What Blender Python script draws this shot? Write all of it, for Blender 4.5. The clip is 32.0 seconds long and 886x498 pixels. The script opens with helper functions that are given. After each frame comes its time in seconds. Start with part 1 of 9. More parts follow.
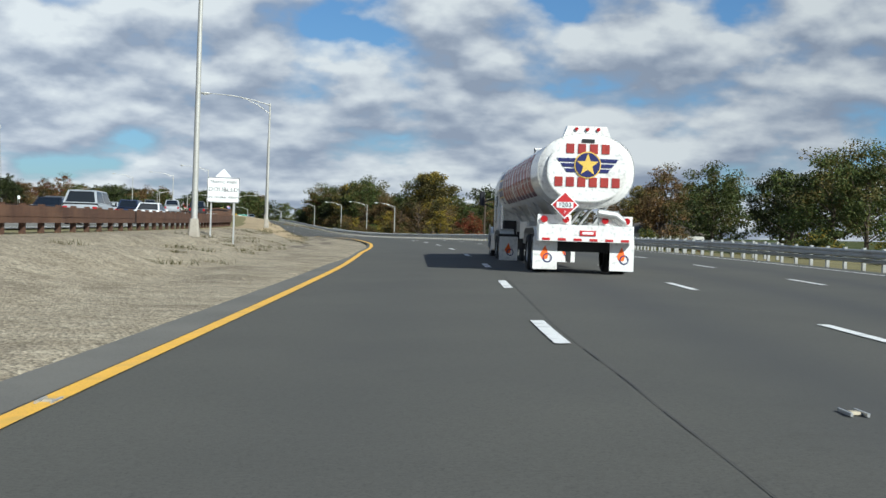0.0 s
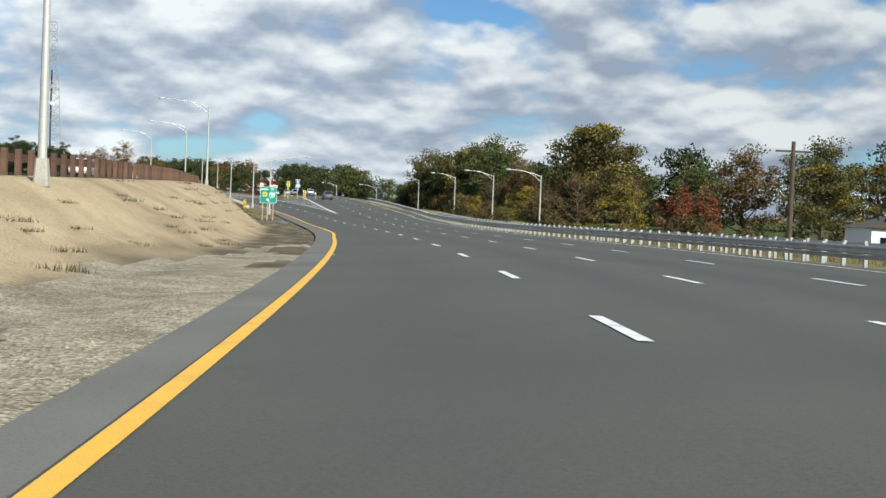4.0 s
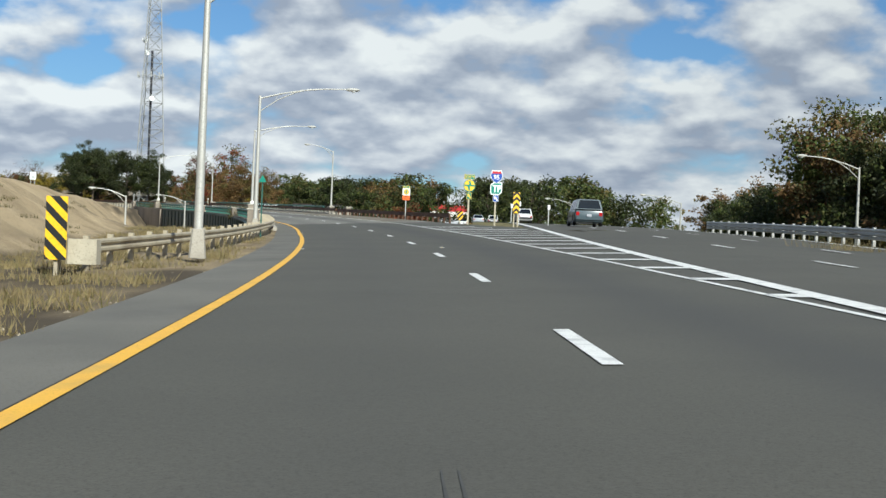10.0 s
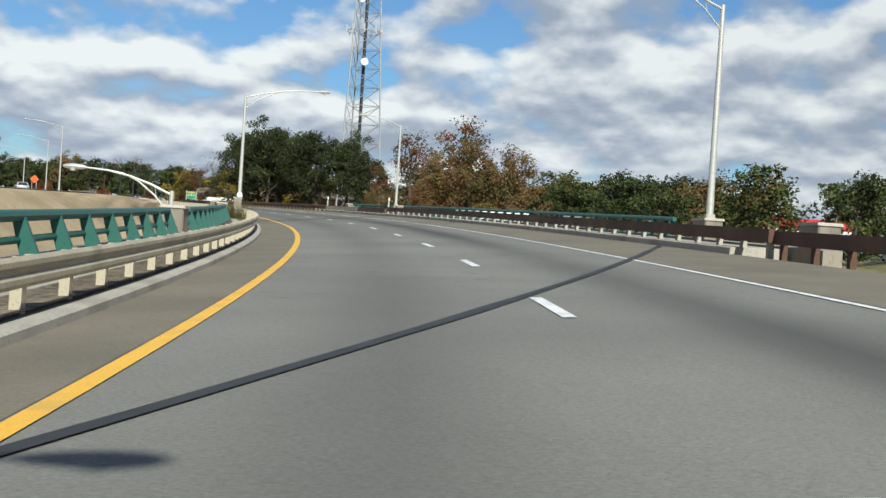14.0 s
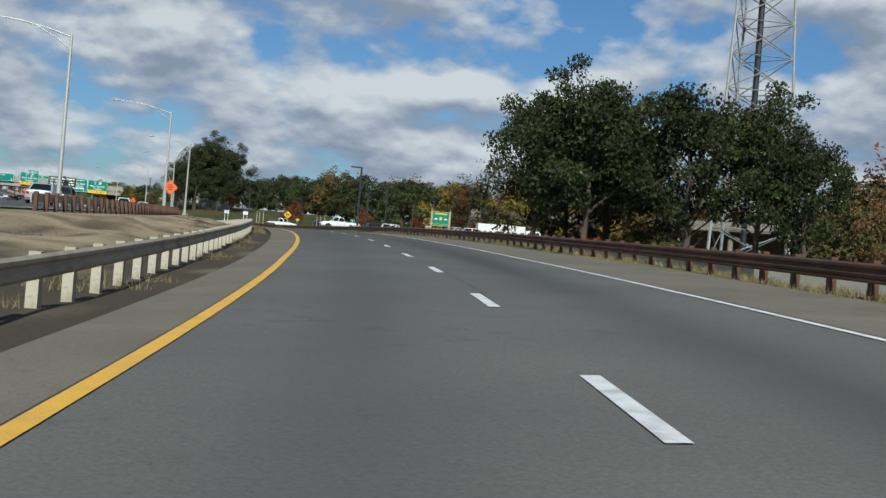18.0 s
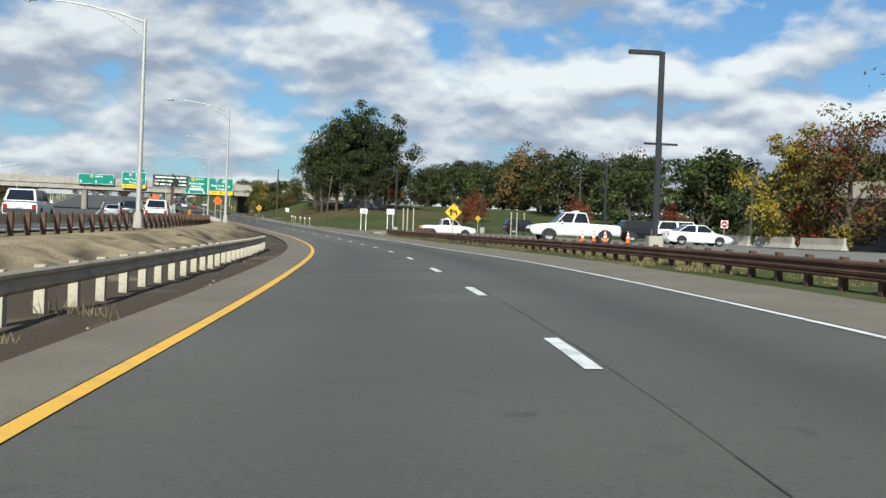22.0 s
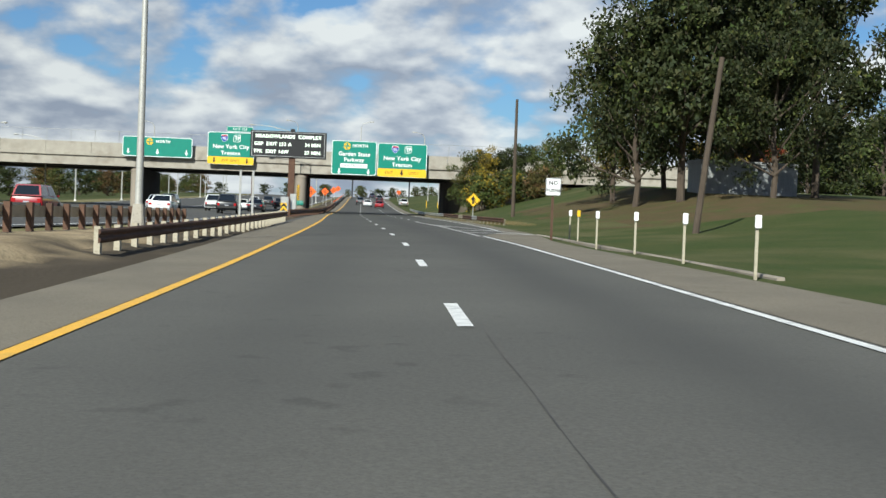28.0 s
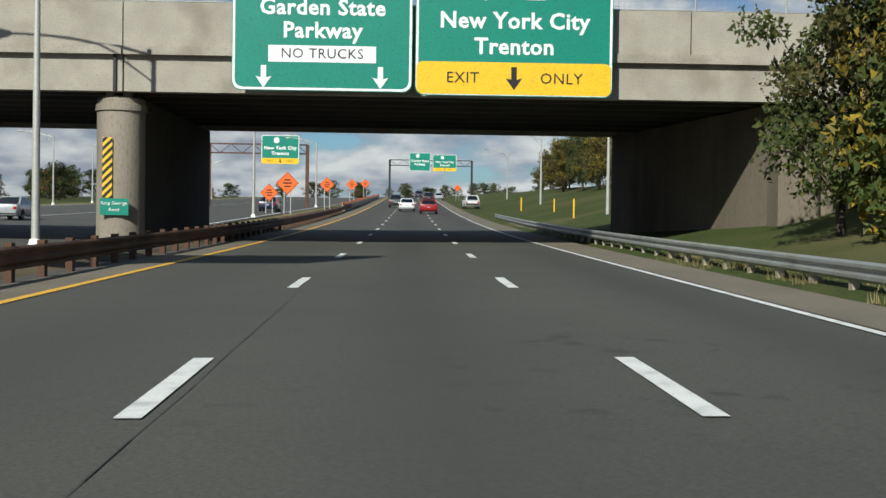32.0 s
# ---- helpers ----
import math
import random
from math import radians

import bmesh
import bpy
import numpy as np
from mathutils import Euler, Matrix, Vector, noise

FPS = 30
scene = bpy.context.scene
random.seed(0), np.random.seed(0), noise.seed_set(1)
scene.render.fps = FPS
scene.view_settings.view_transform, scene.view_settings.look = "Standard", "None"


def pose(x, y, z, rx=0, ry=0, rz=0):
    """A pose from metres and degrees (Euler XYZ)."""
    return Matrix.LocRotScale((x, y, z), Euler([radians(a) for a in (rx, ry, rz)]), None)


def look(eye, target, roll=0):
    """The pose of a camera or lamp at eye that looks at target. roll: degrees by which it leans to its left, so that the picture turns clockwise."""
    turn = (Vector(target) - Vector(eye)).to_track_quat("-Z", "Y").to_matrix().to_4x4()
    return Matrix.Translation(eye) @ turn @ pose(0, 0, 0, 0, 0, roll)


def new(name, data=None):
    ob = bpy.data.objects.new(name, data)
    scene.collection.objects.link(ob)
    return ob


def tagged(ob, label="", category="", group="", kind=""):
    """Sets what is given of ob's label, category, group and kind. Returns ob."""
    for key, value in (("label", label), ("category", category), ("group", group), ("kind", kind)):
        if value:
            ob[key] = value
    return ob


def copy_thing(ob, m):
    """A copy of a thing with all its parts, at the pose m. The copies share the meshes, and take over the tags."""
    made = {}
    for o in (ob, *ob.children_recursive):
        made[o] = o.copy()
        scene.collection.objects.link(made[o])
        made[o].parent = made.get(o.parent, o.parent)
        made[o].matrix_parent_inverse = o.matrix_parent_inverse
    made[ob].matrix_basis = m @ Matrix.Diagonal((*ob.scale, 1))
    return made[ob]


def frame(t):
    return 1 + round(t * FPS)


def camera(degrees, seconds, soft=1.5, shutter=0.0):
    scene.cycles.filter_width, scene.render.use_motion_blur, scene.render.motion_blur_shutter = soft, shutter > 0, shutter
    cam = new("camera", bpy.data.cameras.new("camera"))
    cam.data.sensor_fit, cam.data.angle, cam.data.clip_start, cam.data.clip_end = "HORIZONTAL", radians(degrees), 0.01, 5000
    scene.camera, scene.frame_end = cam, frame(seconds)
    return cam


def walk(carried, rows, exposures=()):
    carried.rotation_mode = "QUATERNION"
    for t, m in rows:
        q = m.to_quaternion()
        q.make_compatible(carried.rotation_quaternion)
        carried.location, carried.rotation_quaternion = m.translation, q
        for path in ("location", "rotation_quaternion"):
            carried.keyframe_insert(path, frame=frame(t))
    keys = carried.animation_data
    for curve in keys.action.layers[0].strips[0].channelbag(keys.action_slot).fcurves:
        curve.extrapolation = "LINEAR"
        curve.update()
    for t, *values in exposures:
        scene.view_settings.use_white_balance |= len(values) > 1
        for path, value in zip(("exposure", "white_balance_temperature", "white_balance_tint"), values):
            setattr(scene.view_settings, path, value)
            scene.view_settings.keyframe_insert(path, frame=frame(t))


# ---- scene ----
# ---- camera ----
cam = camera(40.0, 32.0)
ROWS = [
    (0, pose(0.00, -0.00, 1.25, 89.47, -1.85, 0.14)),
    (0.5, pose(-0.27, 13.88, 1.44, 89.22, -1.83, 0.30)),
    (1, pose(-0.64, 27.83, 1.61, 88.78, -2.39, 0.52)),
    (1.5, pose(-1.14, 41.85, 1.77, 89.04, -1.71, 0.85)),
    (2, pose(-1.82, 55.94, 1.91, 88.83, -1.60, 1.58)),
    (2.5, pose(-2.76, 70.10, 2.03, 88.20, -2.17, 2.59)),
    (3, pose(-4.00, 84.32, 2.12, 88.75, -2.42, 3.84)),
    (3.5, pose(-5.52, 98.59, 2.17, 88.26, -2.03, 5.11)),
    (4, pose(-7.30, 112.88, 2.20, 88.44, -2.30, 6.08)),
    (4.5, pose(-9.32, 127.18, 2.21, 88.27, -2.50, 6.95)),
    (5, pose(-11.56, 141.47, 2.22, 88.30, -2.70, 7.87)),
    (5.5, pose(-14.02, 155.73, 2.22, 88.25, -2.90, 8.89)),
    (6, pose(-16.69, 169.93, 2.20, 88.20, -2.57, 9.74)),
    (6.5, pose(-19.58, 184.08, 2.16, 88.13, -1.89, 10.72)),
    (7, pose(-22.68, 198.12, 2.10, 88.28, -1.87, 11.55)),
    (7.5, pose(-26.02, 212.06, 2.06, 88.49, -2.59, 12.23)),
    (8, pose(-29.56, 225.89, 2.09, 88.63, -1.84, 13.04)),
    (8.5, pose(-33.27, 239.66, 2.18, 88.83, -1.94, 13.72)),
    (9, pose(-37.16, 253.36, 2.32, 89.22, -2.54, 14.37)),
    (9.5, pose(-41.19, 267.02, 2.52, 89.39, -2.28, 14.95)),
    (10, pose(-45.34, 280.63, 2.83, 89.88, -2.41, 15.59)),
    (10.5, pose(-49.67, 294.19, 3.21, 89.94, -2.44, 16.64)),
    (11, pose(-54.26, 307.67, 3.62, 89.99, -3.22, 17.95)),
    (11.5, pose(-59.17, 321.06, 4.00, 90.13, -3.15, 19.25)),
    (12, pose(-64.41, 334.30, 4.38, 90.09, -2.38, 20.95)),
    (12.5, pose(-70.03, 347.37, 4.76, 89.78, -3.60, 22.56)),
    (13, pose(-76.04, 360.25, 5.13, 90.08, -3.80, 24.36)),
    (13.5, pose(-82.44, 372.92, 5.52, 89.99, -3.80, 26.36)),
    (14, pose(-89.25, 385.39, 5.91, 89.76, -3.70, 28.06)),
    (14.5, pose(-96.45, 397.64, 6.31, 90.02, -3.60, 29.84)),
    (15, pose(-104.05, 409.67, 6.71, 89.72, -3.50, 31.69)),
    (15.5, pose(-112.04, 421.45, 7.11, 90.10, -3.29, 33.58)),
    (16, pose(-120.42, 432.98, 7.49, 90.05, -3.68, 35.40)),
    (16.5, pose(-129.19, 444.22, 7.86, 90.02, -3.99, 37.18)),
    (17, pose(-138.34, 455.15, 8.20, 89.92, -3.67, 38.89)),
    (17.5, pose(-147.81, 465.76, 8.54, 89.70, -4.87, 40.60)),
    (18, pose(-157.54, 476.03, 8.90, 90.07, -4.81, 42.27)),
    (18.5, pose(-167.44, 485.97, 9.25, 89.71, -3.43, 43.78)),
    (19, pose(-177.46, 495.56, 9.58, 89.41, -3.09, 45.19)),
    (19.5, pose(-187.54, 504.78, 9.88, 89.34, -2.77, 46.32)),
    (20, pose(-197.66, 513.66, 10.15, 89.46, -2.54, 47.54)),
    (20.5, pose(-207.83, 522.26, 10.40, 89.19, -2.20, 48.60)),
    (21, pose(-218.07, 530.65, 10.65, 89.08, -2.14, 49.38)),
    (21.5, pose(-228.42, 538.91, 10.87, 89.27, -2.11, 50.23)),
    (22, pose(-238.93, 547.04, 11.04, 89.19, -2.27, 50.99)),
    (22.5, pose(-249.65, 555.07, 11.14, 89.13, -1.72, 52.20)),
    (23, pose(-260.61, 562.99, 11.17, 88.62, -2.04, 53.37)),
    (23.5, pose(-271.81, 570.80, 11.16, 88.67, -1.67, 54.37)),
    (24, pose(-283.25, 578.49, 11.12, 88.31, -2.10, 55.26)),
    (24.5, pose(-294.93, 586.04, 11.09, 88.66, -2.23, 56.26)),
    (25, pose(-306.82, 593.39, 11.09, 88.96, -2.47, 57.48)),
    (25.5, pose(-318.88, 600.55, 11.13, 88.78, -2.23, 58.56)),
    (26, pose(-331.11, 607.52, 11.21, 89.00, -2.55, 59.60)),
    (26.5, pose(-343.47, 614.30, 11.33, 88.97, -2.22, 60.67)),
    (27, pose(-355.98, 620.91, 11.49, 88.88, -2.25, 61.10)),
    (27.5, pose(-368.62, 627.39, 11.69, 89.29, -2.20, 61.65)),
    (28, pose(-381.40, 633.76, 11.92, 89.02, -2.15, 62.24)),
    (28.5, pose(-394.32, 640.06, 12.17, 89.63, -1.92, 62.79)),
    (29, pose(-407.39, 646.31, 12.43, 89.73, -1.20, 63.32)),
    (29.5, pose(-420.64, 652.54, 12.69, 89.50, -0.92, 63.71)),
    (30, pose(-434.09, 658.80, 12.95, 89.22, -0.84, 64.02)),
    (30.5, pose(-447.74, 665.06, 13.22, 89.19, -1.32, 64.35)),
    (31, pose(-461.57, 671.31, 13.51, 88.90, -1.42, 64.45)),
    (31.5, pose(-475.52, 677.51, 13.77, 89.22, -1.19, 64.51)),
    (32, pose(-489.58, 683.64, 13.99, 89.01, -0.80, 64.61)),
]
EXPOSURES = ((0.0, 0.35, 5950, 3), (1.0, 0.38, 5810, 3), (2.0, 0.48, 5980, 3), (3.0, 0.58, 6100, 3), (6.0, 0.48, 6170, 3), (7.0, 0.46, 6120, 3), (8.0, 0.42, 6080, 3), (9.0, 0.38, 6150, 3), (10.0, 0.42, 6150, 3), (12.0, 0.48, 6030, 3), (13.0, 0.5, 6220, 3), (16.0, 0.12, 6200, 3), (17.0, 0.08, 6040, 3), (18.0, -0.04, 5890, 3), (19.0, -0.2, 5840, 3), (20.0, -0.1, 5830, 3), (21.0, 0.42, 6080, 3), (22.0, 0.41, 6120, 3), (23.0, -0.11, 5890, 3), (24.0, 0.17, 6040, 3), (25.0, 0.45, 6090, 3), (26.0, 0.55, 6300, 3), (29.0, 0.32, 6140, 3), (30.0, 0.4, 6140, 3), (31.0, 0.25, 6050, 3), (32.0, 0.08, 6290, 3))
walk(cam, ROWS, EXPOSURES)

# ---- world, sun and exposure ----
SUN_AZ, SUN_EL = (0.66, -0.75), 35.5
world = bpy.data.worlds.new("world")
scene.world = world
world.use_nodes = True
wn, wl = world.node_tree.nodes, world.node_tree.links
wn.clear()


def wnode(kind, **sets):
    n = wn.new(kind)
    for k, v in sets.items():
        n.inputs[k].default_value = v
    return n


def wmath(op, a, b=None):
    n = wn.new("ShaderNodeMath")
    n.operation = op
    for i, v in enumerate((a, b)):
        if v is None:
            continue
        if isinstance(v, (int, float)):
            n.inputs[i].default_value = v
        else:
            wl.new(v, n.inputs[i])
    return n.outputs[0]


sky = wn.new("ShaderNodeTexSky")
sky.sky_type = "NISHITA"
sky.sun_disc = False
sky.sun_elevation = radians(SUN_EL)
sky.sun_rotation = math.atan2(SUN_AZ[0], SUN_AZ[1])
sky.air_density, sky.dust_density, sky.ozone_density = 1.0, 0.6, 2.0
coord = wn.new("ShaderNodeTexCoord")
sep = wn.new("ShaderNodeSeparateXYZ")
wl.new(coord.outputs["Generated"], sep.inputs[0])


rise = wmath("MULTIPLY", wmath("POWER", wmath("MAXIMUM", sep.outputs[2], 0.0005), 0.66), 1.55)


def cloud_plane(lift):
    """Directions on the dome, flattened towards the horizon so that the clouds lie in level rows."""
    c = wn.new("ShaderNodeCombineXYZ")
    wl.new(sep.outputs[0], c.inputs[0])
    wl.new(sep.outputs[1], c.inputs[1])
    wl.new(wmath("ADD", rise, lift), c.inputs[2])
    return c.outputs[0]


def cloud_noise(vec, scale, detail, shift, rough=0.55):
    mp = wn.new("ShaderNodeMapping")
    mp.inputs["Location"].default_value = shift
    wl.new(vec, mp.inputs["Vector"])
    n = wnode("ShaderNodeTexNoise", Scale=scale, Detail=detail, Roughness=rough)
    wl.new(mp.outputs[0], n.inputs["Vector"])
    return n.outputs["Fac"]


def wramp(fac, stops):
    r = wn.new("ShaderNodeValToRGB")
    while len(r.color_ramp.elements) < len(stops):
        r.color_ramp.elements.new(0.5)
    for e, (p, c) in zip(r.color_ramp.elements, stops):
        e.position, e.color = p, (*c, 1)
    wl.new(fac, r.inputs[0])
    return r.outputs[0]


here, over, far_over = cloud_plane(0.0), cloud_plane(0.016), cloud_plane(0.055)
big = cloud_noise(here, 3.4, 2.0, (3.1, 1.7, 0.4))
puff = cloud_noise(here, 12.0, 7.0, (7.3, 2.2, 0.0), 0.47)
above = cloud_noise(over, 12.0, 6.0, (7.3, 2.2, 0.0), 0.47)
high = cloud_noise(far_over, 12.0, 3.0, (7.3, 2.2, 0.0), 0.42)
low = wramp(sep.outputs[2], ((0.0, (0.20,) * 3), (0.09, (0.185,) * 3), (0.20, (0.125,) * 3), (0.36, (0.08,) * 3), (0.60, (0.0,) * 3)))
cover = wmath("SUBTRACT", wmath("ADD", wmath("ADD", wmath("MULTIPLY", puff, 0.80), wmath("MULTIPLY", big, 0.34)), low), 0.10)
mask = wramp(cover, ((0.505, (0.0,) * 3), (0.555, (0.62,) * 3), (0.62, (1.0,) * 3)))
lit = wmath("ADD", wmath("ADD", wmath("MULTIPLY", wmath("SUBTRACT", puff, above), 2.0), wmath("MULTIPLY", wmath("SUBTRACT", puff, high), 1.7)), 0.50)
tone = wramp(lit, ((0.16, (0.44, 0.49, 0.60)), (0.40, (0.60, 0.64, 0.73)), (0.62, (0.82, 0.84, 0.89)), (0.92, (1.08, 1.08, 1.07))))
glow = wn.new("ShaderNodeMix")
glow.data_type = "RGBA"
wl.new(mask, glow.inputs["Factor"])
skyc = wn.new("ShaderNodeMix")
skyc.data_type, skyc.blend_type = "RGBA", "MULTIPLY"
skyc.inputs["Factor"].default_value = 1.0
skyc.inputs["B"].default_value = (0.80, 1.06, 1.36, 1)
wl.new(sky.outputs[0], skyc.inputs["A"])
wl.new(skyc.outputs["Result"], glow.inputs["A"])
cl = wn.new("ShaderNodeMix")
cl.data_type, cl.blend_type = "RGBA", "MULTIPLY"
cl.inputs["Factor"].default_value = 1.0
away = wmath("MAXIMUM", wmath("ADD", wmath("MULTIPLY", sep.outputs[0], -SUN_AZ[0]), wmath("MULTIPLY", sep.outputs[1], -SUN_AZ[1])), 0.0)
front = wmath("ADD", wmath("MULTIPLY", wmath("MULTIPLY", away, away), 0.42), 0.86)
fc = wn.new("ShaderNodeCombineXYZ")
for i, v in enumerate((9.0, 9.0, 9.1)):
    wl.new(wmath("MULTIPLY", front, v), fc.inputs[i])
wl.new(fc.outputs[0], cl.inputs["B"])
wl.new(tone, cl.inputs["A"])
wl.new(cl.outputs["Result"], glow.inputs["B"])
bg = wnode("ShaderNodeBackground", Strength=0.054)
wl.new(glow.outputs["Result"], bg.inputs[0])
wo = wn.new("ShaderNodeOutputWorld")
wl.new(bg.outputs[0], wo.inputs[0])

sun = new("sun", bpy.data.lights.new("sun", "SUN"))
sun.data.energy, sun.data.angle, sun.data.color = 5.0, radians(0.6), (1.0, 0.96, 0.88)
sun.matrix_world = look((0, 0, 0), (-SUN_AZ[0], -SUN_AZ[1], -math.tan(radians(SUN_EL))))


# ---- materials ----
def mat(name, c1, c2=None, rough=0.7, metal=0.0, scale=4.0, fine=40.0, mix=0.5, bump=0.0, stain=None, stain_scale=0.4, stain_amount=0.5, spec=0.5, stretch=(1, 1, 1), emit=0.0, rnd=0.0, trans=0.0, coat=0.0, wear=None, pebble=0.0, mottle=0.0, spots=0.0, age=False):
    if max(c1) < 0.6 and not metal and not emit:
        c1, c2, stain, wear = (None if c is None else tuple(v * 0.86 for v in c) for c in (c1, c2, stain, wear))
    m = bpy.data.materials.new(name)
    m.use_nodes = True
    nt = m.node_tree
    b = nt.nodes["Principled BSDF"]
    b.inputs["Roughness"].default_value, b.inputs["Metallic"].default_value = rough, metal
    b.inputs["Specular IOR Level"].default_value = spec
    b.inputs["Coat Weight"].default_value = coat
    if trans:
        b.inputs["Transmission Weight"].default_value = trans
    c2 = c2 or c1
    tc = nt.nodes.new("ShaderNodeTexCoord")
    mp = nt.nodes.new("ShaderNodeMapping")
    mp.inputs["Scale"].default_value = stretch
    nt.links.new(tc.outputs["Object"], mp.inputs[0])

    def noise_tex(s, d):
        n = nt.nodes.new("ShaderNodeTexNoise")
        n.inputs["Scale"].default_value, n.inputs["Detail"].default_value = s, d
        nt.links.new(mp.outputs[0], n.inputs["Vector"])
        return n.outputs["Fac"]

    def mixed(fac, a, bb):
        n = nt.nodes.new("ShaderNodeMix")
        n.data_type = "RGBA"
        for key, v in (("Factor", fac), ("A", a), ("B", bb)):
            if isinstance(v, (tuple, list)):
                n.inputs[key].default_value = (*v, 1)
            elif isinstance(v, float):
                n.inputs[key].default_value = v
            else:
                nt.links.new(v, n.inputs[key])
        return n.outputs["Result"]

    def ramp(fac, lo, hi):
        n = nt.nodes.new("ShaderNodeMapRange")
        n.inputs["From Min"].default_value, n.inputs["From Max"].default_value = lo, hi
        nt.links.new(fac, n.inputs[0])
        return n.outputs[0]

    large, small = noise_tex(scale, 3.0), noise_tex(fine, 4.0)
    col = mixed(ramp(large, 0.5 - mix * 0.4, 0.5 + mix * 0.4), c1, c2)
    dark = tuple(v * 0.55 for v in c1)
    col = mixed(ramp(small, 0.52, 0.8), col, dark)
    if stain:
        st = nt.nodes.new("ShaderNodeMath")
        st.operation = "MULTIPLY"
        st.inputs[1].default_value = stain_amount
        nt.links.new(ramp(noise_tex(stain_scale, 6.0), 0.52, 0.68), st.inputs[0])
        col = mixed(st.outputs[0], col, stain)
    if spots:
        sp = nt.nodes.new("ShaderNodeMath")
        sp.operation = "MULTIPLY"
        nt.links.new(ramp(noise_tex(2.2, 5.0), 0.60, 0.70), sp.inputs[0])
        nt.links.new(ramp(noise_tex(0.16, 2.0), 0.46, 0.62), sp.inputs[1])
        sq = nt.nodes.new("ShaderNodeMath")
        sq.operation = "MULTIPLY"
        sq.inputs[1].default_value = spots
        nt.links.new(sp.outputs[0], sq.inputs[0])
        col = mixed(sq.outputs[0], col, tuple(v * 0.5 for v in c1))
    if mottle:
        mv = nt.nodes.new("ShaderNodeMapRange")
        mv.inputs["From Min"].default_value, mv.inputs["From Max"].default_value = 0.3, 0.7
        mv.inputs["To Min"].default_value, mv.inputs["To Max"].default_value = 1 - mottle, 1 + mottle
        nt.links.new(noise_tex(26.0, 6.0), mv.inputs[0])
        mh = nt.nodes.new("ShaderNodeHueSaturation")
        nt.links.new(col, mh.inputs["Color"])
        nt.links.new(mv.outputs[0], mh.inputs["Value"])
        col = mh.outputs[0]
    if pebble:
        vo = nt.nodes.new("ShaderNodeTexVoronoi")
        vo.inputs["Scale"].default_value = pebble
        nt.links.new(mp.outputs[0], vo.inputs["Vector"])
        sc = nt.nodes.new("ShaderNodeSeparateColor")
        nt.links.new(vo.outputs["Color"], sc.inputs[0])
        pv = nt.nodes.new("ShaderNodeMapRange")
        pv.inputs["To Min"].default_value, pv.inputs["To Max"].default_value = 0.55, 1.35
        nt.links.new(sc.outputs[0], pv.inputs[0])
        ph = nt.nodes.new("ShaderNodeHueSaturation")
        nt.links.new(col, ph.inputs["Color"])
        nt.links.new(pv.outputs[0], ph.inputs["Value"])
        col = ph.outputs[0]
        small = vo.outputs["Distance"]
    if rnd:
        oi = nt.nodes.new("ShaderNodeObjectInfo")
        hs = nt.nodes.new("ShaderNodeHueSaturation")
        nt.links.new(col, hs.inputs["Color"])
        va = nt.nodes.new("ShaderNodeMapRange")
        va.inputs["To Min"].default_value, va.inputs["To Max"].default_value = 1 - rnd, 1 + rnd
        nt.links.new(oi.outputs["Random"], va.inputs[0])
        nt.links.new(va.outputs[0], hs.inputs["Value"])
        col = hs.outputs[0]
    # multiplies the colour by paving age and by painted cloud shade
    if age:
        av = nt.nodes.new("ShaderNodeAttribute")
        av.attribute_name = "bleached"
        pl = nt.nodes.new("ShaderNodeMath")
        pl.inputs[1].default_value = 1.0
        nt.links.new(av.outputs["Fac"], pl.inputs[0])
        ah = nt.nodes.new("ShaderNodeHueSaturation")
        nt.links.new(col, ah.inputs["Color"])
        nt.links.new(pl.outputs[0], ah.inputs["Value"])
        col = ah.outputs[0]
    if wear:
        at = nt.nodes.new("ShaderNodeAttribute")
        at.attribute_name = "wear"
        col = mixed(at.outputs["Fac"], col, wear)
    nt.links.new(col, b.inputs["Base Color"])
    if bump:
        bp = nt.nodes.new("ShaderNodeBump")
        bp.inputs["Strength"].default_value, bp.inputs["Distance"].default_value = bump, 0.03
        nt.links.new(small, bp.inputs["Height"])
        nt.links.new(bp.outputs[0], b.inputs["Normal"])
    if emit:
        nt.links.new(col, b.inputs["Emission Color"])
        b.inputs["Emission Strength"].default_value = emit
    return m


ASPHALT = mat("asphalt_dark", (0.091, 0.087, 0.074), (0.106, 0.101, 0.085), 0.88, scale=0.35, fine=60, bump=0.06, stain=(0.078, 0.075, 0.068), stain_scale=0.15, stain_amount=0.5, spec=0.3, wear=(0.064, 0.063, 0.061), spots=0.3, mottle=0.10)
ASPHALT_OLD = mat("asphalt_grey", (0.235, 0.222, 0.188), (0.185, 0.175, 0.15), 0.9, scale=0.22, fine=60, bump=0.06, stain=(0.14, 0.133, 0.117), stain_scale=0.12, stain_amount=0.35, spec=0.3, wear=(0.088, 0.083, 0.074), spots=0.7, mottle=0.17)
# one ramp asphalt; its tone along the road includes painted cloud shade
ASPHALT_RAMP = mat("asphalt_ramp_grey", (0.142, 0.136, 0.118), (0.113, 0.108, 0.095), 0.9, scale=0.22, fine=60, bump=0.06, stain=(0.094, 0.090, 0.081), stain_scale=0.12, stain_amount=0.35, spec=0.3, wear=(0.062, 0.060, 0.055), spots=0.7, mottle=0.15, age=True)
ASPHALT_MID = mat("asphalt_mid_grey", (0.106, 0.102, 0.092), (0.086, 0.083, 0.076), 0.9, scale=0.22, fine=60, bump=0.06, stain=(0.070, 0.068, 0.065), stain_scale=0.12, stain_amount=0.4, spec=0.3, wear=(0.058, 0.057, 0.055), spots=0.7, mottle=0.17)
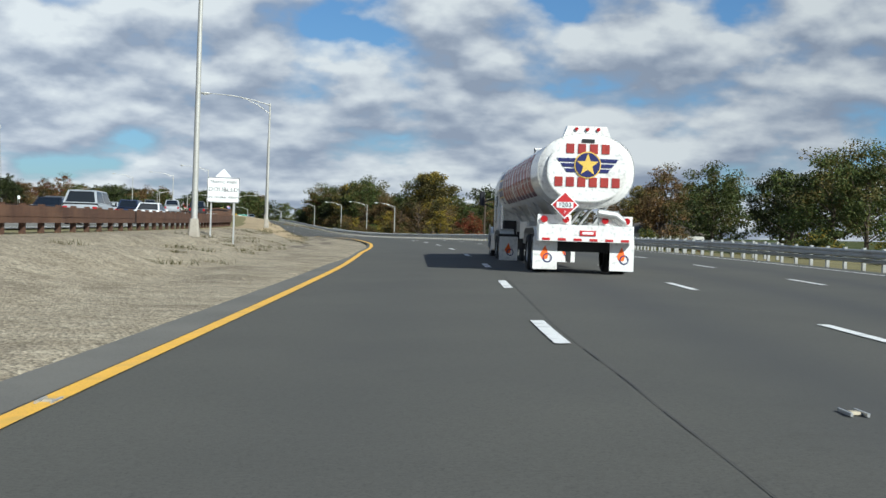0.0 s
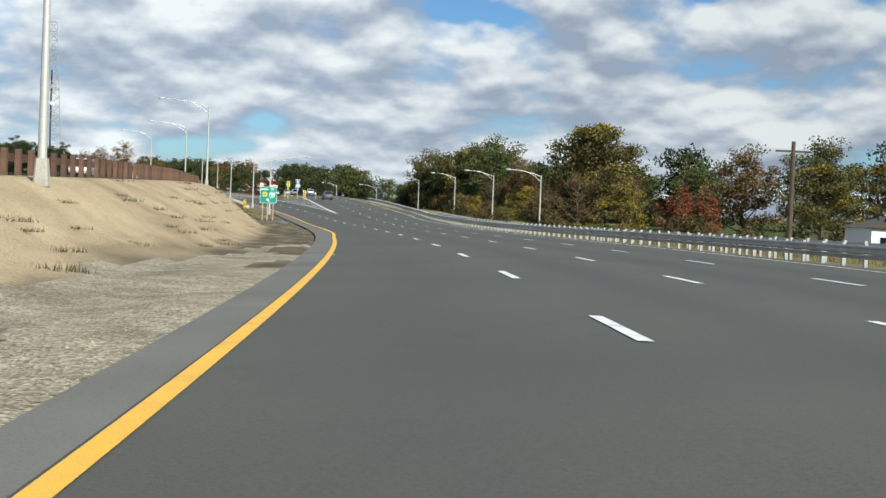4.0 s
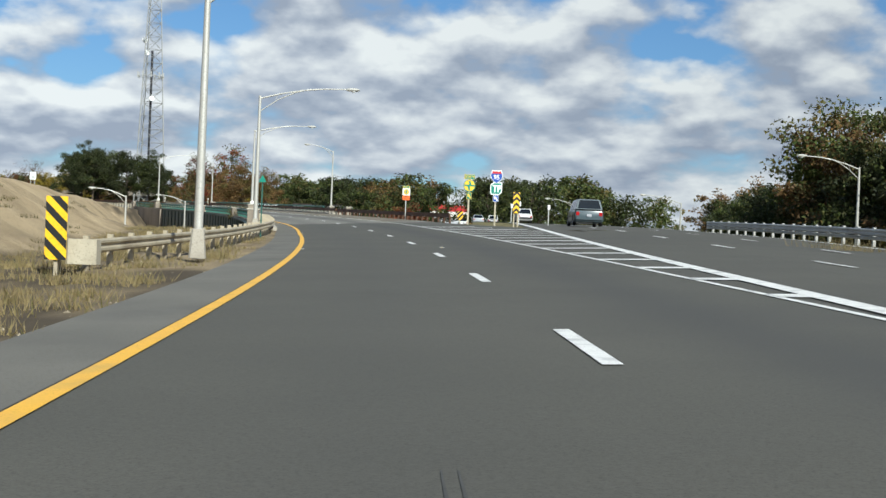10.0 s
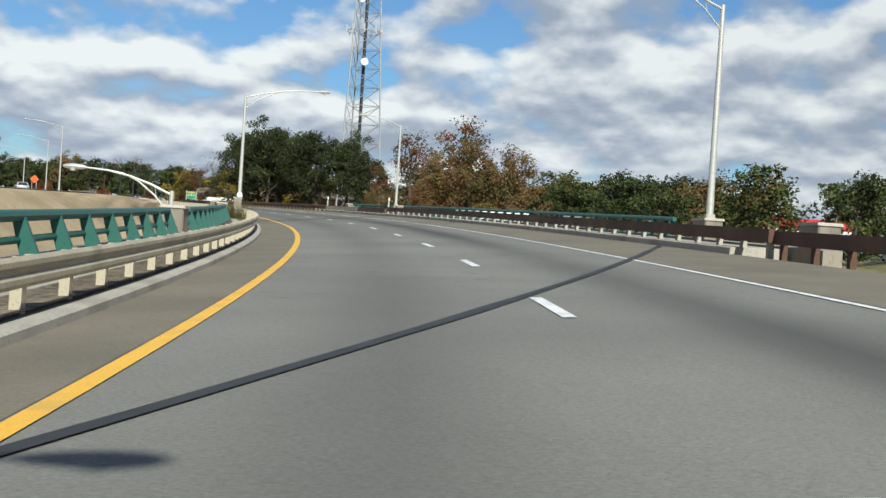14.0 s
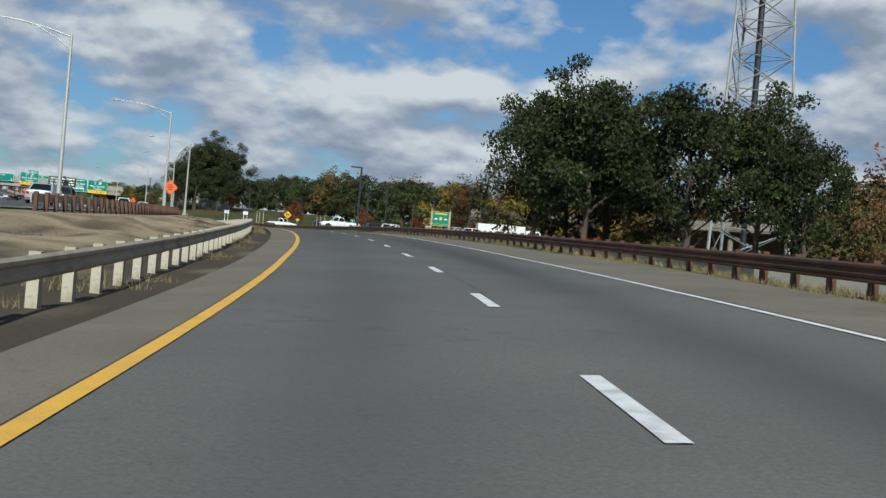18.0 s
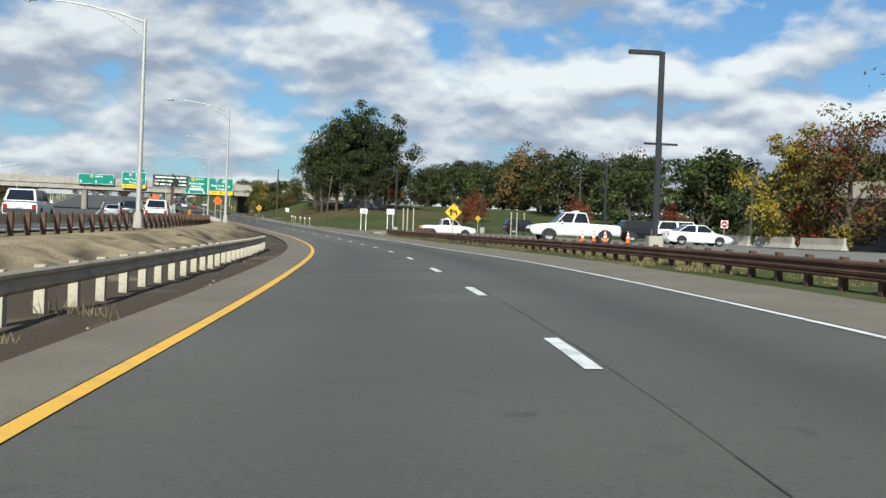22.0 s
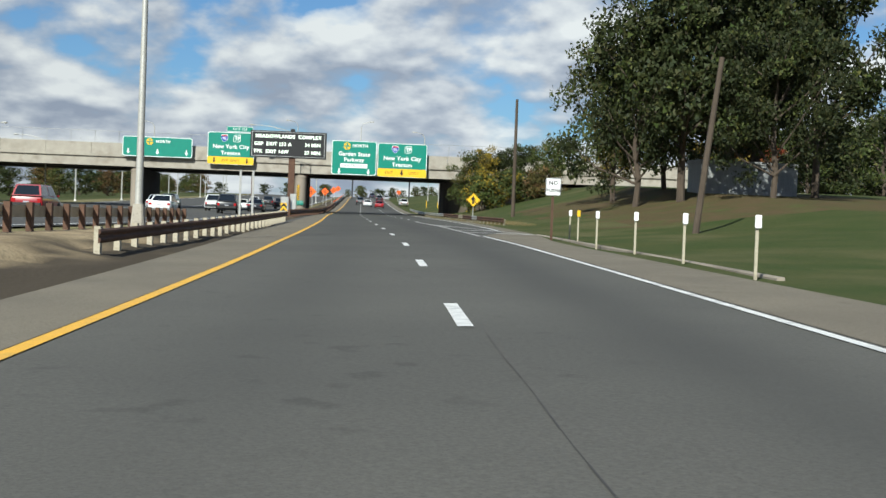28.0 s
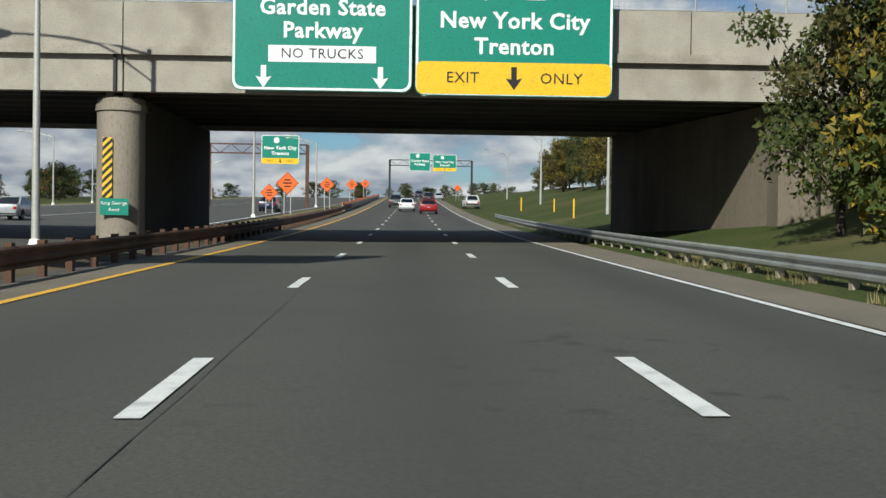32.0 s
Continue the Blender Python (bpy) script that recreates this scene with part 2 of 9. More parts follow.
GORE_WHITE = mat("chipped_white_paint", (0.60, 0.585, 0.55), (0.40, 0.39, 0.365), 0.8, scale=2.5, fine=20, stain=(0.14, 0.136, 0.125), stain_scale=2.6, stain_amount=0.85)
CRACK = mat("crack", (0.045, 0.043, 0.040), (0.07, 0.067, 0.063), 0.9)
SHOULDER_DARK = mat("asphalt_shoulder_dark", (0.185, 0.175, 0.150), (0.145, 0.138, 0.120), 0.92, scale=0.5, fine=45, bump=0.25, stain=(0.10, 0.096, 0.088), stain_scale=0.3, spec=0.3)
SHOULDER = mat("asphalt_shoulder", (0.225, 0.195, 0.145), (0.175, 0.152, 0.115), 0.92, scale=0.5, fine=45, bump=0.3, stain=(0.14, 0.12, 0.092), stain_scale=0.3, spec=0.3, mottle=0.15, spots=0.5)
YELLOW = mat("yellow_paint", (0.80, 0.44, 0.035), (0.72, 0.40, 0.05), 0.6, scale=3, fine=60, stain=(0.42, 0.28, 0.08), stain_scale=2.0, stain_amount=0.4)
WHITE = mat("white_paint", (0.78, 0.77, 0.73), (0.66, 0.65, 0.62), 0.6, scale=3, fine=60, stain=(0.3, 0.3, 0.29), stain_scale=3.0, stain_amount=0.5)
TAR = mat("tar", (0.026, 0.026, 0.027), (0.038, 0.038, 0.039), 0.7, scale=2)
RUBBER_MARK = mat("tyre_marks", (0.050, 0.049, 0.046), (0.074, 0.072, 0.066), 0.85, scale=1.5)
SAND = mat("sand", (0.50, 0.39, 0.24), (0.40, 0.305, 0.185), 0.95, scale=0.5, fine=9, bump=0.8, stain=(0.23, 0.17, 0.10), stain_scale=0.22, stain_amount=0.55, spec=0.1, mottle=0.28, wear=(0.082, 0.066, 0.047), spots=0.5)
GRAVEL = mat("gravel", (0.45, 0.385, 0.28), (0.30, 0.25, 0.175), 0.95, scale=1.2, fine=7, bump=1.0, stain=(0.20, 0.165, 0.12), stain_scale=0.3, stain_amount=0.6, spec=0.1, pebble=22, spots=0.5)
DIRT = mat("dirt", (0.24, 0.195, 0.14), (0.145, 0.115, 0.08), 0.95, scale=0.7, fine=8, bump=0.9, stain=(0.085, 0.066, 0.048), stain_scale=0.25, stain_amount=0.7, spec=0.15, pebble=9)
GRASS = mat("grass", (0.052, 0.074, 0.021), (0.084, 0.090, 0.033), 0.95, scale=0.3, fine=9, bump=0.8, stain=(0.16, 0.135, 0.068), stain_scale=0.12, stain_amount=0.5, spec=0.1, mottle=0.2)
DRYGRASS = mat("dry_grass", (0.27, 0.225, 0.12), (0.16, 0.155, 0.065), 0.95, scale=0.5, fine=8, bump=0.8, stain=(0.14, 0.11, 0.065), stain_scale=0.25, spec=0.1, mottle=0.2)
LITTER = mat("leaf_litter", (0.124, 0.084, 0.046), (0.084, 0.080, 0.032), 0.95, scale=0.6, fine=10, bump=0.8, stain=(0.085, 0.105, 0.032), stain_scale=0.35, stain_amount=0.7, spec=0.1, mottle=0.25)
CONCRETE = mat("concrete", (0.47, 0.43, 0.36), (0.38, 0.345, 0.29), 0.9, scale=1.0, fine=20, bump=0.3, stain=(0.25, 0.215, 0.17), stain_scale=0.6, stain_amount=0.6, spec=0.3)
CONCRETE_OLD = mat("concrete_weathered", (0.36, 0.31, 0.25), (0.28, 0.24, 0.19), 0.9, scale=0.5, fine=15, bump=0.3, stain=(0.15, 0.125, 0.10), stain_scale=0.35, stain_amount=0.7, spec=0.3, stretch=(1, 1, 0.35))
# weathered brown stain, base colour lowered for the abutment's shadow too
CONCRETE_BROWN = mat("concrete_stained_brown", (0.235, 0.195, 0.15), (0.17, 0.14, 0.105), 0.95, scale=0.5, fine=15, bump=0.3, stain=(0.09, 0.072, 0.055), stain_scale=0.35, stain_amount=0.8, spec=0.2, stretch=(1, 1, 0.3))
# concrete with the shade under the overpass put into its base colour
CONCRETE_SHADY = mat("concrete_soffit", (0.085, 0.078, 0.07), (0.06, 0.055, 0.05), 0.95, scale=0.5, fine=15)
GALV = mat("galvanised_steel", (0.47, 0.47, 0.455), (0.38, 0.38, 0.365), 0.48, 0.6, scale=2, fine=30, stain=(0.26, 0.22, 0.17), stain_scale=0.8, stain_amount=0.5)
GALV_TAN = mat("weathered_galvanised_steel", (0.47, 0.41, 0.30), (0.36, 0.31, 0.22), 0.65, 0.25, scale=1.5, fine=25, stain=(0.19, 0.145, 0.095), stain_scale=0.7, stain_amount=0.6)
RUST = mat("rusty_steel", (0.115, 0.056, 0.032), (0.075, 0.037, 0.023), 0.75, 0.2, scale=1.5, fine=25, stain=(0.17, 0.09, 0.05), stain_scale=0.6, stain_amount=0.6)
PALE_POST = mat("pale_painted_post", (0.54, 0.485, 0.365), (0.43, 0.38, 0.28), 0.75, scale=3, fine=25, stain=(0.30, 0.25, 0.18), stain_scale=2.0)
BROWN_WOOD = mat("brown_timber", (0.135, 0.072, 0.044), (0.09, 0.046, 0.028), 0.85, scale=3, fine=25, rnd=0.25)
GREEN_STEEL = mat("green_painted_steel", (0.012, 0.115, 0.088), (0.016, 0.09, 0.07), 0.5, scale=2, fine=20, stain=(0.045, 0.095, 0.07), stain_scale=1.5, stain_amount=0.4)
GREEN_GIRDER = mat("dark_green_girder", (0.016, 0.042, 0.038), (0.024, 0.052, 0.046), 0.6, scale=1, fine=15)
ALU = mat("aluminium", (0.56, 0.56, 0.54), (0.46, 0.46, 0.45), 0.42, 0.6, scale=2, fine=30)
LAMP_GREY = mat("lamp_grey", (0.52, 0.51, 0.47), (0.45, 0.44, 0.40), 0.5, 0.35, scale=1.5, fine=25)
LENS = mat("lamp_lens", (0.75, 0.77, 0.76), rough=0.15)
BLACK = mat("black_metal", (0.016, 0.017, 0.022), (0.024, 0.025, 0.03), 0.5, scale=2)
SIGN_GREEN = mat("sign_green", (0.004, 0.26, 0.18), (0.004, 0.235, 0.165), 0.45, scale=1, fine=20)
SIGN_WHITE = mat("sign_white", (0.86, 0.87, 0.86), rough=0.45, fine=20)
SIGN_YELLOW = mat("sign_yellow", (0.88, 0.52, 0.01), (0.82, 0.48, 0.02), 0.45, fine=20)
SIGN_ORANGE = mat("sign_orange", (0.95, 0.15, 0.012), (0.90, 0.14, 0.012), 0.5, fine=20)
SIGN_RED = mat("sign_red", (0.55, 0.02, 0.025), rough=0.45)
SIGN_BLUE = mat("sign_blue", (0.01, 0.075, 0.42), rough=0.45)
SIGN_BLACK = mat("sign_black", (0.012, 0.012, 0.013), rough=0.5)
SIGN_BACK = mat("sign_aluminium_back", (0.4, 0.4, 0.39), rough=0.45, metal=0.6)
LED = mat("led_letters", (0.85, 0.95, 0.80), rough=0.5, emit=0.9)
BARK = mat("bark", (0.105, 0.078, 0.055), (0.07, 0.052, 0.038), 0.95, scale=4, fine=12, bump=0.8, stretch=(1, 1, 0.3))
TYRE = mat("tyre_rubber", (0.016, 0.016, 0.017), (0.024, 0.024, 0.024), 0.85)
CHROME = mat("chrome", (0.72, 0.72, 0.72), rough=0.2, metal=0.9)
GLASS_DARK = mat("vehicle_glass", (0.012, 0.015, 0.018), rough=0.06, spec=0.8)
RED_LENS = mat("red_lens", (0.42, 0.012, 0.015), rough=0.2)
CLEAR_LENS = mat("clear_lens", (0.7, 0.72, 0.74), rough=0.12)
TRUCK_WHITE = mat("truck_white", (0.80, 0.79, 0.76), (0.74, 0.73, 0.69), 0.3, scale=1.0, fine=12, stain=(0.50, 0.46, 0.40), stain_scale=1.1, stain_amount=0.35, coat=0.4)
UNDERSIDE = mat("chassis_black", (0.02, 0.02, 0.021), (0.035, 0.033, 0.03), 0.7)
PLATE = mat("plate_bars", (0.45, 0.46, 0.5), rough=0.5)


def leaf_mat(name, a, b, c):
    m = bpy.data.materials.new(name)
    m.use_nodes = True
    nt = m.node_tree
    bs = nt.nodes["Principled BSDF"]
    bs.inputs["Roughness"].default_value, bs.inputs["Specular IOR Level"].default_value = 0.65, 0.25
    ge, oi = nt.nodes.new("ShaderNodeNewGeometry"), nt.nodes.new("ShaderNodeObjectInfo")
    r = nt.nodes.new("ShaderNodeValToRGB")
    a, b, c = (tuple(v * 0.84 for v in k) for k in (a, b, c))
    r.color_ramp.elements[0].color, r.color_ramp.elements[1].color = (*a, 1), (*c, 1)
    e = r.color_ramp.elements.new(0.6)
    e.color = (*b, 1)
    nt.links.new(ge.outputs["Random Per Island"], r.inputs[0])
    hs = nt.nodes.new("ShaderNodeHueSaturation")
    va = nt.nodes.new("ShaderNodeMapRange")
    va.inputs["To Min"].default_value, va.inputs["To Max"].default_value = 0.75, 1.25
    nt.links.new(oi.outputs["Random"], va.inputs[0])
    nt.links.new(va.outputs[0], hs.inputs["Value"])
    nt.links.new(r.outputs[0], hs.inputs["Color"])
    nt.links.new(hs.outputs[0], bs.inputs["Base Color"])
    tr = nt.nodes.new("ShaderNodeBsdfTranslucent")
    nt.links.new(hs.outputs[0], tr.inputs[0])
    mx = nt.nodes.new("ShaderNodeMixShader")
    mx.inputs[0].default_value = 0.16
    out = nt.nodes["Material Output"]
    nt.links.new(bs.outputs[0], mx.inputs[1])
    nt.links.new(tr.outputs[0], mx.inputs[2])
    nt.links.new(mx.outputs[0], out.inputs[0])
    return m


LEAF_GREEN = leaf_mat("leaves_green", (0.046, 0.070, 0.017), (0.076, 0.098, 0.024), (0.125, 0.128, 0.034))
# dark green leaves, lowered further to paint cloud shade onto the trees
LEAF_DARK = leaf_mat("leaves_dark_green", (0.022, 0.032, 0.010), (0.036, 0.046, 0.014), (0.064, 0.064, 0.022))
LEAF_OLIVE = leaf_mat("leaves_olive", (0.068, 0.072, 0.023), (0.112, 0.098, 0.030), (0.165, 0.120, 0.037))
LEAF_BROWN = leaf_mat("leaves_brown", (0.10, 0.062, 0.027), (0.165, 0.095, 0.035), (0.235, 0.135, 0.05))
LEAF_YELLOW = leaf_mat("leaves_yellow", (0.21, 0.15, 0.02), (0.34, 0.24, 0.025), (0.17, 0.15, 0.03))
LEAF_RED = leaf_mat("leaves_red", (0.12, 0.025, 0.015), (0.22, 0.05, 0.02), (0.27, 0.09, 0.03))
LEAF_DRY = leaf_mat("dry_stalks", (0.20, 0.15, 0.075), (0.30, 0.235, 0.11), (0.12, 0.115, 0.04))


def paint(name, c, rough=0.3):
    return mat(name, c, tuple(v * 0.92 for v in c), rough, scale=2, fine=15, coat=0.6)


CAR_WHITE, CAR_BLACK, CAR_SILVER = paint("car_white", (0.78, 0.78, 0.77)), paint("car_black", (0.012, 0.013, 0.016)), paint("car_silver", (0.42, 0.44, 0.46))
CAR_RED, CAR_TEAL, CAR_BLUE, CAR_GREY = paint("car_red", (0.36, 0.015, 0.02)), paint("car_slate", (0.075, 0.105, 0.12)), paint("car_navy", (0.02, 0.032, 0.07)), paint("car_grey", (0.12, 0.125, 0.13))


# ---- mesh tools ----
class Buf:
    """Vertices and faces gathered for one mesh."""

    def __init__(self):
        self.v, self.f, self.m = [], [], []

    def add(self, verts, faces, mi=0):
        k = len(self.v)
        self.v.extend(tuple(p) for p in verts)
        self.f.extend(tuple(i + k for i in f) for f in faces)
        self.m.extend([mi] * len(faces))
        return self

    def box(self, c, size, m=None, mi=0, taper=1.0, bevel=0.0):
        x, y, z = (d / 2 for d in size)
        if bevel:
            b = min(bevel, x * 0.9, y * 0.9)
            ring = [(-x + b, -y), (x - b, -y), (x, -y + b), (x, y - b), (x - b, y), (-x + b, y), (-x, y - b), (-x, -y + b)]
        else:
            ring = [(-x, -y), (x, -y), (x, y), (-x, y)]
        n = len(ring)
        vs = [Vector((a + c[0], b2 + c[1], c[2] - z)) for a, b2 in ring] + [Vector((a * taper + c[0], b2 * taper + c[1], c[2] + z)) for a, b2 in ring]
        if m is not None:
            vs = [m @ p for p in vs]
        fs = [tuple(reversed(range(n))), tuple(range(n, 2 * n))] + [(i, (i + 1) % n, n + (i + 1) % n, n + i) for i in range(n)]
        return self.add(vs, fs, mi)

    def tube(self, pts, radii, n=8, mi=0, cap=True):
        pts = [Vector(p) for p in pts]
        radii = radii if isinstance(radii, (list, tuple)) else [radii] * len(pts)
        vs, fs = [], []
        for i, p in enumerate(pts):
            d = (pts[min(i + 1, len(pts) - 1)] - pts[max(i - 1, 0)]).normalized()
            a = d.cross(Vector((0, 0, 1)) if abs(d.z) < 0.9 else Vector((1, 0, 0))).normalized()
            b = d.cross(a)
            vs += [p + (a * math.cos(t) + b * math.sin(t)) * radii[i] for t in (2 * math.pi * k / n for k in range(n))]
        for i in range(len(pts) - 1):
            fs += [(i * n + k, i * n + (k + 1) % n, (i + 1) * n + (k + 1) % n, (i + 1) * n + k) for k in range(n)]
        if cap:
            fs += [tuple(reversed(range(n))), tuple(range((len(pts) - 1) * n, len(pts) * n))]
        return self.add(vs, fs, mi)

    def prism(self, outline, depth, m=None, mi=0):
        """An outline in x, z pushed from y = 0 to y = depth."""
        n = len(outline)
        vs = [Vector((x, 0, z)) for x, z in outline] + [Vector((x, depth, z)) for x, z in outline]
        if m is not None:
            vs = [m @ p for p in vs]
        fs = [tuple(range(n)), tuple(reversed(range(n, 2 * n)))] + [(i, n + i, n + (i + 1) % n, (i + 1) % n) for i in range(n)]
        return self.add(vs, fs, mi)

    def loft(self, rings, mi=0, cap=True, closed=True):
        n = len(rings[0])
        vs = [p for r in rings for p in r]
        last = n if closed else n - 1
        fs = [(i * n + k, i * n + (k + 1) % n, (i + 1) * n + (k + 1) % n, (i + 1) * n + k) for i in range(len(rings) - 1) for k in range(last)]
        if cap and closed:
            fs += [tuple(reversed(range(n))), tuple(range((len(rings) - 1) * n, len(rings) * n))]
        return self.add(vs, fs, mi)

    def mesh(self, name, *mats, smooth=False):
        me = bpy.data.meshes.new(name)
        me.from_pydata(self.v, [], self.f)
        for k in mats:
            me.materials.append(k)
        if len(mats) > 1:
            me.polygons.foreach_set("material_index", self.m)
        if smooth:
            me.polygons.foreach_set("use_smooth", [True] * len(me.polygons))
            me.set_sharp_from_angle(angle=radians(38))
        me.update()
        return me


def part(name, buf, material, parent, label="", m=None, smooth=False, kind=""):
    mats = material if isinstance(material, (list, tuple)) else (material,)
    ob = new(name, buf if isinstance(buf, bpy.types.Mesh) else buf.mesh(name, *mats, smooth=smooth))
    ob.parent = parent
    if m is not None:
        ob.matrix_basis = m
    return tagged(ob, label=label, kind=kind)


def thing(name, label, category, m=None, group="", kind=""):
    ob = new(name)
    ob.empty_display_size = 0.3
    if m is not None:
        ob.matrix_basis = m
    return tagged(ob, label, category, group, kind)


def structure(name, buf, mats, label="", smooth=False, category="", kind="structure"):
    mats = mats if isinstance(mats, (list, tuple)) else (mats,)
    return tagged(new(name, buf.mesh(name, *mats, smooth=smooth)), label, category, kind=kind)


# ---- the road's line: a spline in plan, with grade and bank ----
SK = np.array([0.0, 60, 120, 180, 240, 300, 360, 420, 480, 540, 600, 660, 720, 780, 840, 907.4])
XK = np.array([0.0, -2.08, -8.25, -18.49, -32.57, -49.78, -71.46, -99.95, -135.34, -176.78, -222.27, -270.39, -321.12, -374.04, -428.14, -489.58])
YK = np.array([0.0, 59.96, 119.62, 178.73, 237.05, 294.52, 350.43, 403.18, 451.57, 494.91, 534.0, 569.82, 601.83, 630.09, 656.03, 683.64])
ZS = np.array([-120.0, 0, 60, 120, 180, 240, 300, 360, 420, 480, 540, 600, 660, 720, 780, 840, 907.4, 960, 1020, 1100, 1200, 1320, 1500])
ZK = np.array([-1.0, 0.0, 0.67, 0.94, 0.91, 0.97, 2.0, 3.6, 5.24, 6.83, 8.28, 9.45, 9.89, 9.94, 10.56, 11.59, 12.74, 13.55, 15.0, 17.6, 21.0, 24.0, 25.0])
BS = np.array([0.0, 60, 120, 180, 240, 300, 360, 420, 480, 540, 600, 660, 720, 780, 840, 907.4, 1000])
BK = np.array([1.85, 2.04, 2.46, 2.37, 2.2, 2.63, 3.39, 3.64, 3.97, 3.4, 2.21, 2.06, 2.3, 1.97, 1.32, 0.8, 0.4])


def spline(xk, yk):
    n, h = len(xk), np.diff(xk)
    a, r = np.zeros((n, n)), np.zeros(n)
    a[0, 0] = a[-1, -1] = 1
    for i in range(1, n - 1):
        a[i, i - 1], a[i, i], a[i, i + 1] = h[i - 1], 2 * (h[i - 1] + h[i]), h[i]
        r[i] = 6 * ((yk[i + 1] - yk[i]) / h[i] - (yk[i] - yk[i - 1]) / h[i - 1])
    q = np.linalg.solve(a, r)

    def at(v):
        if v <= xk[0]:
            return yk[0] + ((yk[1] - yk[0]) / h[0] - q[1] * h[0] / 6) * (v - xk[0])
        if v >= xk[-1]:
            return yk[-1] + ((yk[-1] - yk[-2]) / h[-1] + q[-2] * h[-1] / 6) * (v - xk[-1])
        i = int(np.clip(np.searchsorted(xk, v) - 1, 0, n - 2))
        d, e = v - xk[i], xk[i + 1] - v
        return q[i] * e**3 / (6 * h[i]) + q[i + 1] * d**3 / (6 * h[i]) + (yk[i] / h[i] - q[i] * h[i] / 6) * e + (yk[i + 1] / h[i] - q[i + 1] * h[i] / 6) * d

    return at


_px, _py, _pz = spline(SK, XK), spline(SK, YK), spline(ZS, ZK)
_cache = {}


def station(s):
    """Place and heading (unit x, y) of the road's line at s metres."""
    k = round(s, 3)
    if k not in _cache:
        x, y = _px(s), _py(s)
        dx, dy = _px(s + 0.05) - _px(s - 0.05), _py(s + 0.05) - _py(s - 0.05)
        d = math.hypot(dx, dy)
        _cache[k] = (x, y, dx / d, dy / d, _pz(s), math.tan(radians(np.interp(s, BS, BK))))
    return _cache[k]


def surf(s, u):
    """Height of the paved surface, u metres right of the line."""
    st = station(s)
    uc = np.interp(s, (270, 340), (2.2, 14.0))
    return st[4] + st[5] * (min(u, uc) if u > -12 else -12)


def plan(s, u):
    x, y, dx, dy, _, _ = station(s)
    return x + dy * u, y - dx * u


def R(s, u, h=0.0):
    x, y = plan(s, u)
    return Vector((x, y, surf(s, u) + h))


def heading(s):
    st = station(s)
    return math.degrees(math.atan2(-st[2], st[3]))


def lerp(table):
    a, b = zip(*table)
    return lambda s: float(np.interp(s, a, b))


u_yellow = lerp(((-120, -2.8), (8, -2.58), (34, -2.08), (50, -1.95), (63, -1.58), (75, -1.42), (90, -1.52), (105, -1.53), (177, -1.8), (190, -1.64), (207, -1.74), (235, -2.1), (263, -2.14), (322, -2.44), (351, -2.64), (378, -2.23), (462, -1.72), (491, -1.88), (548, -2.25), (575, -2.12), (601, -2.06), (629, -2.4), (656, -2.42), (683, -2.3), (738, -2.18), (785, -2.96), (829, -3.91), (875, -4.56), (924, -5.46), (960, -5.66), (1500, -5.96)))
u_dash = lerp(((-120, 1.3), (15, 1.5), (36, 2.1), (93, 2.43), (117, 2.5), (185, 2.1), (208, 2.16), (219, 2.06), (240, 1.84), (251, 1.66), (264, 1.57), (299, 1.68), (321, 1.7), (356, 1.5), (380, 1.77), (392, 1.98), (471, 2.32), (483, 2.24), (494, 2.03), (505, 1.9), (520, 1.68), (554, 1.52), (612, 1.78), (634, 1.85), (657, 1.6), (693, 1.44), (718, 1.45), (730, 1.5), (742, 1.35), (752, 1.18), (790, 0.8), (827, 0.25), (851, -0.42), (862, -0.7), (877, -1.1), (917, -1.71), (928, -1.9), (1500, -2.4)))
u_white = lerp(((287, 5.45), (325, 5.4), (355, 5.4), (385, 5.95), (470, 6.2), (498, 5.87), (526, 5.6), (554, 5.18), (580, 5.08), (608, 5.38), (635, 5.75), (662, 5.5), (687, 4.9), (716, 5.1), (743, 4.73), (827, 3.93), (840, 3.6), (846, 5.3), (855, 5.5), (873, 5.4), (919, 4.75), (960, 4.6), (1500, 5.0)))
u_left = lerp(((-120, -4.0), (8, -3.3), (36, -2.6), (43, -2.28), (53, -2.16), (63, -1.80), (76, -1.62), (92, -1.74), (97, -1.77), (106, -2.05), (122, -2.35), (178, -2.75), (266, -3.6), (324, -3.8), (352, -3.9), (380, -3.35), (490, -3.25), (543, -3.3), (600, -3.6), (646, -3.65), (743, -3.7), (800, -5.0), (840, -6.2), (925, -6.7), (1500, -8.0)))
u_right = lerp(((-120, 14.6), (0, 15.4), (100, 16.3), (200, 15.6), (262, 16.2), (290, 17.0), (291, 15.0), (345, 12.0), (372, 9.4), (385, 9.4), (480, 9.6), (505, 8.8), (560, 8.0), (615, 8.4), (668, 8.1), (745, 7.6), (805, 6.2), (831, 5.6), (842, 6.4), (870, 6.6), (925, 6.1), (1500, 6.6)))


def ribbon(buf, s0, s1, ul, ur, h, step=3.0, cols=1, mi=0):
    n = max(1, math.ceil((s1 - s0) / step))
    ul = ul if callable(ul) else (lambda s, k=ul: k)
    ur = ur if callable(ur) else (lambda s, k=ur: k)
    vs = [R(s, ul(s) + (ur(s) - ul(s)) * c / cols, h) for s in (s0 + (s1 - s0) * i / n for i in range(n + 1)) for c in range(cols + 1)]
    w = cols + 1
    fs = [(i * w + c, i * w + c + 1, (i + 1) * w + c + 1, (i + 1) * w + c) for i in range(n) for c in range(cols)]
    return buf.add(vs, fs, mi)


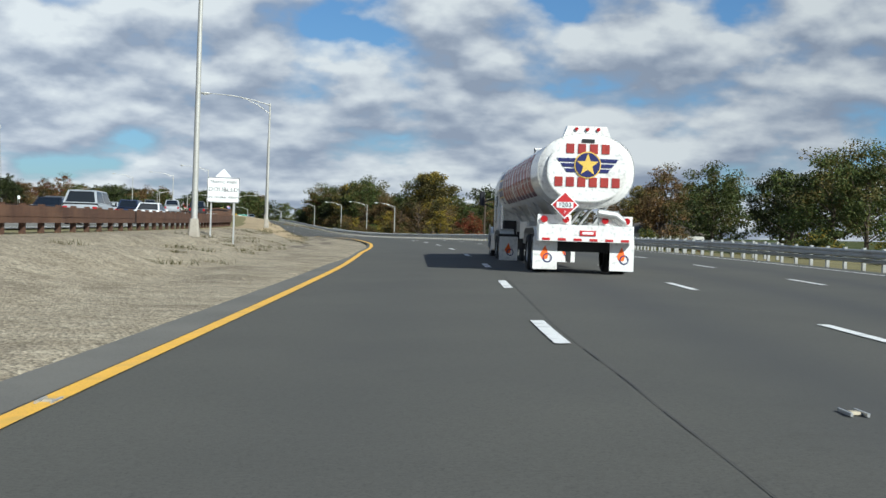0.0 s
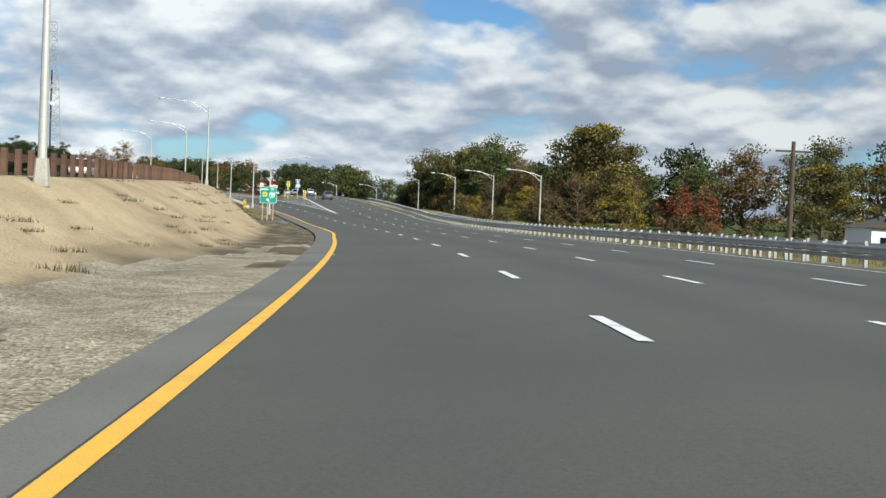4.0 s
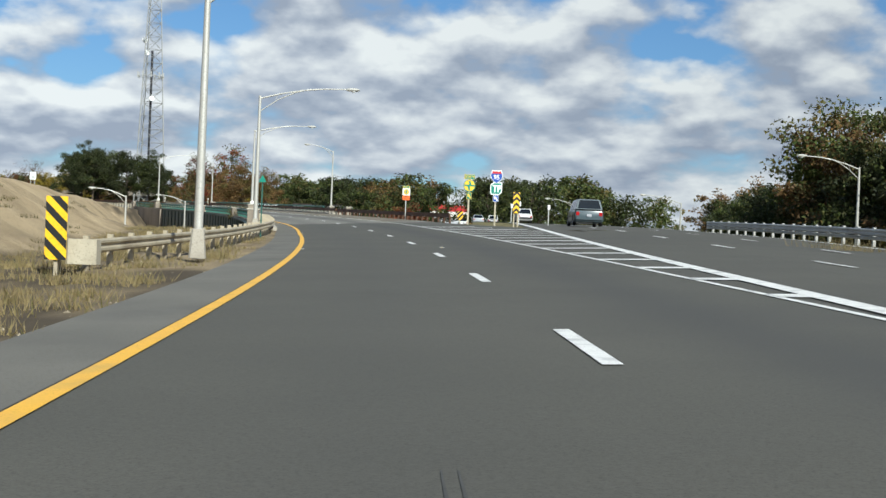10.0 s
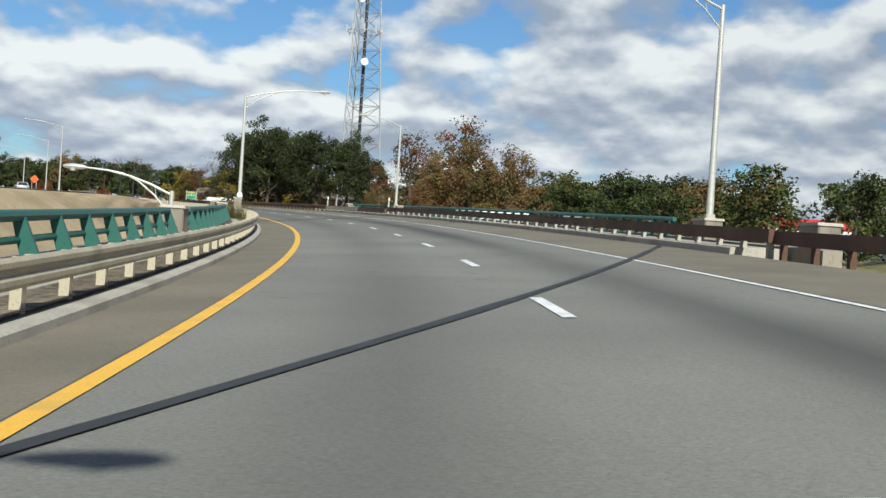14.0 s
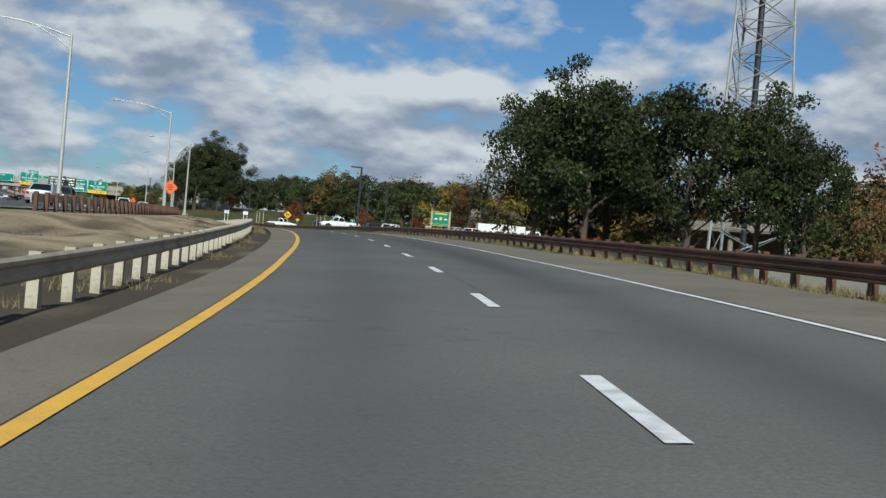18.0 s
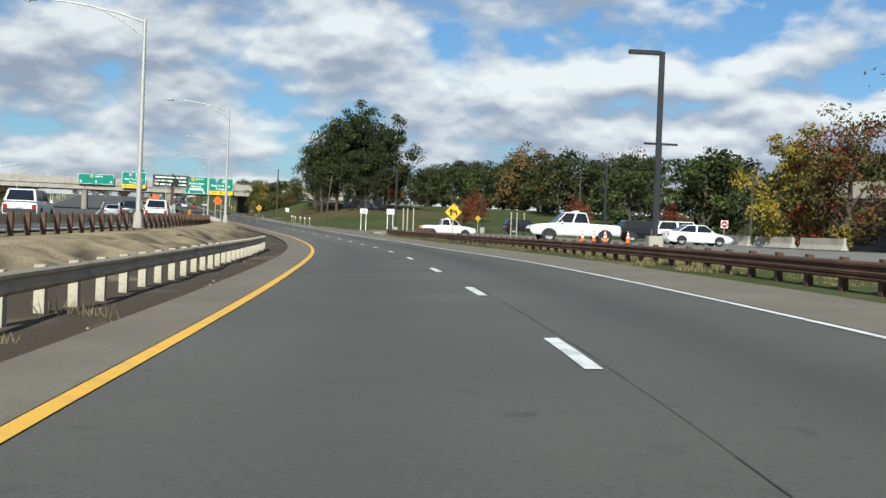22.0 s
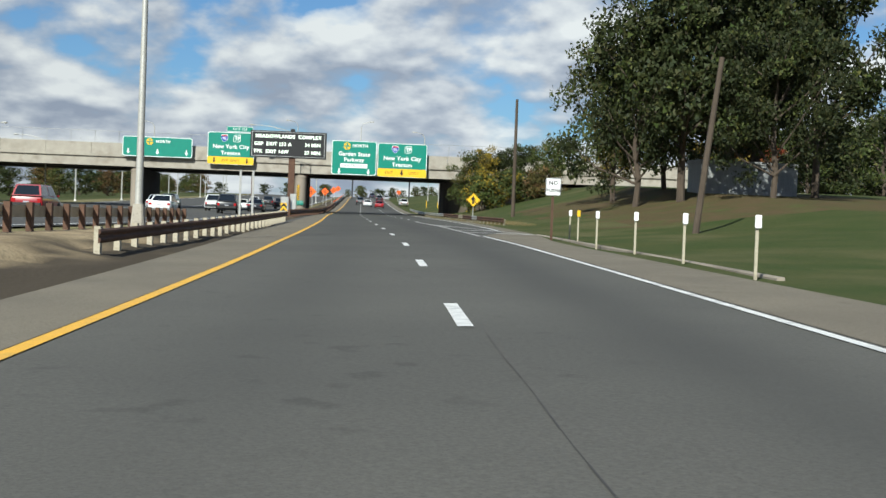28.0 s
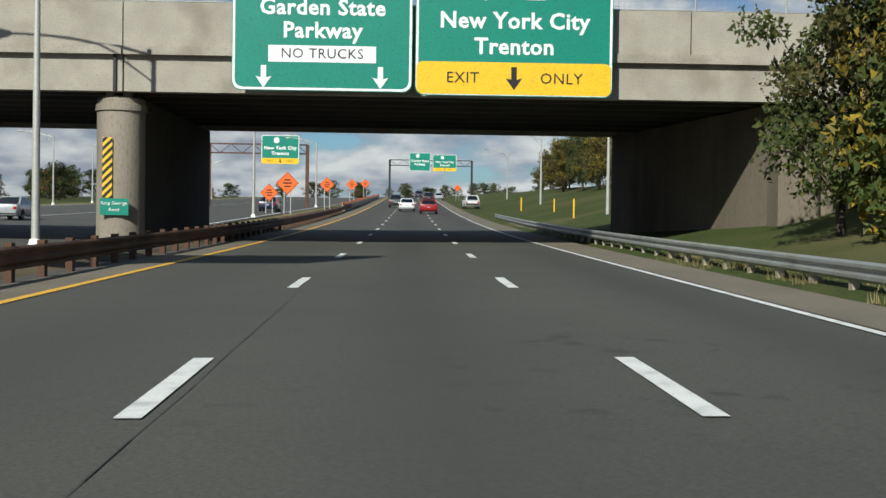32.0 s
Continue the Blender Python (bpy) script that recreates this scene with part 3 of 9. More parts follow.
def sweep(buf, s0, s1, u, profile, step=2.0, h=0.0, closed=True, mi=0):
    """A cross-section of (du, dh) points carried along the road."""
    n = max(1, math.ceil((s1 - s0) / step))
    u = u if callable(u) else (lambda s, k=u: k)
    h = h if callable(h) else (lambda s, k=h: k)
    rings = []
    for i in range(n + 1):
        s = s0 + (s1 - s0) * i / n
        c = u(s)
        z = surf(s, c) + h(s)
        rings.append([Vector((*plan(s, c + du), z + dh)) for du, dh in profile])
    return buf.loft(rings, mi, cap=closed, closed=closed)


def at_road(s, u, h=0.0, turn=0.0):
    """A pose on the road: its x to the right, its y ahead."""
    p = R(s, u, h)
    return pose(p.x, p.y, p.z, 0, 0, heading(s) + turn)


# the carriageway that leaves to the right at the gore
G0, GH = plan(287.0, 5.2), heading(287.0) - 2.6
GZ = surf(287.0, 5.2)


def surf_near(p, s):
    """Height of the ramp's plane carried out to a point beside it."""
    for _ in range(3):
        x, y, dx, dy, _z, _b = station(s)
        s += (p[0] - x) * dx + (p[1] - y) * dy
    x, y, dx, dy, _z, _b = station(s)
    return surf(s, (p[0] - x) * dy - (p[1] - y) * dx)


def right_road(d, v, h=0.0):
    a, k = radians(GH), 0.0002
    x, y = G0
    th = a + k * d / 2
    x, y = x - math.sin(th) * d, y + math.cos(th) * d
    t2 = a + k * d
    x, y = x + math.cos(t2) * v, y + math.sin(t2) * v
    f = min(1.0, max(0.0, (d - 60) / 100.0))
    far = GZ + np.interp(d, (60, 90, 160, 300, 700), (1.9, 2.8, 4.3, 5.6, 6.0)) + 0.02 * v
    z = surf_near((x, y), 287.0 + d) if f < 1 else far
    return Vector((x, y, z * (1 - f) + far * f + h))


# ---- ground ----
u_toe = lerp(((-120, -6.4), (36, -6.0), (100, -5.8), (150, -5.6), (210, -6.5), (254, -7.2), (300, -8.6), (330, -10.6), (349, -12.5), (375, -13), (480, -8), (495, -5.5), (560, -5.8), (640, -6.2), (700, -6.6), (760, -5.6), (820, -6.6), (860, -7.2), (1500, -9)))
u_crest = lerp(((-120, -10.0), (36, -9.4), (60, -9.5), (100, -9.7), (150, -9.9), (185, -11.4), (210, -12.3), (254, -12.4), (300, -13.5), (330, -15.5), (349, -17.5), (375, -19), (480, -15), (495, -12), (560, -10.5), (640, -10), (700, -8.9), (760, -8.4), (820, -8.2), (860, -8.6), (1500, -11)))
u_main = lerp(((-120, -10.5), (36, -10.8), (100, -11.5), (150, -12), (210, -12.4), (254, -12.4), (300, -13.5), (330, -15.5), (349, -17.5), (375, -19), (480, -15), (495, -12), (560, -10.5), (640, -10), (700, -8.9), (760, -8.4), (820, -8.2), (860, -8.6), (1500, -11)))
z_crest = lerp(((-120, 0.2), (0, 0.6), (36, 1.0), (100, 1.65), (150, 2.9), (210, 4.1), (254, 4.6), (300, 4.75), (330, 5.1), (349, 5.4), (420, 6.3), (495, 8.0), (560, 9.1), (640, 10.25), (700, 10.75), (760, 11.15), (820, 11.45), (860, 11.75), (907, 12.6), (960, 13.4), (1100, 17.3), (1320, 23.7), (1500, 24.7)))
dip = lerp(((368, 0.0), (382, 1.0), (474, 1.0), (488, 0.0)))


def gully(s, u):
    """Depth of the rain-cut runnels down the bank."""
    a = abs(noise.noise(Vector((s * 0.30 + u * 0.10, u * 0.10, 15))))
    return (0.34 if s > 480 else 0.14) * max(0.0, 1 - a * 5)


def ground_z(s, u):
    if u < 0:
        ul, ut, uc, zc = u_left(s), u_toe(s), u_crest(s), z_crest(s)
        ze = surf(s, ul)
        zt = surf(s, ut) + 0.12
        if u >= ul:
            z = surf(s, u) - 0.15
        elif u >= ut:
            f = (ul - u) / max(0.1, ul - ut)
            z = ze - 0.05 + (zt - ze) * f + 0.10 * noise.noise(Vector((s * 0.25, u * 0.6, 0))) * min(1, f * 3)
        elif u >= uc:
            f = (ut - u) / (ut - uc)
            f = f * f * (3 - 2 * f) * 0.35 + f * 0.65
            z = zt + (zc - zt) * f + 0.10 * noise.noise(Vector((s * 0.45, u * 1.3, 6))) * math.sin(min(1, f) * 3.1) + 0.30 * noise.noise(Vector((s * 0.12, u * 0.5, 4))) * math.sin(min(1, f) * 3.1) - gully(s, u) * math.sin(min(1, f) * 3.1)
        else:
            z = zc - 0.02 - 0.012 * max(0, -u - 45) - 0.3 * max(0, -u - 220)
        k = dip(s) * min(1.0, max(0.0, (u - u_main(s) + 1.0) / 6.0))
        if k and u < ul - 0.3:
            z = z * (1 - k) + k * (surf(s, -5) - 2.6 - 0.5 * noise.noise(Vector((s * 0.1, u * 0.15, 9))))
        return z
    ur = u_right(s)
    ur = max(ur, float(np.interp(s, (286, 288, 300, 317, 331, 346, 352, 360), (17.6, 18, 18.6, 19.8, 21, 22.6, 17, ur))))
    z = surf(s, min(u, ur))
    if u <= ur:
        return z - 0.15
    d = u - ur
    if s < 300:
        z += -0.08 - 0.04 * min(d, 8) + 0.015 * max(0, d - 15)
    else:
        z += -0.12 - 0.06 * min(d, 25)
    k = dip(s)
    if k and d > 1.8:
        z -= k * 2.2
    if u > 420:
        z -= 0.12 * (u - 420)
    if 500 < s < 765:
        z += 0.24 * min(1, max(0, d - 0.1) / 0.6) * min(1, (s - 500) / 50)
    elif s > 855:
        z += 0.22 * min(1, max(0, d - 0.2) / 0.6) * min(1, (s - 855) / 12)
    if s > 560:
        z += min(d, 25) * 0.055 * min(1, (s - 560) / 60)
    if s > 800:
        rise = min(1, (s - 800) / 120) * (1 - 0.6 * min(1, max(0, s - 1000) / 200))
        z += rise * 4.3 * min(1, max(0, d - 2.5) / 16) ** 1.2
    return z + 0.12 * noise.noise(Vector((s * 0.08, u * 0.2, 2)))


def soil(s, u):
    """How far the pale sand gives way to dark earth, from 0 to 1."""
    j = 1.3 * noise.noise(Vector((s * 0.11, u * 0.35, 7)))
    f = max(0.0, min(1.0, (u - u_toe(s) + 0.9 + j) / 1.5))
    if s > 850 or 365 < s < 375:
        f = max(f, 0.8)
    if s < 55:
        f = max(f, 0.55)
    if 312 < s < 378 and u > -7:
        f = 0.62
    if u < u_crest(s) - 3:
        f = 0.5
    f += 0.45 * noise.noise(Vector((s * 0.7, u * 1.9, 17))) + (1.3 * gully(s, u) if s > 480 else 0.5 * gully(s, u))
    if s > 480:
        down = max(0.0, min(1.0, (u - u_crest(s)) / (u_toe(s) - u_crest(s))))
        f += 0.35 * down**2
        streak = noise.noise(Vector((s * 0.55 + u * 0.75, u * 0.22 - s * 0.05, 23))) + 0.5 * noise.noise(Vector((s * 1.7 + u * 1.4, u * 0.6, 29)))
        f += max(0.0, min(0.95, (streak - 0.02) * 3.4)) * (0.35 + 0.65 * min(1.0, down * 2.2))
        if down >= 1:
            f += 1.1 * noise.noise(Vector((s * 0.16, u * 1.3, 31)))
    if 225 < s < 312 and u > u_toe(s) - 0.4:
        f = max(f, 0.85)
    crest_patch = (noise.noise(Vector((s * 0.22, u * 0.5, 11))) - 0.12) * (2.2 if s > 500 else 1.0)
    f = max(f, min(0.9, crest_patch))
    return max(0.0, min(1.0, f * (0.85 + 0.45 * noise.noise(Vector((s * 0.3, u * 0.8, 3))))))


def build_ground():
    ss = [-140 + 4.0 * i for i in range(41)] + [24 + 1.5 * i for i in range(224)] + [360 + 4.0 * i for i in range(33)] + [492 + 2.0 * i for i in range(44)] + [580 + 1.0 * i for i in range(260)] + [840 + 2.0 * i for i in range(16)] + [872 + 4.0 * i for i in range(42)] + [1040 + 20.0 * i for i in range(25)]
    us = [-300, -220, -160, -120, -95, -75, -60, -50, -42, -35, -30, -26, -23] + [-20.5 + 0.7 * i for i in range(9)] + [-14.3 + 0.45 * i for i in range(28)] + [-1, 1, 5] + [6.2 + 0.8 * i for i in range(22)] + [25, 27, 30, 34, 38, 43, 50, 60, 75, 95, 120, 160, 220, 300, 420, 600]
    w = len(us)
    vs, fs, mi = [], [], []
    for s in ss:
        for u in us:
            x, y = plan(s, u)
            vs.append((x, y, ground_z(s, u)))
    for i in range(len(ss) - 1):
        for c in range(w - 1):
            s, u = (ss[i] + ss[i + 1]) / 2, (us[c] + us[c + 1]) / 2
            fs.append((i * w + c, i * w + c + 1, (i + 1) * w + c + 1, (i + 1) * w + c))
            j = 1.6 * noise.noise(Vector((s * 0.15, u * 0.4, 7)))
            if u < 0:
                if u > u_toe(s) + j:
                    k = 1 if s < 150 + 20 * j else 2
                    if 500 < s < 860:
                        k = 2
                elif u > u_crest(s) - 1.6:
                    k = 0 if 80 + 12 * j < s < 365 or 480 < s < 850 else (1 if s < 365 else 2)
                else:
                    k = 4 if u > u_crest(s) - 40 else 3
                if dip(s) > 0.3 and -60 < u < u_toe(s) + 2:
                    k = 0
            else:
                k = 3 if (s > 560 or u > 34) else 4
                if u > 60:
                    mi.append(3)
                    continue
                if 470 < s < 560:
                    k = 4
                if s < 560 and j > 0.55:
                    k = 4
                if 856 < s < 908 and 13.5 + 2 * j < u < 42:
                    k = 5
            mi.append(0 if k == 2 and u < 0 else k)
    me = bpy.data.meshes.new("ground")
    me.from_pydata(vs, [], fs)
    for m in (SAND, GRAVEL, DIRT, GRASS, DRYGRASS, LITTER):
        me.materials.append(m)
    me.polygons.foreach_set("material_index", mi)
    me.polygons.foreach_set("use_smooth", [True] * len(fs))
    me.update()
    me.attributes.new("wear", "FLOAT", "POINT").data.foreach_set("value", [soil(s, u) if -60 < u < 0 else 0.0 for s in ss for u in us])
    tagged(new("ground", me), "sandy embankments, gravel verges and mown autumn grass", kind="structure")
    far = Buf()
    n = 48
    ring = [(math.cos(2 * math.pi * k / n), math.sin(2 * math.pi * k / n)) for k in range(n)]
    far.add([(-200 + 4500 * a, 400 + 4500 * b, -4.0) for a, b in ring], [tuple(range(n))])
    structure("ground_far", far, GRASS, "flat wooded land out to the horizon")


build_ground()

# ---- paving ----
JOINT = 379.7


def lane_wear(s, u):
    """How oily and dark the lane is, strongest along its middle."""
    k = 0.75 + 0.5 * noise.noise(Vector((s * 0.05, u * 0.3, 3)))
    lanes = ((u_yellow(s) + u_dash(s)) / 2, u_dash(s) + (1.9 if s < 900 else 1.84), u_dash(s) + 5.6, u_dash(s) + 9.2)
    best = 0.0
    for i, c in enumerate(lanes):
        if s > 300 and i > (2 if s > 890 else 1):
            break
        amp = (0.45 if i == 0 else 0.9) if s > JOINT else (0.25 if i == 0 else 0.8)
        best = max(best, amp * math.exp(-(((u - c) / 0.75) ** 2)))
    return max(0.0, min(1.0, best * k))


def paved(name, s0, s1, material, label, cols=26):
    q = Buf()
    ribbon(q, s0, s1, u_left, u_right, 0.0, 3.0, cols)
    ob = structure(name, q, material, label)
    n = max(1, math.ceil((s1 - s0) / 3.0))
    vals, pale = [], []
    for i in range(n + 1):
        s = s0 + (s1 - s0) * i / n
        a, c = u_left(s), u_right(s)
        # pale bridge deck, then dips and rises painting cloud shade and sun
        pale += [float(np.interp(s, (440, 550, 575, 690, 728, 770, 805, 850), (0.68, 0.05, -0.12, -0.12, 0.14, 0.10, -0.12, -0.30)))] * (cols + 1)
        vals += [lane_wear(s, a + (c - a) * k / cols) for k in range(cols + 1)]
    ob.data.attributes.new("wear", "FLOAT", "POINT").data.foreach_set("value", vals)
    ob.data.attributes.new("bleached", "FLOAT", "POINT").data.foreach_set("value", pale)


paved("road", -130, JOINT, ASPHALT, "smooth dark asphalt carriageway with several lanes", 40)
paved("road_bridge", JOINT, 492, ASPHALT_RAMP, "pale worn grey asphalt on the ramp bridge", 26)
paved("road_ramp", 492, 796, ASPHALT_RAMP, "worn grey asphalt ramp", 26)
paved("road_ahead", 796, 1500, ASPHALT_RAMP, "mid-grey worn asphalt road under the overpass", 26)
b = Buf()
ribbon(b, -130, JOINT, u_left, lambda s: u_yellow(s) - 0.12, 0.006, 2.0)
structure("shoulder", b, SHOULDER_DARK, "narrow dark asphalt shoulder beside the yellow line")
b = Buf()
ribbon(b, JOINT, 1500, u_left, lambda s: u_yellow(s) - 0.12, 0.006, 4.0)
ribbon(b, 385, 1500, lambda s: u_white(s) + 0.15, u_right, 0.006, 4.0)
structure("shoulder", b, SHOULDER, "pale dusty asphalt shoulder beside the lanes")
b = Buf()
ribbon(b, -130, 1500, lambda s: u_yellow(s) - 0.09, lambda s: u_yellow(s) + 0.09, 0.012, 2.5)
structure("edge_line_yellow", b, YELLOW, "solid yellow edge line")
b = Buf()
ribbon(b, 287, 838, lambda s: u_white(s) - 0.07, lambda s: u_white(s) + 0.06, 0.012, 2.5)
ribbon(b, 849, 1500, lambda s: u_white(s) - 0.07, lambda s: u_white(s) + 0.06, 0.013, 2.5)
ribbon(b, -130, 287, lambda s: u_right(s) - 1.35, lambda s: u_right(s) - 1.2, 0.012, 3)
structure("edge_line_white", b, WHITE, "solid white edge line")
b = Buf()
gore_main = lerp(((838, 3.5), (849, 3.22), (857, 3.10), (865, 2.77), (876, 2.25)))
gore_side = lerp(((841.5, 6.2), (848, 5.2), (857, 4.1), (866, 2.75)))
ribbon(b, 838, 876, lambda s: gore_main(s) - 0.08, lambda s: gore_main(s) + 0.07, 0.013, 2.5)
ribbon(b, 841.5, 866, lambda s: gore_side(s) - 0.09, lambda s: gore_side(s) + 0.09, 0.014, 2.5)
for sa, sb in ((844.6, 841.5), (849.6, 847.8), (860.2, 859.0)):
    ua, ub = gore_main(sa), gore_side(sb)
    b.add([R(sa, ua, 0.016), R(sb, ub, 0.016), R(sb + 0.7, ub, 0.016), R(sa + 0.7, ua, 0.016)], [(0, 1, 2, 3)])
structure("worn_gore_lines", b, GORE_WHITE, "worn white lines where the side road joins")


def dash(buf, s, u, length=3.05, half=0.085):
    ribbon(buf, s, s + length, lambda q: u(q) - half, lambda q: u(q) + half, 0.012, 1.6)


lane_line = thing("lane_markings", "broken white lane lines on the asphalt", "road marking", kind="structure")
def dash_run(knots, u):
    """Dashes between far ends whose stations are known, with the number of steps between them."""
    ends = []
    for (a, n), (c, _) in zip(knots, knots[1:]):
        ends += [a + (c - a) * k / n for k in range(n)]
    for e in ends + [knots[-1][0]]:
        q = Buf()
        dash(q, e - 2.95, u, 2.95)
        part("lane_dash", q, WHITE, lane_line)


dash_run(((-111, 11), (15.4, 2), (36.5, 3), (70.2, 2), (93.6, 8), (185.3, 2), (208.5, 3), (241.8, 2), (263.7, 3), (297.8, 2), (321.1, 1), (333.0, 2), (356.3, 2), (381.6, 8), (472.4, 2), (494.4, 1), (505.5, 2), (522.8, 3), (554.0, 2), (576.9, 3), (612.5, 2), (635.0, 2), (657.2, 3), (694.4, 2), (718.3, 2), (741.8, 7), (828.4, 1), (840.6, 2), (864.0, 2), (890.7, 2), (917.6, 34), (1330, 1)), u_dash)
dash_run(((879.5, 1), (892.0, 2), (917.6, 34), (1330, 1)), lambda s: u_dash(s) + 3.52)
second_lane = lerp(((-120, 3.9), (110, 3.75), (200, 3.85), (220, 4.3), (240, 5.2), (262, 6.25), (290, 7.2)))
third_lane = lerp(((-120, 7.6), (120, 7.9), (206, 7.55), (229, 8.25), (240, 8.65), (262, 9.65), (290, 10.4)))
dash_run(((-108, 19), (106.0, 8), (197.1, 2), (220.4, 1), (231.9, 2), (254.4, 2), (276.6, 1)), lambda s: u_dash(s) + second_lane(s))
dash_run(((-101, 20), (119.9, 8), (208.0, 2), (230.6, 3), (263.2, 1), (273.8, 1)), lambda s: u_dash(s) + third_lane(s))

# gore: two converging white lines with bars across
b = Buf()
gp = lambda d, v, h=0.02: right_road(d, v, h)
for i in range(40):
    d0, d1 = i * 5.0, (i + 1) * 5.0
    b.add([gp(d0, -0.17), gp(d0, 0.17), gp(d1, 0.17), gp(d1, -0.17)], [(0, 1, 2, 3)])
structure("gore_line", b, WHITE, "white line bounding the gore")
gore = thing("gore_stripes", "white diagonal bars painted across the gore", "road marking", kind="structure")
gore_u = lerp(((287, 5.2), (300, 5.9), (317, 7.0), (331, 8.3), (346, 9.9), (352, 10.4), (357, 9.0), (366, 8.4)))
for i in range(15):
    s0 = 302.2 + i * 4.35
    slant = np.interp(s0, (300, 330, 360), (0.2, 0.3, 0.6))
    ue = gore_u(s0 - 2 * slant)
    q = Buf()
    n = 4
    row = [(s0 - slant * (u - u_white(s0)), u) for u in (u_white(s0) + (ue - u_white(s0)) * k / n for k in range(n + 1))]
    vs = [R(s, u, 0.018) for s, u in row] + [R(s + 0.66, u, 0.018) for s, u in row]
    q.add(vs, [(k, k + 1, n + 2 + k, n + 1 + k) for k in range(n)])
    part("gore_bar", q, WHITE, gore)
# the carriageway that leaves beyond the gore
b = Buf()


def across(buf, d0, d1, va, vb, h, cols=1):
    for c in range(cols):
        v0, v1 = va + (vb - va) * c / cols, va + (vb - va) * (c + 1) / cols
        buf.add([right_road(d0, v0, h), right_road(d0, v1, h), right_road(d1, v1, h), right_road(d1, v0, h)], [(0, 1, 2, 3)])


for i in range(-5, 90):
    across(b, i * 5.0, i * 5.0 + 5.0, -0.4 if i > 12 else 2.0, 12.6, -0.03, 4)
structure("road_right", b, ASPHALT, "dark asphalt carriageway leaving at the gore")
b = Buf()
for i in range(0, 90):
    d0, d1 = i * 5.0, i * 5.0 + 5.0
    b.add([right_road(d0, 12.6, -0.04), right_road(d0, 18, -0.5), right_road(d1, 18, -0.5), right_road(d1, 12.6, -0.04)], [(0, 1, 2, 3)])
    if d0 >= 65:
        k = min(6.0, 0.6 + (d0 - 65) * 0.12)
        b.add([right_road(d0, -0.4, -0.04), right_road(d0, -0.4 - k, -0.05 - 0.2 * k), right_road(d1, -0.4 - k, -0.05 - 0.2 * k), right_road(d1, -0.4, -0.04)], [(3, 2, 1, 0)])
structure("verge_right", b, DRYGRASS, "rough dry grass verge")
for v in (3.7, 7.4):
    for i in range(0, 30):
        q = Buf()
        d0 = i * 11.5 + 2
        q.add([gp(d0, v - 0.08), gp(d0, v + 0.08), gp(d0 + 3.05, v + 0.08), gp(d0 + 3.05, v - 0.08)], [(0, 1, 2, 3)])
        part("lane_dash", q, WHITE, lane_line)
b = Buf()
for i in range(0, 80):
    across(b, i * 5.0, i * 5.0 + 5.0, 11.1, 11.26, 0.02)
structure("edge_line_right", b, WHITE, "white edge line")

# tar bands over the bridge joints, a crack along the lane seam and tyre marks
b = Buf()


def band(sa, ua, sb, ub, w, h=0.016, n=14, mi=0, buf=b):
    for i in range(n):
        f0, f1 = i / n, (i + 1) / n
        p, q2 = (sa + (sb - sa) * f0, ua + (ub - ua) * f0), (sa + (sb - sa) * f1, ua + (ub - ua) * f1)
        j0, j1 = (w * (1 + 0.35 * noise.noise(Vector((k * 3.7, sa, 1)))) / 2 for k in (f0 * n, f1 * n))
        buf.add([R(p[0] - j0, p[1], h), R(q2[0] - j1, q2[1], h), R(q2[0] + j1, q2[1], h), R(p[0] + j0, p[1], h)], [(0, 1, 2, 3)], mi)


band(478.0, -3.2, 493.5, 7.6, 0.62)
band(476.2, -3.2, 473.0, 9.2, 0.30)
band(401.5, -3.3, 436.0, 9.3, 0.55)
structure("tar_joint", b, TAR, "black tar bands sealing the bridge joints")
b = Buf()
for s0, s1 in ((533, 800), (840, 925), (4, 100)):
    s = s0
    while s < s1:
        du = lambda q: u_dash(q) + 0.16 + 0.025 * noise.noise(Vector((q * 0.35, 0, 0)))
        wd = 0.003 + 0.009 * abs(noise.noise(Vector((s * 0.5, 3, 0))))
        ribbon(b, s, s + 1.0, lambda q: du(q) - wd, lambda q: du(q) + wd, 0.008, 0.5)
        s += 1.0
structure("seam_crack", b, CRACK, "dark crack running along the lane seam")
marks = thing("tyre_marks", "faint curved black tyre marks on the asphalt", "road marking", kind="structure")
for s0, s1, ua, ub, wd in ((203, 233, -0.9, -1.25, 0.13), (203, 236, -0.25, -0.6, 0.12), (204, 232, 1.5, 0.75, 0.14), (206, 236, 2.0, 1.25, 0.11), (266, 291, 0.25, 0.17, 0.06), (266, 291, 0.33, 0.25, 0.06), (267, 290, 0.57, 0.54, 0.06), (267, 290, 0.65, 0.61, 0.06)):
    fu = lambda q: ua + (ub - ua) * (q - s0) / (s1 - s0)
    wf = lambda q: wd * (0.62 + 0.2 * noise.noise(Vector((q * 0.35, ua * 5, 0)))) * min(1.0, 0.15 + 4 * max(0.0, min(q - s0, s1 - q)) / (s1 - s0))
    b = Buf()
    ribbon(b, s0, s1, lambda q: fu(q) - wf(q), lambda q: fu(q) + wf(q), 0.004, 1.0)
    part("tyre_mark", b, RUBBER_MARK, marks)

# paving between the ramp and the main carriageway where they run level
b = Buf()
for i in range(28):
    s0, s1 = 856 + i * 4.0, 860 + i * 4.0
    q0 = [R(s0, u_left(s0) + 0.02, 0.002), R(s1, u_left(s1) + 0.02, 0.002)]
    w0 = [Vector((*plan(s, u_crest(s) - 2.7), z_crest(s) + 0.045)) for s in (s0, s1)]
    b.add([w0[0], q0[0], q0[1], w0[1]], [(0, 1, 2, 3)])
structure("median_paving", b, ASPHALT_MID, "dark worn asphalt between the two carriageways")


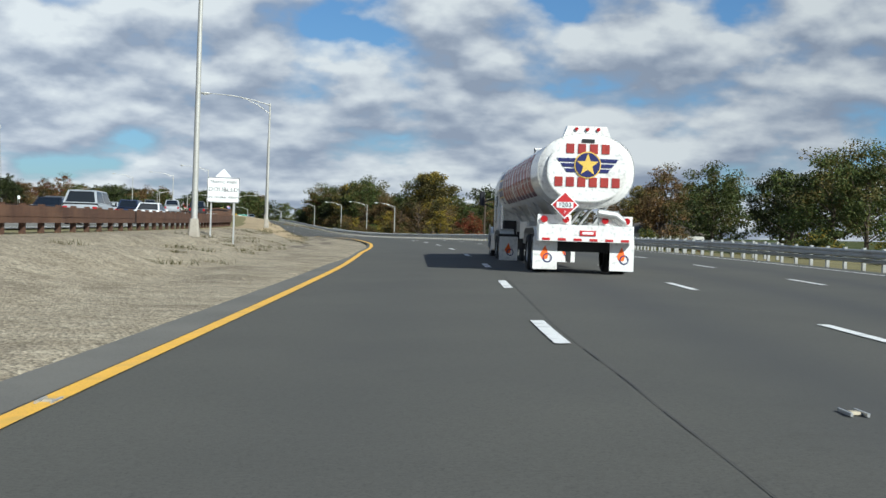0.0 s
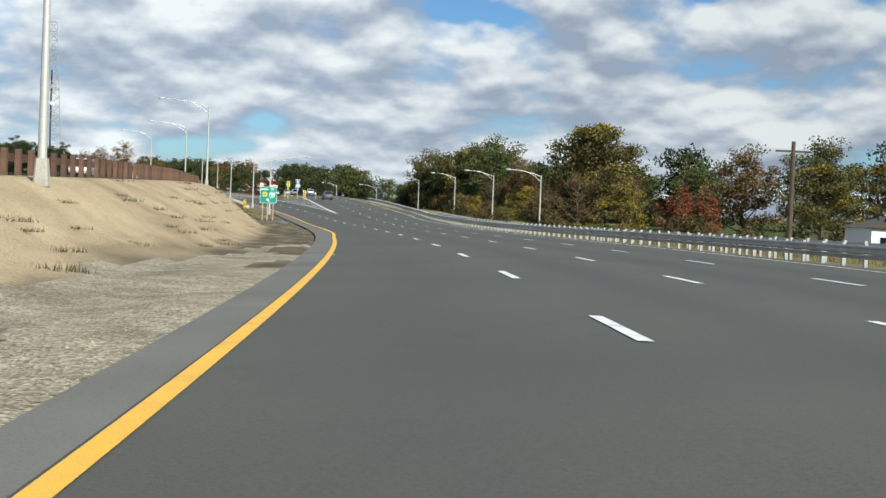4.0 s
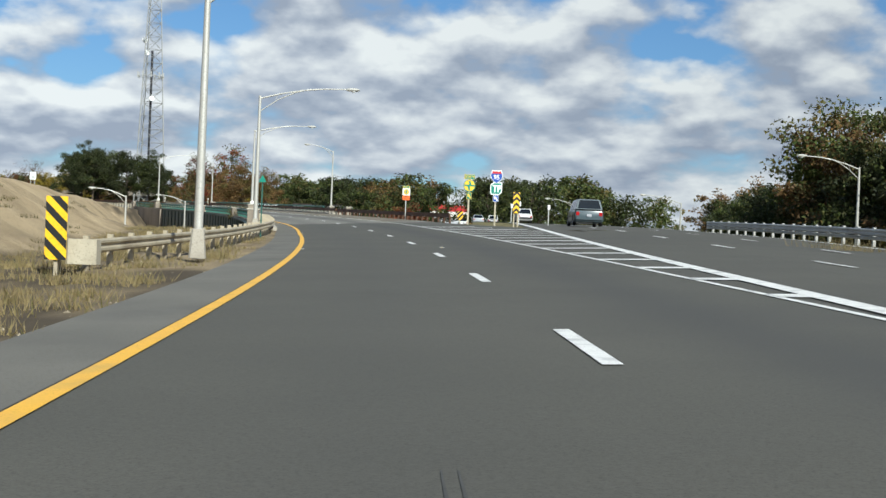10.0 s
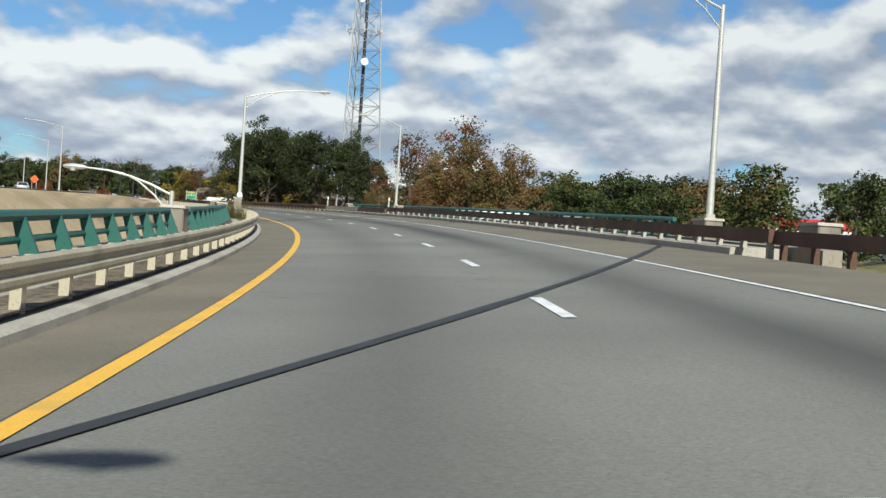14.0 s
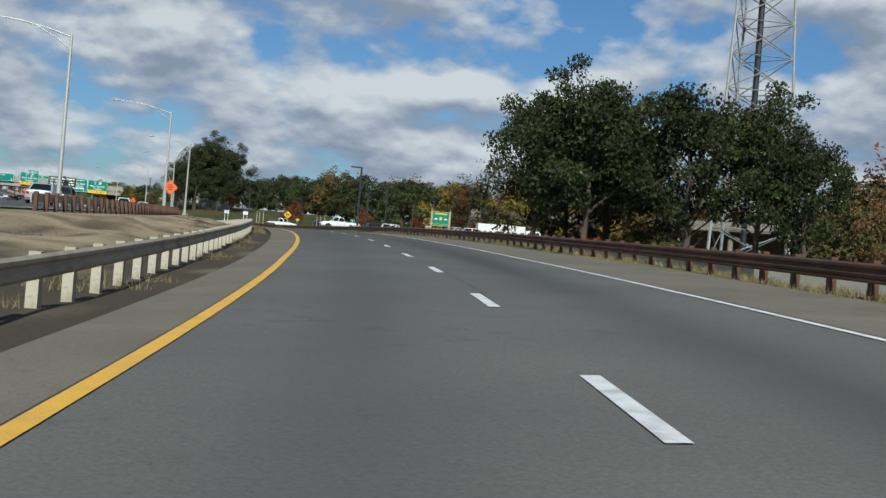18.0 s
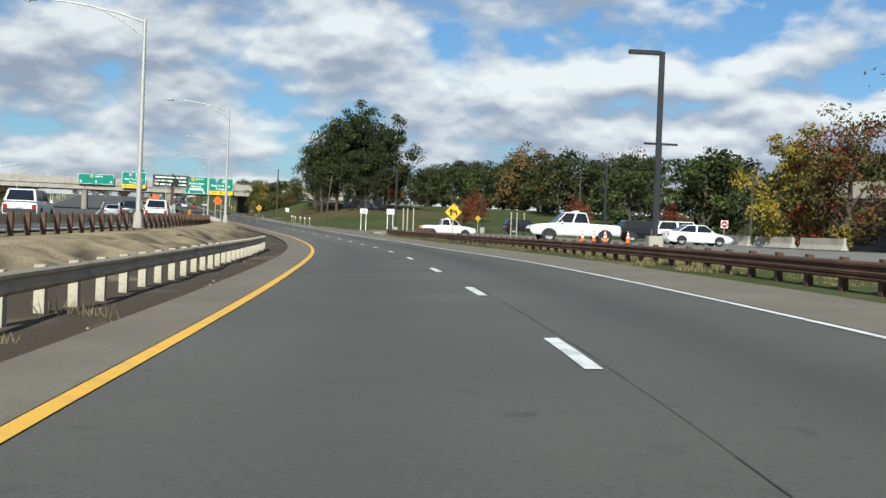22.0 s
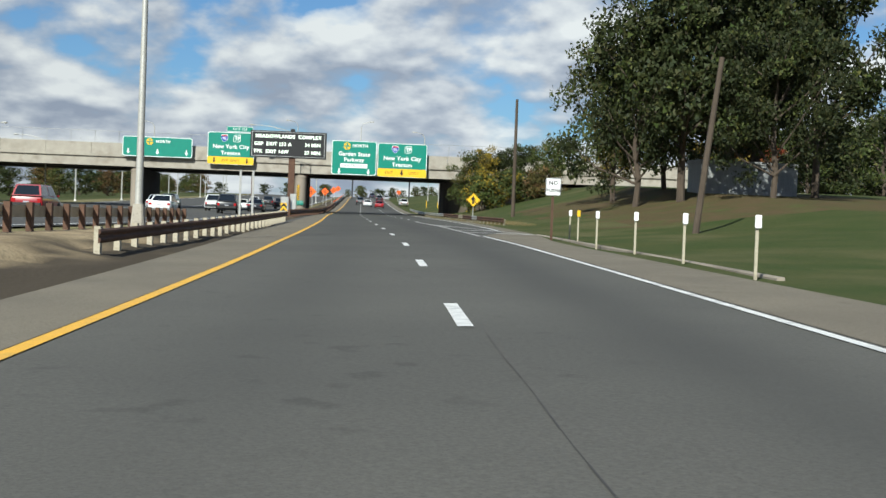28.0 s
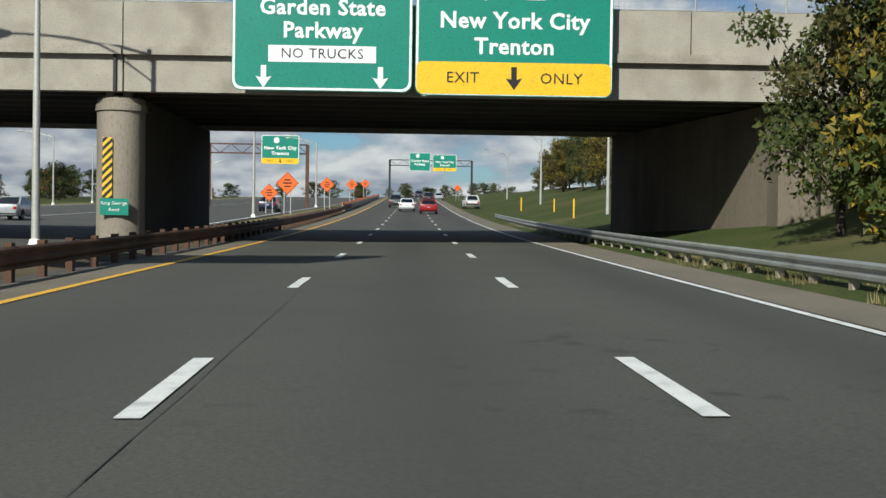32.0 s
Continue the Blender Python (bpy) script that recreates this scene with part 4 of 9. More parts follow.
def level_ribbon(buf, s0, s1, ul, ur, zf, step=5.0, mi=0, drop=0.0):
    n = math.ceil((s1 - s0) / step)
    for i in range(n):
        a, c = s0 + (s1 - s0) * i / n, s0 + (s1 - s0) * (i + 1) / n
        q = [Vector((*plan(a, ul(a)), zf(a))), Vector((*plan(a, ur(a)), zf(a))), Vector((*plan(c, ur(c)), zf(c))), Vector((*plan(c, ul(c)), zf(c)))]
        buf.add(q, [(0, 1, 2, 3)], mi)


m_edge = lambda s: u_main(s) - 2.6
# darker asphalt past s = 560; part of the drop stands for shade
for a0, a1, m0 in ((-130, 560, ASPHALT_OLD), (560, 1500, ASPHALT_MID)):
    b = Buf()
    level_ribbon(b, a0, a1, lambda s: m_edge(s) - 31, m_edge, lambda s: z_crest(s) + 0.04)
    structure("road_main", b, m0, "busy grey main carriageway" if a0 < 0 else "dark asphalt of the main carriageway past the bridge")
b = Buf()
for off in (-0.6, -15.4, -30.0):
    level_ribbon(b, -130, 1500, lambda s, o=off: m_edge(s) + o - 0.1, lambda s, o=off: m_edge(s) + o + 0.1, lambda s: z_crest(s) + 0.055)
structure("edge_line_main", b, WHITE, "white lines on the main carriageway")
# ---- trees ----
def limbs_of(seed, height, radius, low, count):
    """Limbs that reach unevenly outwards, each as (root, knee, tip)."""
    rg = random.Random(seed)
    out = []
    for k in range(count):
        a = 6.283 * (k * 0.382 + rg.uniform(-0.06, 0.06))
        f = (k + 0.5) / count
        reach = radius * (0.95 - 0.75 * f * f) * rg.uniform(0.62, 1.12)
        z1 = height * (low + (0.97 - low) * (0.12 + 0.88 * f ** 0.8) * rg.uniform(0.86, 1.04))
        z0 = max(height * low * 0.55, z1 - height * rg.uniform(0.22, 0.40))
        root = Vector((0, 0, z0))
        tip = Vector((reach * math.cos(a), reach * math.sin(a), z1))
        knee = root.lerp(tip, 0.5) + Vector((rg.uniform(-0.1, 0.1) * radius, rg.uniform(-0.1, 0.1) * radius, -0.03 * height))
        out.append((root, knee, tip))
    return out


def crown_mesh(name, seed, radius, leaf, count, limbs, mat_a, mat_b, share):
    """Leaves in ragged clumps along the outer half of every limb."""
    rg = np.random.RandomState(seed)
    clumps = []
    for root, knee, tip in limbs:
        for f in (0.45, 0.62, 0.78, 0.92, 1.03):
            c = root.lerp(knee, f * 2) if f < 0.5 else knee.lerp(tip, f * 2 - 1)
            j = rg.normal(0, 0.11, 3) * radius
            clumps.append((np.array(c) + j * (1, 1, 0.7), radius * rg.uniform(0.14, 0.30), rg.rand()))
    per = max(4, 2 * count // len(clumps))
    P, M = [], []
    for c, cr, pick in clumps:
        d = rg.normal(size=(per, 3))
        d /= np.linalg.norm(d, axis=1)[:, None]
        d *= (0.25 + 0.85 * rg.rand(per) ** 0.7)[:, None] * np.array([cr, cr, cr * 0.66])
        P.append(d + c)
        M.append((rg.rand(per) < (0.8 if pick < share else 0.05)).astype(int))
    P, M = np.concatenate(P), np.concatenate(M)
    n = len(P)
    ax = rg.normal(size=(n, 3))
    ax /= np.linalg.norm(ax, axis=1)[:, None]
    bx = np.cross(ax, rg.normal(size=(n, 3)))
    bx /= np.linalg.norm(bx, axis=1)[:, None]
    sz = leaf * 0.78 * (0.55 + 0.9 * rg.rand(n))[:, None]
    blade = np.stack([P + ax * sz, P - ax * sz * 0.5 + bx * sz * 0.6, P - ax * sz * 0.5 - bx * sz * 0.6], 1).reshape(-1, 3)
    me = bpy.data.meshes.new(name)
    me.from_pydata(blade.tolist(), [], np.arange(3 * n).reshape(-1, 3).tolist())
    me.materials.append(mat_a)
    me.materials.append(mat_b)
    me.polygons.foreach_set("material_index", M.tolist())
    me.update()
    return me


NOMINAL = {}


def tree_kind(name, seed, height, radius, leaf, count, arms, mat_a, mat_b, share, label, low=0.22, trunk=0.22, category="tree"):
    limbs = limbs_of(seed, height, radius, low, arms)
    me = crown_mesh(name, seed, radius, leaf, count, limbs, mat_a, mat_b, share)
    root = thing(name, label, category)
    t = Buf()
    rg = random.Random(seed)
    top = height * 0.86
    sway = [Vector((rg.uniform(-1, 1), rg.uniform(-1, 1), 0)) * radius * 0.04 for _ in range(7)]
    pts = [sway[k] * (k > 0) + Vector((0, 0, top * k / 6 - 0.4 * (k == 0))) for k in range(7)]
    t.tube(pts, [trunk * (1.3 - 0.19 * k) for k in range(7)], 7)
    for r0, knee, tip in limbs:
        t.tube([r0, knee, knee.lerp(tip, 0.55), tip], [trunk * 0.42, trunk * 0.26, trunk * 0.16, trunk * 0.06], 5, cap=False)
    part("trunk", t, BARK, root, smooth=True)
    part("crown", me, None, root)
    NOMINAL[root.name] = height
    return root


OAK = tree_kind("oak_tree", 1, 13, 6.2, 0.235, 5400, 17, LEAF_GREEN, LEAF_OLIVE, 0.3, "broad green oak beginning to turn, on the grassy verge")
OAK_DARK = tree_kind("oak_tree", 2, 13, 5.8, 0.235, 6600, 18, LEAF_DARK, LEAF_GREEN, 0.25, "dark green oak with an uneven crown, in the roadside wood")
# leaf mix kept dark so the colour holds the hill's cloud shade
OAK_TALL = tree_kind("oak_tree", 21, 15, 5.6, 0.235, 7200, 19, LEAF_DARK, LEAF_GREEN, 0.2, "tall dark oak with bare lower trunk on the grass", low=0.30)
MAPLE = tree_kind("maple_tree", 3, 12, 5.0, 0.22, 5000, 16, LEAF_OLIVE, LEAF_YELLOW, 0.22, "olive and yellowing autumn tree at the edge of the wood", low=0.12)
BROWN_TREE = tree_kind("brown_tree", 4, 11, 4.8, 0.20, 5000, 17, LEAF_BROWN, LEAF_OLIVE, 0.35, "brown autumn tree with thinning leaves", low=0.10)
THIN_TREE = tree_kind("thin_tree", 41, 11, 4.0, 0.18, 2600, 15, LEAF_OLIVE, LEAF_RED, 0.3, "half-bare autumn tree with open branches", low=0.12, trunk=0.2)
BARE_TREE = tree_kind("bare_tree", 42, 10, 4.2, 0.14, 900, 26, LEAF_BROWN, LEAF_BROWN, 0.5, "nearly leafless grey-brown tree with fine twigs", low=0.15, trunk=0.16)
RED_TREE = tree_kind("red_maple", 5, 7, 3.2, 0.17, 2800, 14, LEAF_RED, LEAF_BROWN, 0.35, "small red autumn maple with bare twigs", low=0.12, trunk=0.12)
YELLOW_TREE = tree_kind("yellow_tree", 6, 8, 3.4, 0.18, 2800, 14, LEAF_YELLOW, LEAF_OLIVE, 0.4, "small yellow-leaved autumn tree", low=0.08, trunk=0.12)
BUSH = tree_kind("bush", 7, 3.0, 2.4, 0.15, 1600, 14, LEAF_GREEN, LEAF_YELLOW, 0.3, "low green roadside bush with yellow patches", low=0.02, trunk=0.05, category="bush")
BUSH_BROWN = tree_kind("bush", 8, 2.6, 2.2, 0.14, 1400, 14, LEAF_OLIVE, LEAF_BROWN, 0.45, "low olive and brown scrub bush", low=0.02, trunk=0.045, category="bush")
FAR_OAK = tree_kind("oak_tree", 31, 13, 6.2, 0.36, 2100, 15, LEAF_DARK, LEAF_GREEN, 0.35, "dark green oak in the distant wood", low=0.06)
FAR_MAPLE = tree_kind("maple_tree", 32, 12, 5.6, 0.35, 1900, 15, LEAF_GREEN, LEAF_OLIVE, 0.4, "green and olive autumn tree in the distant wood", low=0.05)
FAR_BROWN = tree_kind("brown_tree", 33, 11, 5.2, 0.34, 1700, 14, LEAF_BROWN, LEAF_OLIVE, 0.4, "brown autumn tree in the distant wood", low=0.05)
KINDS = (OAK, OAK_DARK, OAK_TALL, MAPLE, BROWN_TREE, THIN_TREE, BARE_TREE, RED_TREE, YELLOW_TREE, BUSH, BUSH_BROWN, FAR_OAK, FAR_MAPLE, FAR_BROWN)
for k in KINDS:
    k.matrix_basis = pose(0, 0, -60)
used = set()


def plant(kind, x, y, z, height, rot=None, wide=1.0, group=""):
    k = height / NOMINAL[kind.name]
    rot = random.uniform(0, 360) if rot is None else rot
    m = pose(x, y, z - 0.1, 0, 0, rot)
    if kind.name in used:
        ob = copy_thing(kind, m)
    else:
        used.add(kind.name)
        ob = kind
        ob.matrix_basis = m
    ob.scale = (k * wide, k * wide, k)
    if group:
        ob["group"] = group
    return ob


def plant_su(kind, s, u, height, dz=0.0, **kw):
    x, y = plan(s, u)
    return plant(kind, x, y, ground_z(s, u) + dz, height, **kw)


rt = random.Random(11)

# ---- street lamps ----
def street_lamp(s, u, h, height, side, arm=4.6, base=0.25, label="grey steel street lamp with a trussed arm"):
    """side: +1 for an arm to the right of the road, -1 to the left."""
    root = thing("street_lamp", label, "street lamp", at_road(s, u, h), group="street lamps along the road")
    p = Buf()
    p.tube([(0, 0, 0), (0, 0, height * 0.5), (0, 0, height)], [0.125, 0.10, 0.072], 12)
    part("pole", p, LAMP_GREY, root, smooth=True)
    q = Buf()
    q.box((0, 0, base / 2 + 0.02), (0.42, 0.42, base), taper=0.72, bevel=0.06)
    part("base", q, CONCRETE if base > 0.4 else LAMP_GREY, root)
    a = Buf()
    top = [(side * arm * f, 0, height - 0.15 + 0.75 * (1 - (1 - f) ** 2)) for f in (0, 0.25, 0.5, 0.75, 1)]
    a.tube(top, [0.045, 0.042, 0.038, 0.034, 0.03], 8)
    low = [(side * arm * f, 0, height - 0.85 + 1.42 * (1 - (1 - f / 0.72) ** 2) * 0.98) for f in (0, 0.2, 0.4, 0.58, 0.72)]
    a.tube(low, 0.03, 8)
    for f, g in ((0.2, 0.18), (0.42, 0.40)):
        a.tube([(side * arm * f, 0, height - 0.15 + 0.75 * (1 - (1 - f) ** 2)), (side * arm * g, 0, height - 0.85 + 1.42 * (1 - (1 - g / 0.72) ** 2))], 0.014, 6)
    part("arm", a, LAMP_GREY, root, smooth=True)
    hd = Buf()
    x0 = side * arm
    rings = []
    for f, w, t in ((0, 0.05, 0.05), (0.12, 0.10, 0.09), (0.4, 0.17, 0.11), (0.62, 0.16, 0.09), (0.75, 0.06, 0.04)):
        rings.append([Vector((x0 + side * f, w * math.cos(k * math.pi / 4), height + 0.60 + t * math.sin(k * math.pi / 4))) for k in range(8)])
    hd.loft(rings)
    part("lamp_head", hd, LAMP_GREY, root, smooth=True)
    ln = Buf()
    ln.tube([(x0 + side * 0.42, 0, height + 0.55), (x0 + side * 0.42, 0, height + 0.46)], [0.15, 0.09], 10)
    part("lens", ln, LENS, root, smooth=True)
    return root


for s, u, h in ((281, -4.6, 0.05), (317, -4.7, 0.05), (352, -5.0, 0.05)):
    street_lamp(s, u, h, 7.4, 1, base=0.75, label="grey street lamp on a concrete plinth beside the ramp")
for s in (394, 478):
    street_lamp(s, -4.05, 1.55, 6.5, 1, label="grey street lamp standing on the bridge parapet")
for s, u, top in ((47, -8.3, 12.0), (101.5, -9.0, 11.3), (254.1, -12.8, 12.9), (303, -16, 12.6), (353, -20, 12.6)):
    gh = ground_z(s, u) - surf(s, u)
    street_lamp(s, u, gh, top - gh, -1, arm=4.9, base=0.7, label="tall grey street lamp on top of the sandy bank")
s, u = 146.3, -9.3
gh = ground_z(s, u) - surf(s, u)
g = thing("lamp_pole", "tall grey lamp pole without an arm on the sandy bank", "pole", at_road(s, u, gh))
q = Buf()
q.tube([(0, 0, -0.1), (0, 0, 4.5), (0, 0, 11.6 - gh)], [0.13, 0.10, 0.065], 12)
part("pole", q, LAMP_GREY, g, smooth=True)
q = Buf()
q.box((0, 0, 0.35), (0.42, 0.42, 0.75), taper=0.72, bevel=0.06)
part("base", q, CONCRETE, g)
for s, u in ((266.6, 29.4), (299.4, 31.3), (333.5, 34.2), (366, 37.2), (405, 42), (445, 49)):
    street_lamp(s, u, ground_z(s, u) - surf(s, u), 6.9, -1, arm=4.0, label="grey street lamp before the wood")
for s, u, h in ((437.7, 11.4, 0.5), (503.4, 11.1, 0.5)):
    street_lamp(s, u, h, 7.3, -1, arm=3.0, base=0.45, label="grey street lamp behind the bridge rail")
for s, u, top in ((581.8, -15.1, 18.95), (629.3, -12.4, 19.6), (676, -10.0, 19.9), (728.5, -8.45, 20.85), (777.8, -7.67, 21.1), (826, -8.0, 21.45)):
    foot = z_crest(s) + 0.1
    street_lamp(s, u, foot - surf(s, u), top - foot, -1, base=0.7, label="tall grey street lamp beside the brown guardrail")

# ---- guardrails ----
W_BEAM = ((0.0, 0.0), (0.05, 0.05), (0.05, 0.10), (0.0, 0.14), (0.0, 0.18), (0.05, 0.22), (0.05, 0.27), (0.0, 0.31), (-0.006, 0.31), (-0.006, 0.18), (-0.006, 0.0))


def guardrail(label, s0, s1, u, side, beam_mat, post_mat, top=0.70, pitch=1.905, post=(0.11, 0.16), post_top=None, lower=None, beam="w", group="guardrails", h=0.0, block=None):
    """side: the way the rail's face looks, +1 to the right."""
    u = u if callable(u) else (lambda s, k=u: k)
    h = h if callable(h) else (lambda s, k=h: k)
    root = thing("guardrail", label, "guardrail", group=group)
    hf = lambda s: h(s)
    prof = [(side * a, b2) for a, b2 in W_BEAM] if beam == "w" else [(0.09 * side, 0), (0.09 * side, 0.34), (-0.06 * side, 0.34), (-0.06 * side, 0)]
    tall = 0.31 if beam == "w" else 0.34
    span = 7.62 * 4
    a = s0
    while a < s1 - 1:
        e = min(a + span, s1)
        q = Buf()
        sweep(q, a, e, u, [(x, z + top - tall) for x, z in prof], 3.8, h=hf)
        part("rail_beam", q, beam_mat, root, smooth=False)
        if lower:
            q = Buf()
            sweep(q, a, e, u, [(x, z * 0.55 + lower) for x, z in prof], 3.8, h=hf)
            part("lower_beam", q, beam_mat, root)
        a = e
    pt = post_top or top + 0.06
    pb = Buf()
    pb.box((0, 0, (pt - 0.5) / 2 + 0.0), (post[0], post[1], pt + 0.5))
    me = pb.mesh("post", post_mat)
    if block:
        bb = Buf()
        bb.box((0, 0, 0), (block, 0.15, 0.3))
        bme = bb.mesh("spacer", post_mat)
    n = int((s1 - s0) / pitch)
    for k in range(n + 1):
        s = s0 + 0.3 + k * pitch
        c = u(s) - side * (post[0] / 2 + (block or 0) + 0.01)
        x, y = plan(s, c)
        p = new("post", me)
        p.parent = root
        p.matrix_basis = pose(x, y, surf(s, u(s)) + hf(s), 0, 0, heading(s))
        if block:
            x, y = plan(s, u(s) - side * (block / 2 + 0.008))
            p2 = new("spacer", bme)
            p2.parent = root
            p2.matrix_basis = pose(x, y, surf(s, u(s)) + hf(s) + top - 0.16, 0, 0, heading(s))
    return root


# brown rail along the main carriageway on the bank
guardrail("rusty brown steel guardrail with stout posts on the bank", -60, 102, lambda s: u_main(s) - 0.4, 1, RUST, RUST, 0.80, 1.9, (0.15, 0.2), h=lambda s: z_crest(s) - surf(s, u_main(s) - 0.4), beam="box", lower=0.30)
guardrail("dark brown guardrail seen from behind, with timber posts", 102, 345, lambda s: u_main(s) - 1.5, -1, RUST, BROWN_WOOD, 0.78, 1.9, (0.2, 0.24), 0.95, h=lambda s: z_crest(s) - surf(s, u_main(s) - 1.5))
guardrail("dark brown guardrail with timber posts beside the main carriageway", 560, 848, lambda s: u_crest(s) - 1.6, -1, GALV_TAN, BROWN_WOOD, 0.66, 1.9, (0.16, 0.2), 0.74, h=lambda s: z_crest(s) - surf(s, u_crest(s) - 1.6))
# ramp, to its left
guardrail("weathered pale steel guardrail before the bridge", 310, 379, lambda s: np.interp(s, (310, 330, 352, 379), (-6.4, -5.0, -4.08, -3.53)), 1, GALV_TAN, GALV_TAN, 0.68, 1.9, (0.12, 0.16), block=0.15)
guardrail("weathered double steel guardrail along the bridge kerb", 379, 490, lambda s: u_left(s) - 0.16, 1, GALV_TAN, GALV_TAN, 0.76, 1.9, (0.12, 0.16), 0.72, block=0.12)
guardrail("weathered steel guardrail on short pale posts beside the ramp", 490, 690, lambda s: np.interp(s, (490, 555, 610, 693), (-3.6, -4.6, -4.75, -4.9)), 1, GALV_TAN, PALE_POST, 0.70, 1.9, (0.15, 0.2), 0.72)
guardrail("rusty steel guardrail on pale posts", 815, 868, lambda s: np.interp(s, (815, 838, 868), (-6.6, -6.5, -6.5)), 1, RUST, PALE_POST, 0.66, 1.9, (0.14, 0.2))
guardrail("rusty brown steel guardrail leading under the overpass", 888, 1060, lambda s: np.interp(s, (888, 925, 960, 1060), (-7.6, -6.7, -7.0, -7.6)), 1, RUST, RUST, 0.62, 1.9, (0.14, 0.2), lower=0.22)
# ramp, to its right
guardrail("rusty brown box-beam guardrail on rusty posts", 380, 428, lambda s: np.interp(s, (380, 394, 428), (10.6, 10.1, 9.9)), -1, RUST, RUST, 0.66, 1.9, (0.14, 0.18), 0.40, beam="box")
guardrail("rusty brown guardrail on the bridge kerb", 428, 500, 9.75, -1, RUST, CONCRETE, 0.70, 1.9, (0.14, 0.18), 0.4, beam="box")
for a0, a1, m0 in ((500, 511, RUST), (511, 525, GALV_TAN)):
    guardrail("rust-stained guardrail standing on the broken kerb", a0, a1, lambda s: np.interp(s, (500, 546), (9.5, 9.0)), -1, m0, RUST, 0.60, 1.9, (0.12, 0.16), 0.4, beam="box")
guardrail("long rusty brown guardrail on pale and rusty posts", 525, 748, lambda s: np.interp(s, (500, 560, 615, 670, 748), (9.4, 8.75, 9.15, 9.0, 8.3)), -1, RUST, RUST, 0.62, 1.9, (0.14, 0.2), lower=0.25)
for a0, a1, m0 in ((867, 880, RUST), (880, 884, GALV), (884, 892, RUST), (892, 896.5, GALV_TAN), (896.5, 914, RUST), (914, 1010, GALV)):
    guardrail("rusty steel guardrail leading to the overpass" if m0 == RUST else "galvanised steel guardrail leading under the overpass", a0, a1, lambda s: np.interp(s, (866, 880, 925, 1010), (7.6, 7.0, 6.65, 7.0)), -1, m0, GALV_TAN, 0.50, 1.9, (0.12, 0.16), 0.44)
# far right, double galvanised rail along the wide carriageway
guardrail("galvanised steel guardrail on block posts", -60, 287, lambda s: u_right(s) + 0.9, -1, GALV, GALV, 0.72, 1.9, (0.12, 0.16), lower=0.22, block=0.15)
guardrail("galvanised steel guardrail following the diverging carriageway", 287, 366, lambda s: np.interp(s, (287, 300, 317, 331, 346, 366), (18.3, 19.2, 20.3, 21.6, 23.2, 26)), -1, GALV, GALV, 0.72, 1.9, (0.12, 0.16), lower=0.22, block=0.15)
guardrail("second galvanised steel guardrail behind the first", 60, 287, lambda s: u_right(s) + 3.0, 1, GALV, GALV, 0.78, 1.9, (0.12, 0.16))


# ---- bridge: kerbs, parapets and green rails ----
b = Buf()
sweep(b, 362, 492.5, lambda s: u_left(s) - 0.6, ((0.62, -0.3), (0.62, 0.14), (0.58, 0.17), (-0.75, 0.18), (-0.75, -0.3)), 3.0)
structure("kerb_left", b, CONCRETE, "worn concrete kerb along the bridge")
# debris strip that also paints the guardrail's shadow onto the kerb top
b = Buf()
ribbon(b, 352, 492, -4.82, lambda s: u_left(s) - 0.2, 0.205, 3.0)
structure("kerb_debris", b, DIRT, "dark strip of earth, litter and painted rail shadow behind the bridge guardrail")
b = Buf()
sweep(b, 430, 525, lambda s: np.interp(s, (430, 500, 546), (9.75, 9.45, 8.95)), ((-0.35, -0.3), (-0.35, 0.15), (-0.30, 0.18), (1.1, 0.2), (1.1, -0.3)), 3.0)
structure("kerb_right", b, CONCRETE, "broken concrete kerb along the bridge")
b = Buf()
sweep(b, 356, 492, -5.1, ((0.28, -1.2), (0.28, 0.48), (-0.32, 0.5), (-0.32, -1.2)), 3.0)
structure("parapet_left", b, CONCRETE_OLD, "low concrete bridge parapet")
b = Buf()
sweep(b, 428, 523, 11.3, ((-0.25, -1.2), (-0.25, 0.16), (0.25, 0.18), (0.25, -1.2)), 3.0)
structure("parapet_right", b, CONCRETE_OLD, "low concrete bridge parapet")
b = Buf()
sweep(b, 372, 486, 3.0, ((-8.0, -0.85), (7.6, 0.2), (7.6, -1.3), (-8.0, -1.5)), 4.0, h=-0.15)
structure("bridge_deck", b, CONCRETE_OLD, "concrete deck of the ramp bridge")


def green_rail(s0, s1, u, side, h):
    root = thing("bridge_railing", "green painted steel bridge railing with slanted posts", "railing", group="bridge railings")
    for z, r in ((0.62, 0.085), (0.28, 0.055)):
        q = Buf()
        sweep(q, s0, s1, u, [(r * math.cos(k * math.pi / 4), z + r * math.sin(k * math.pi / 4)) for k in range(8)], 3.0, h=h)
        part("top_rail" if z > 0.5 else "lower_rail", q, GREEN_STEEL, root, smooth=True)
    pb = Buf()
    for y0 in (-0.05,):
        pb.prism([(-0.34 * side, 0), (-0.06 * side, 0), (0.10 * side, 0.60), (-0.06 * side, 0.66)], 0.10, pose(0, -0.05, 0))
    me = pb.mesh("rail_post", GREEN_STEEL)
    for k in range(int((s1 - s0) / 2.05) + 1):
        s = s0 + 0.2 + k * 2.05
        p = R(s, u, h)
        o = new("rail_post", me)
        o.parent = root
        o.matrix_basis = pose(p.x, p.y, p.z, 0, 0, heading(s))


green_rail(363, 397, -5.1, -1, 0.48)
green_rail(400, 431, -5.1, -1, 0.48)
green_rail(436, 470, -5.1, -1, 0.48)
green_rail(475, 490, -5.1, -1, 0.48)
green_rail(441, 501, 11.3, 1, 0.14)
green_rail(506, 522, 11.3, 1, 0.14)


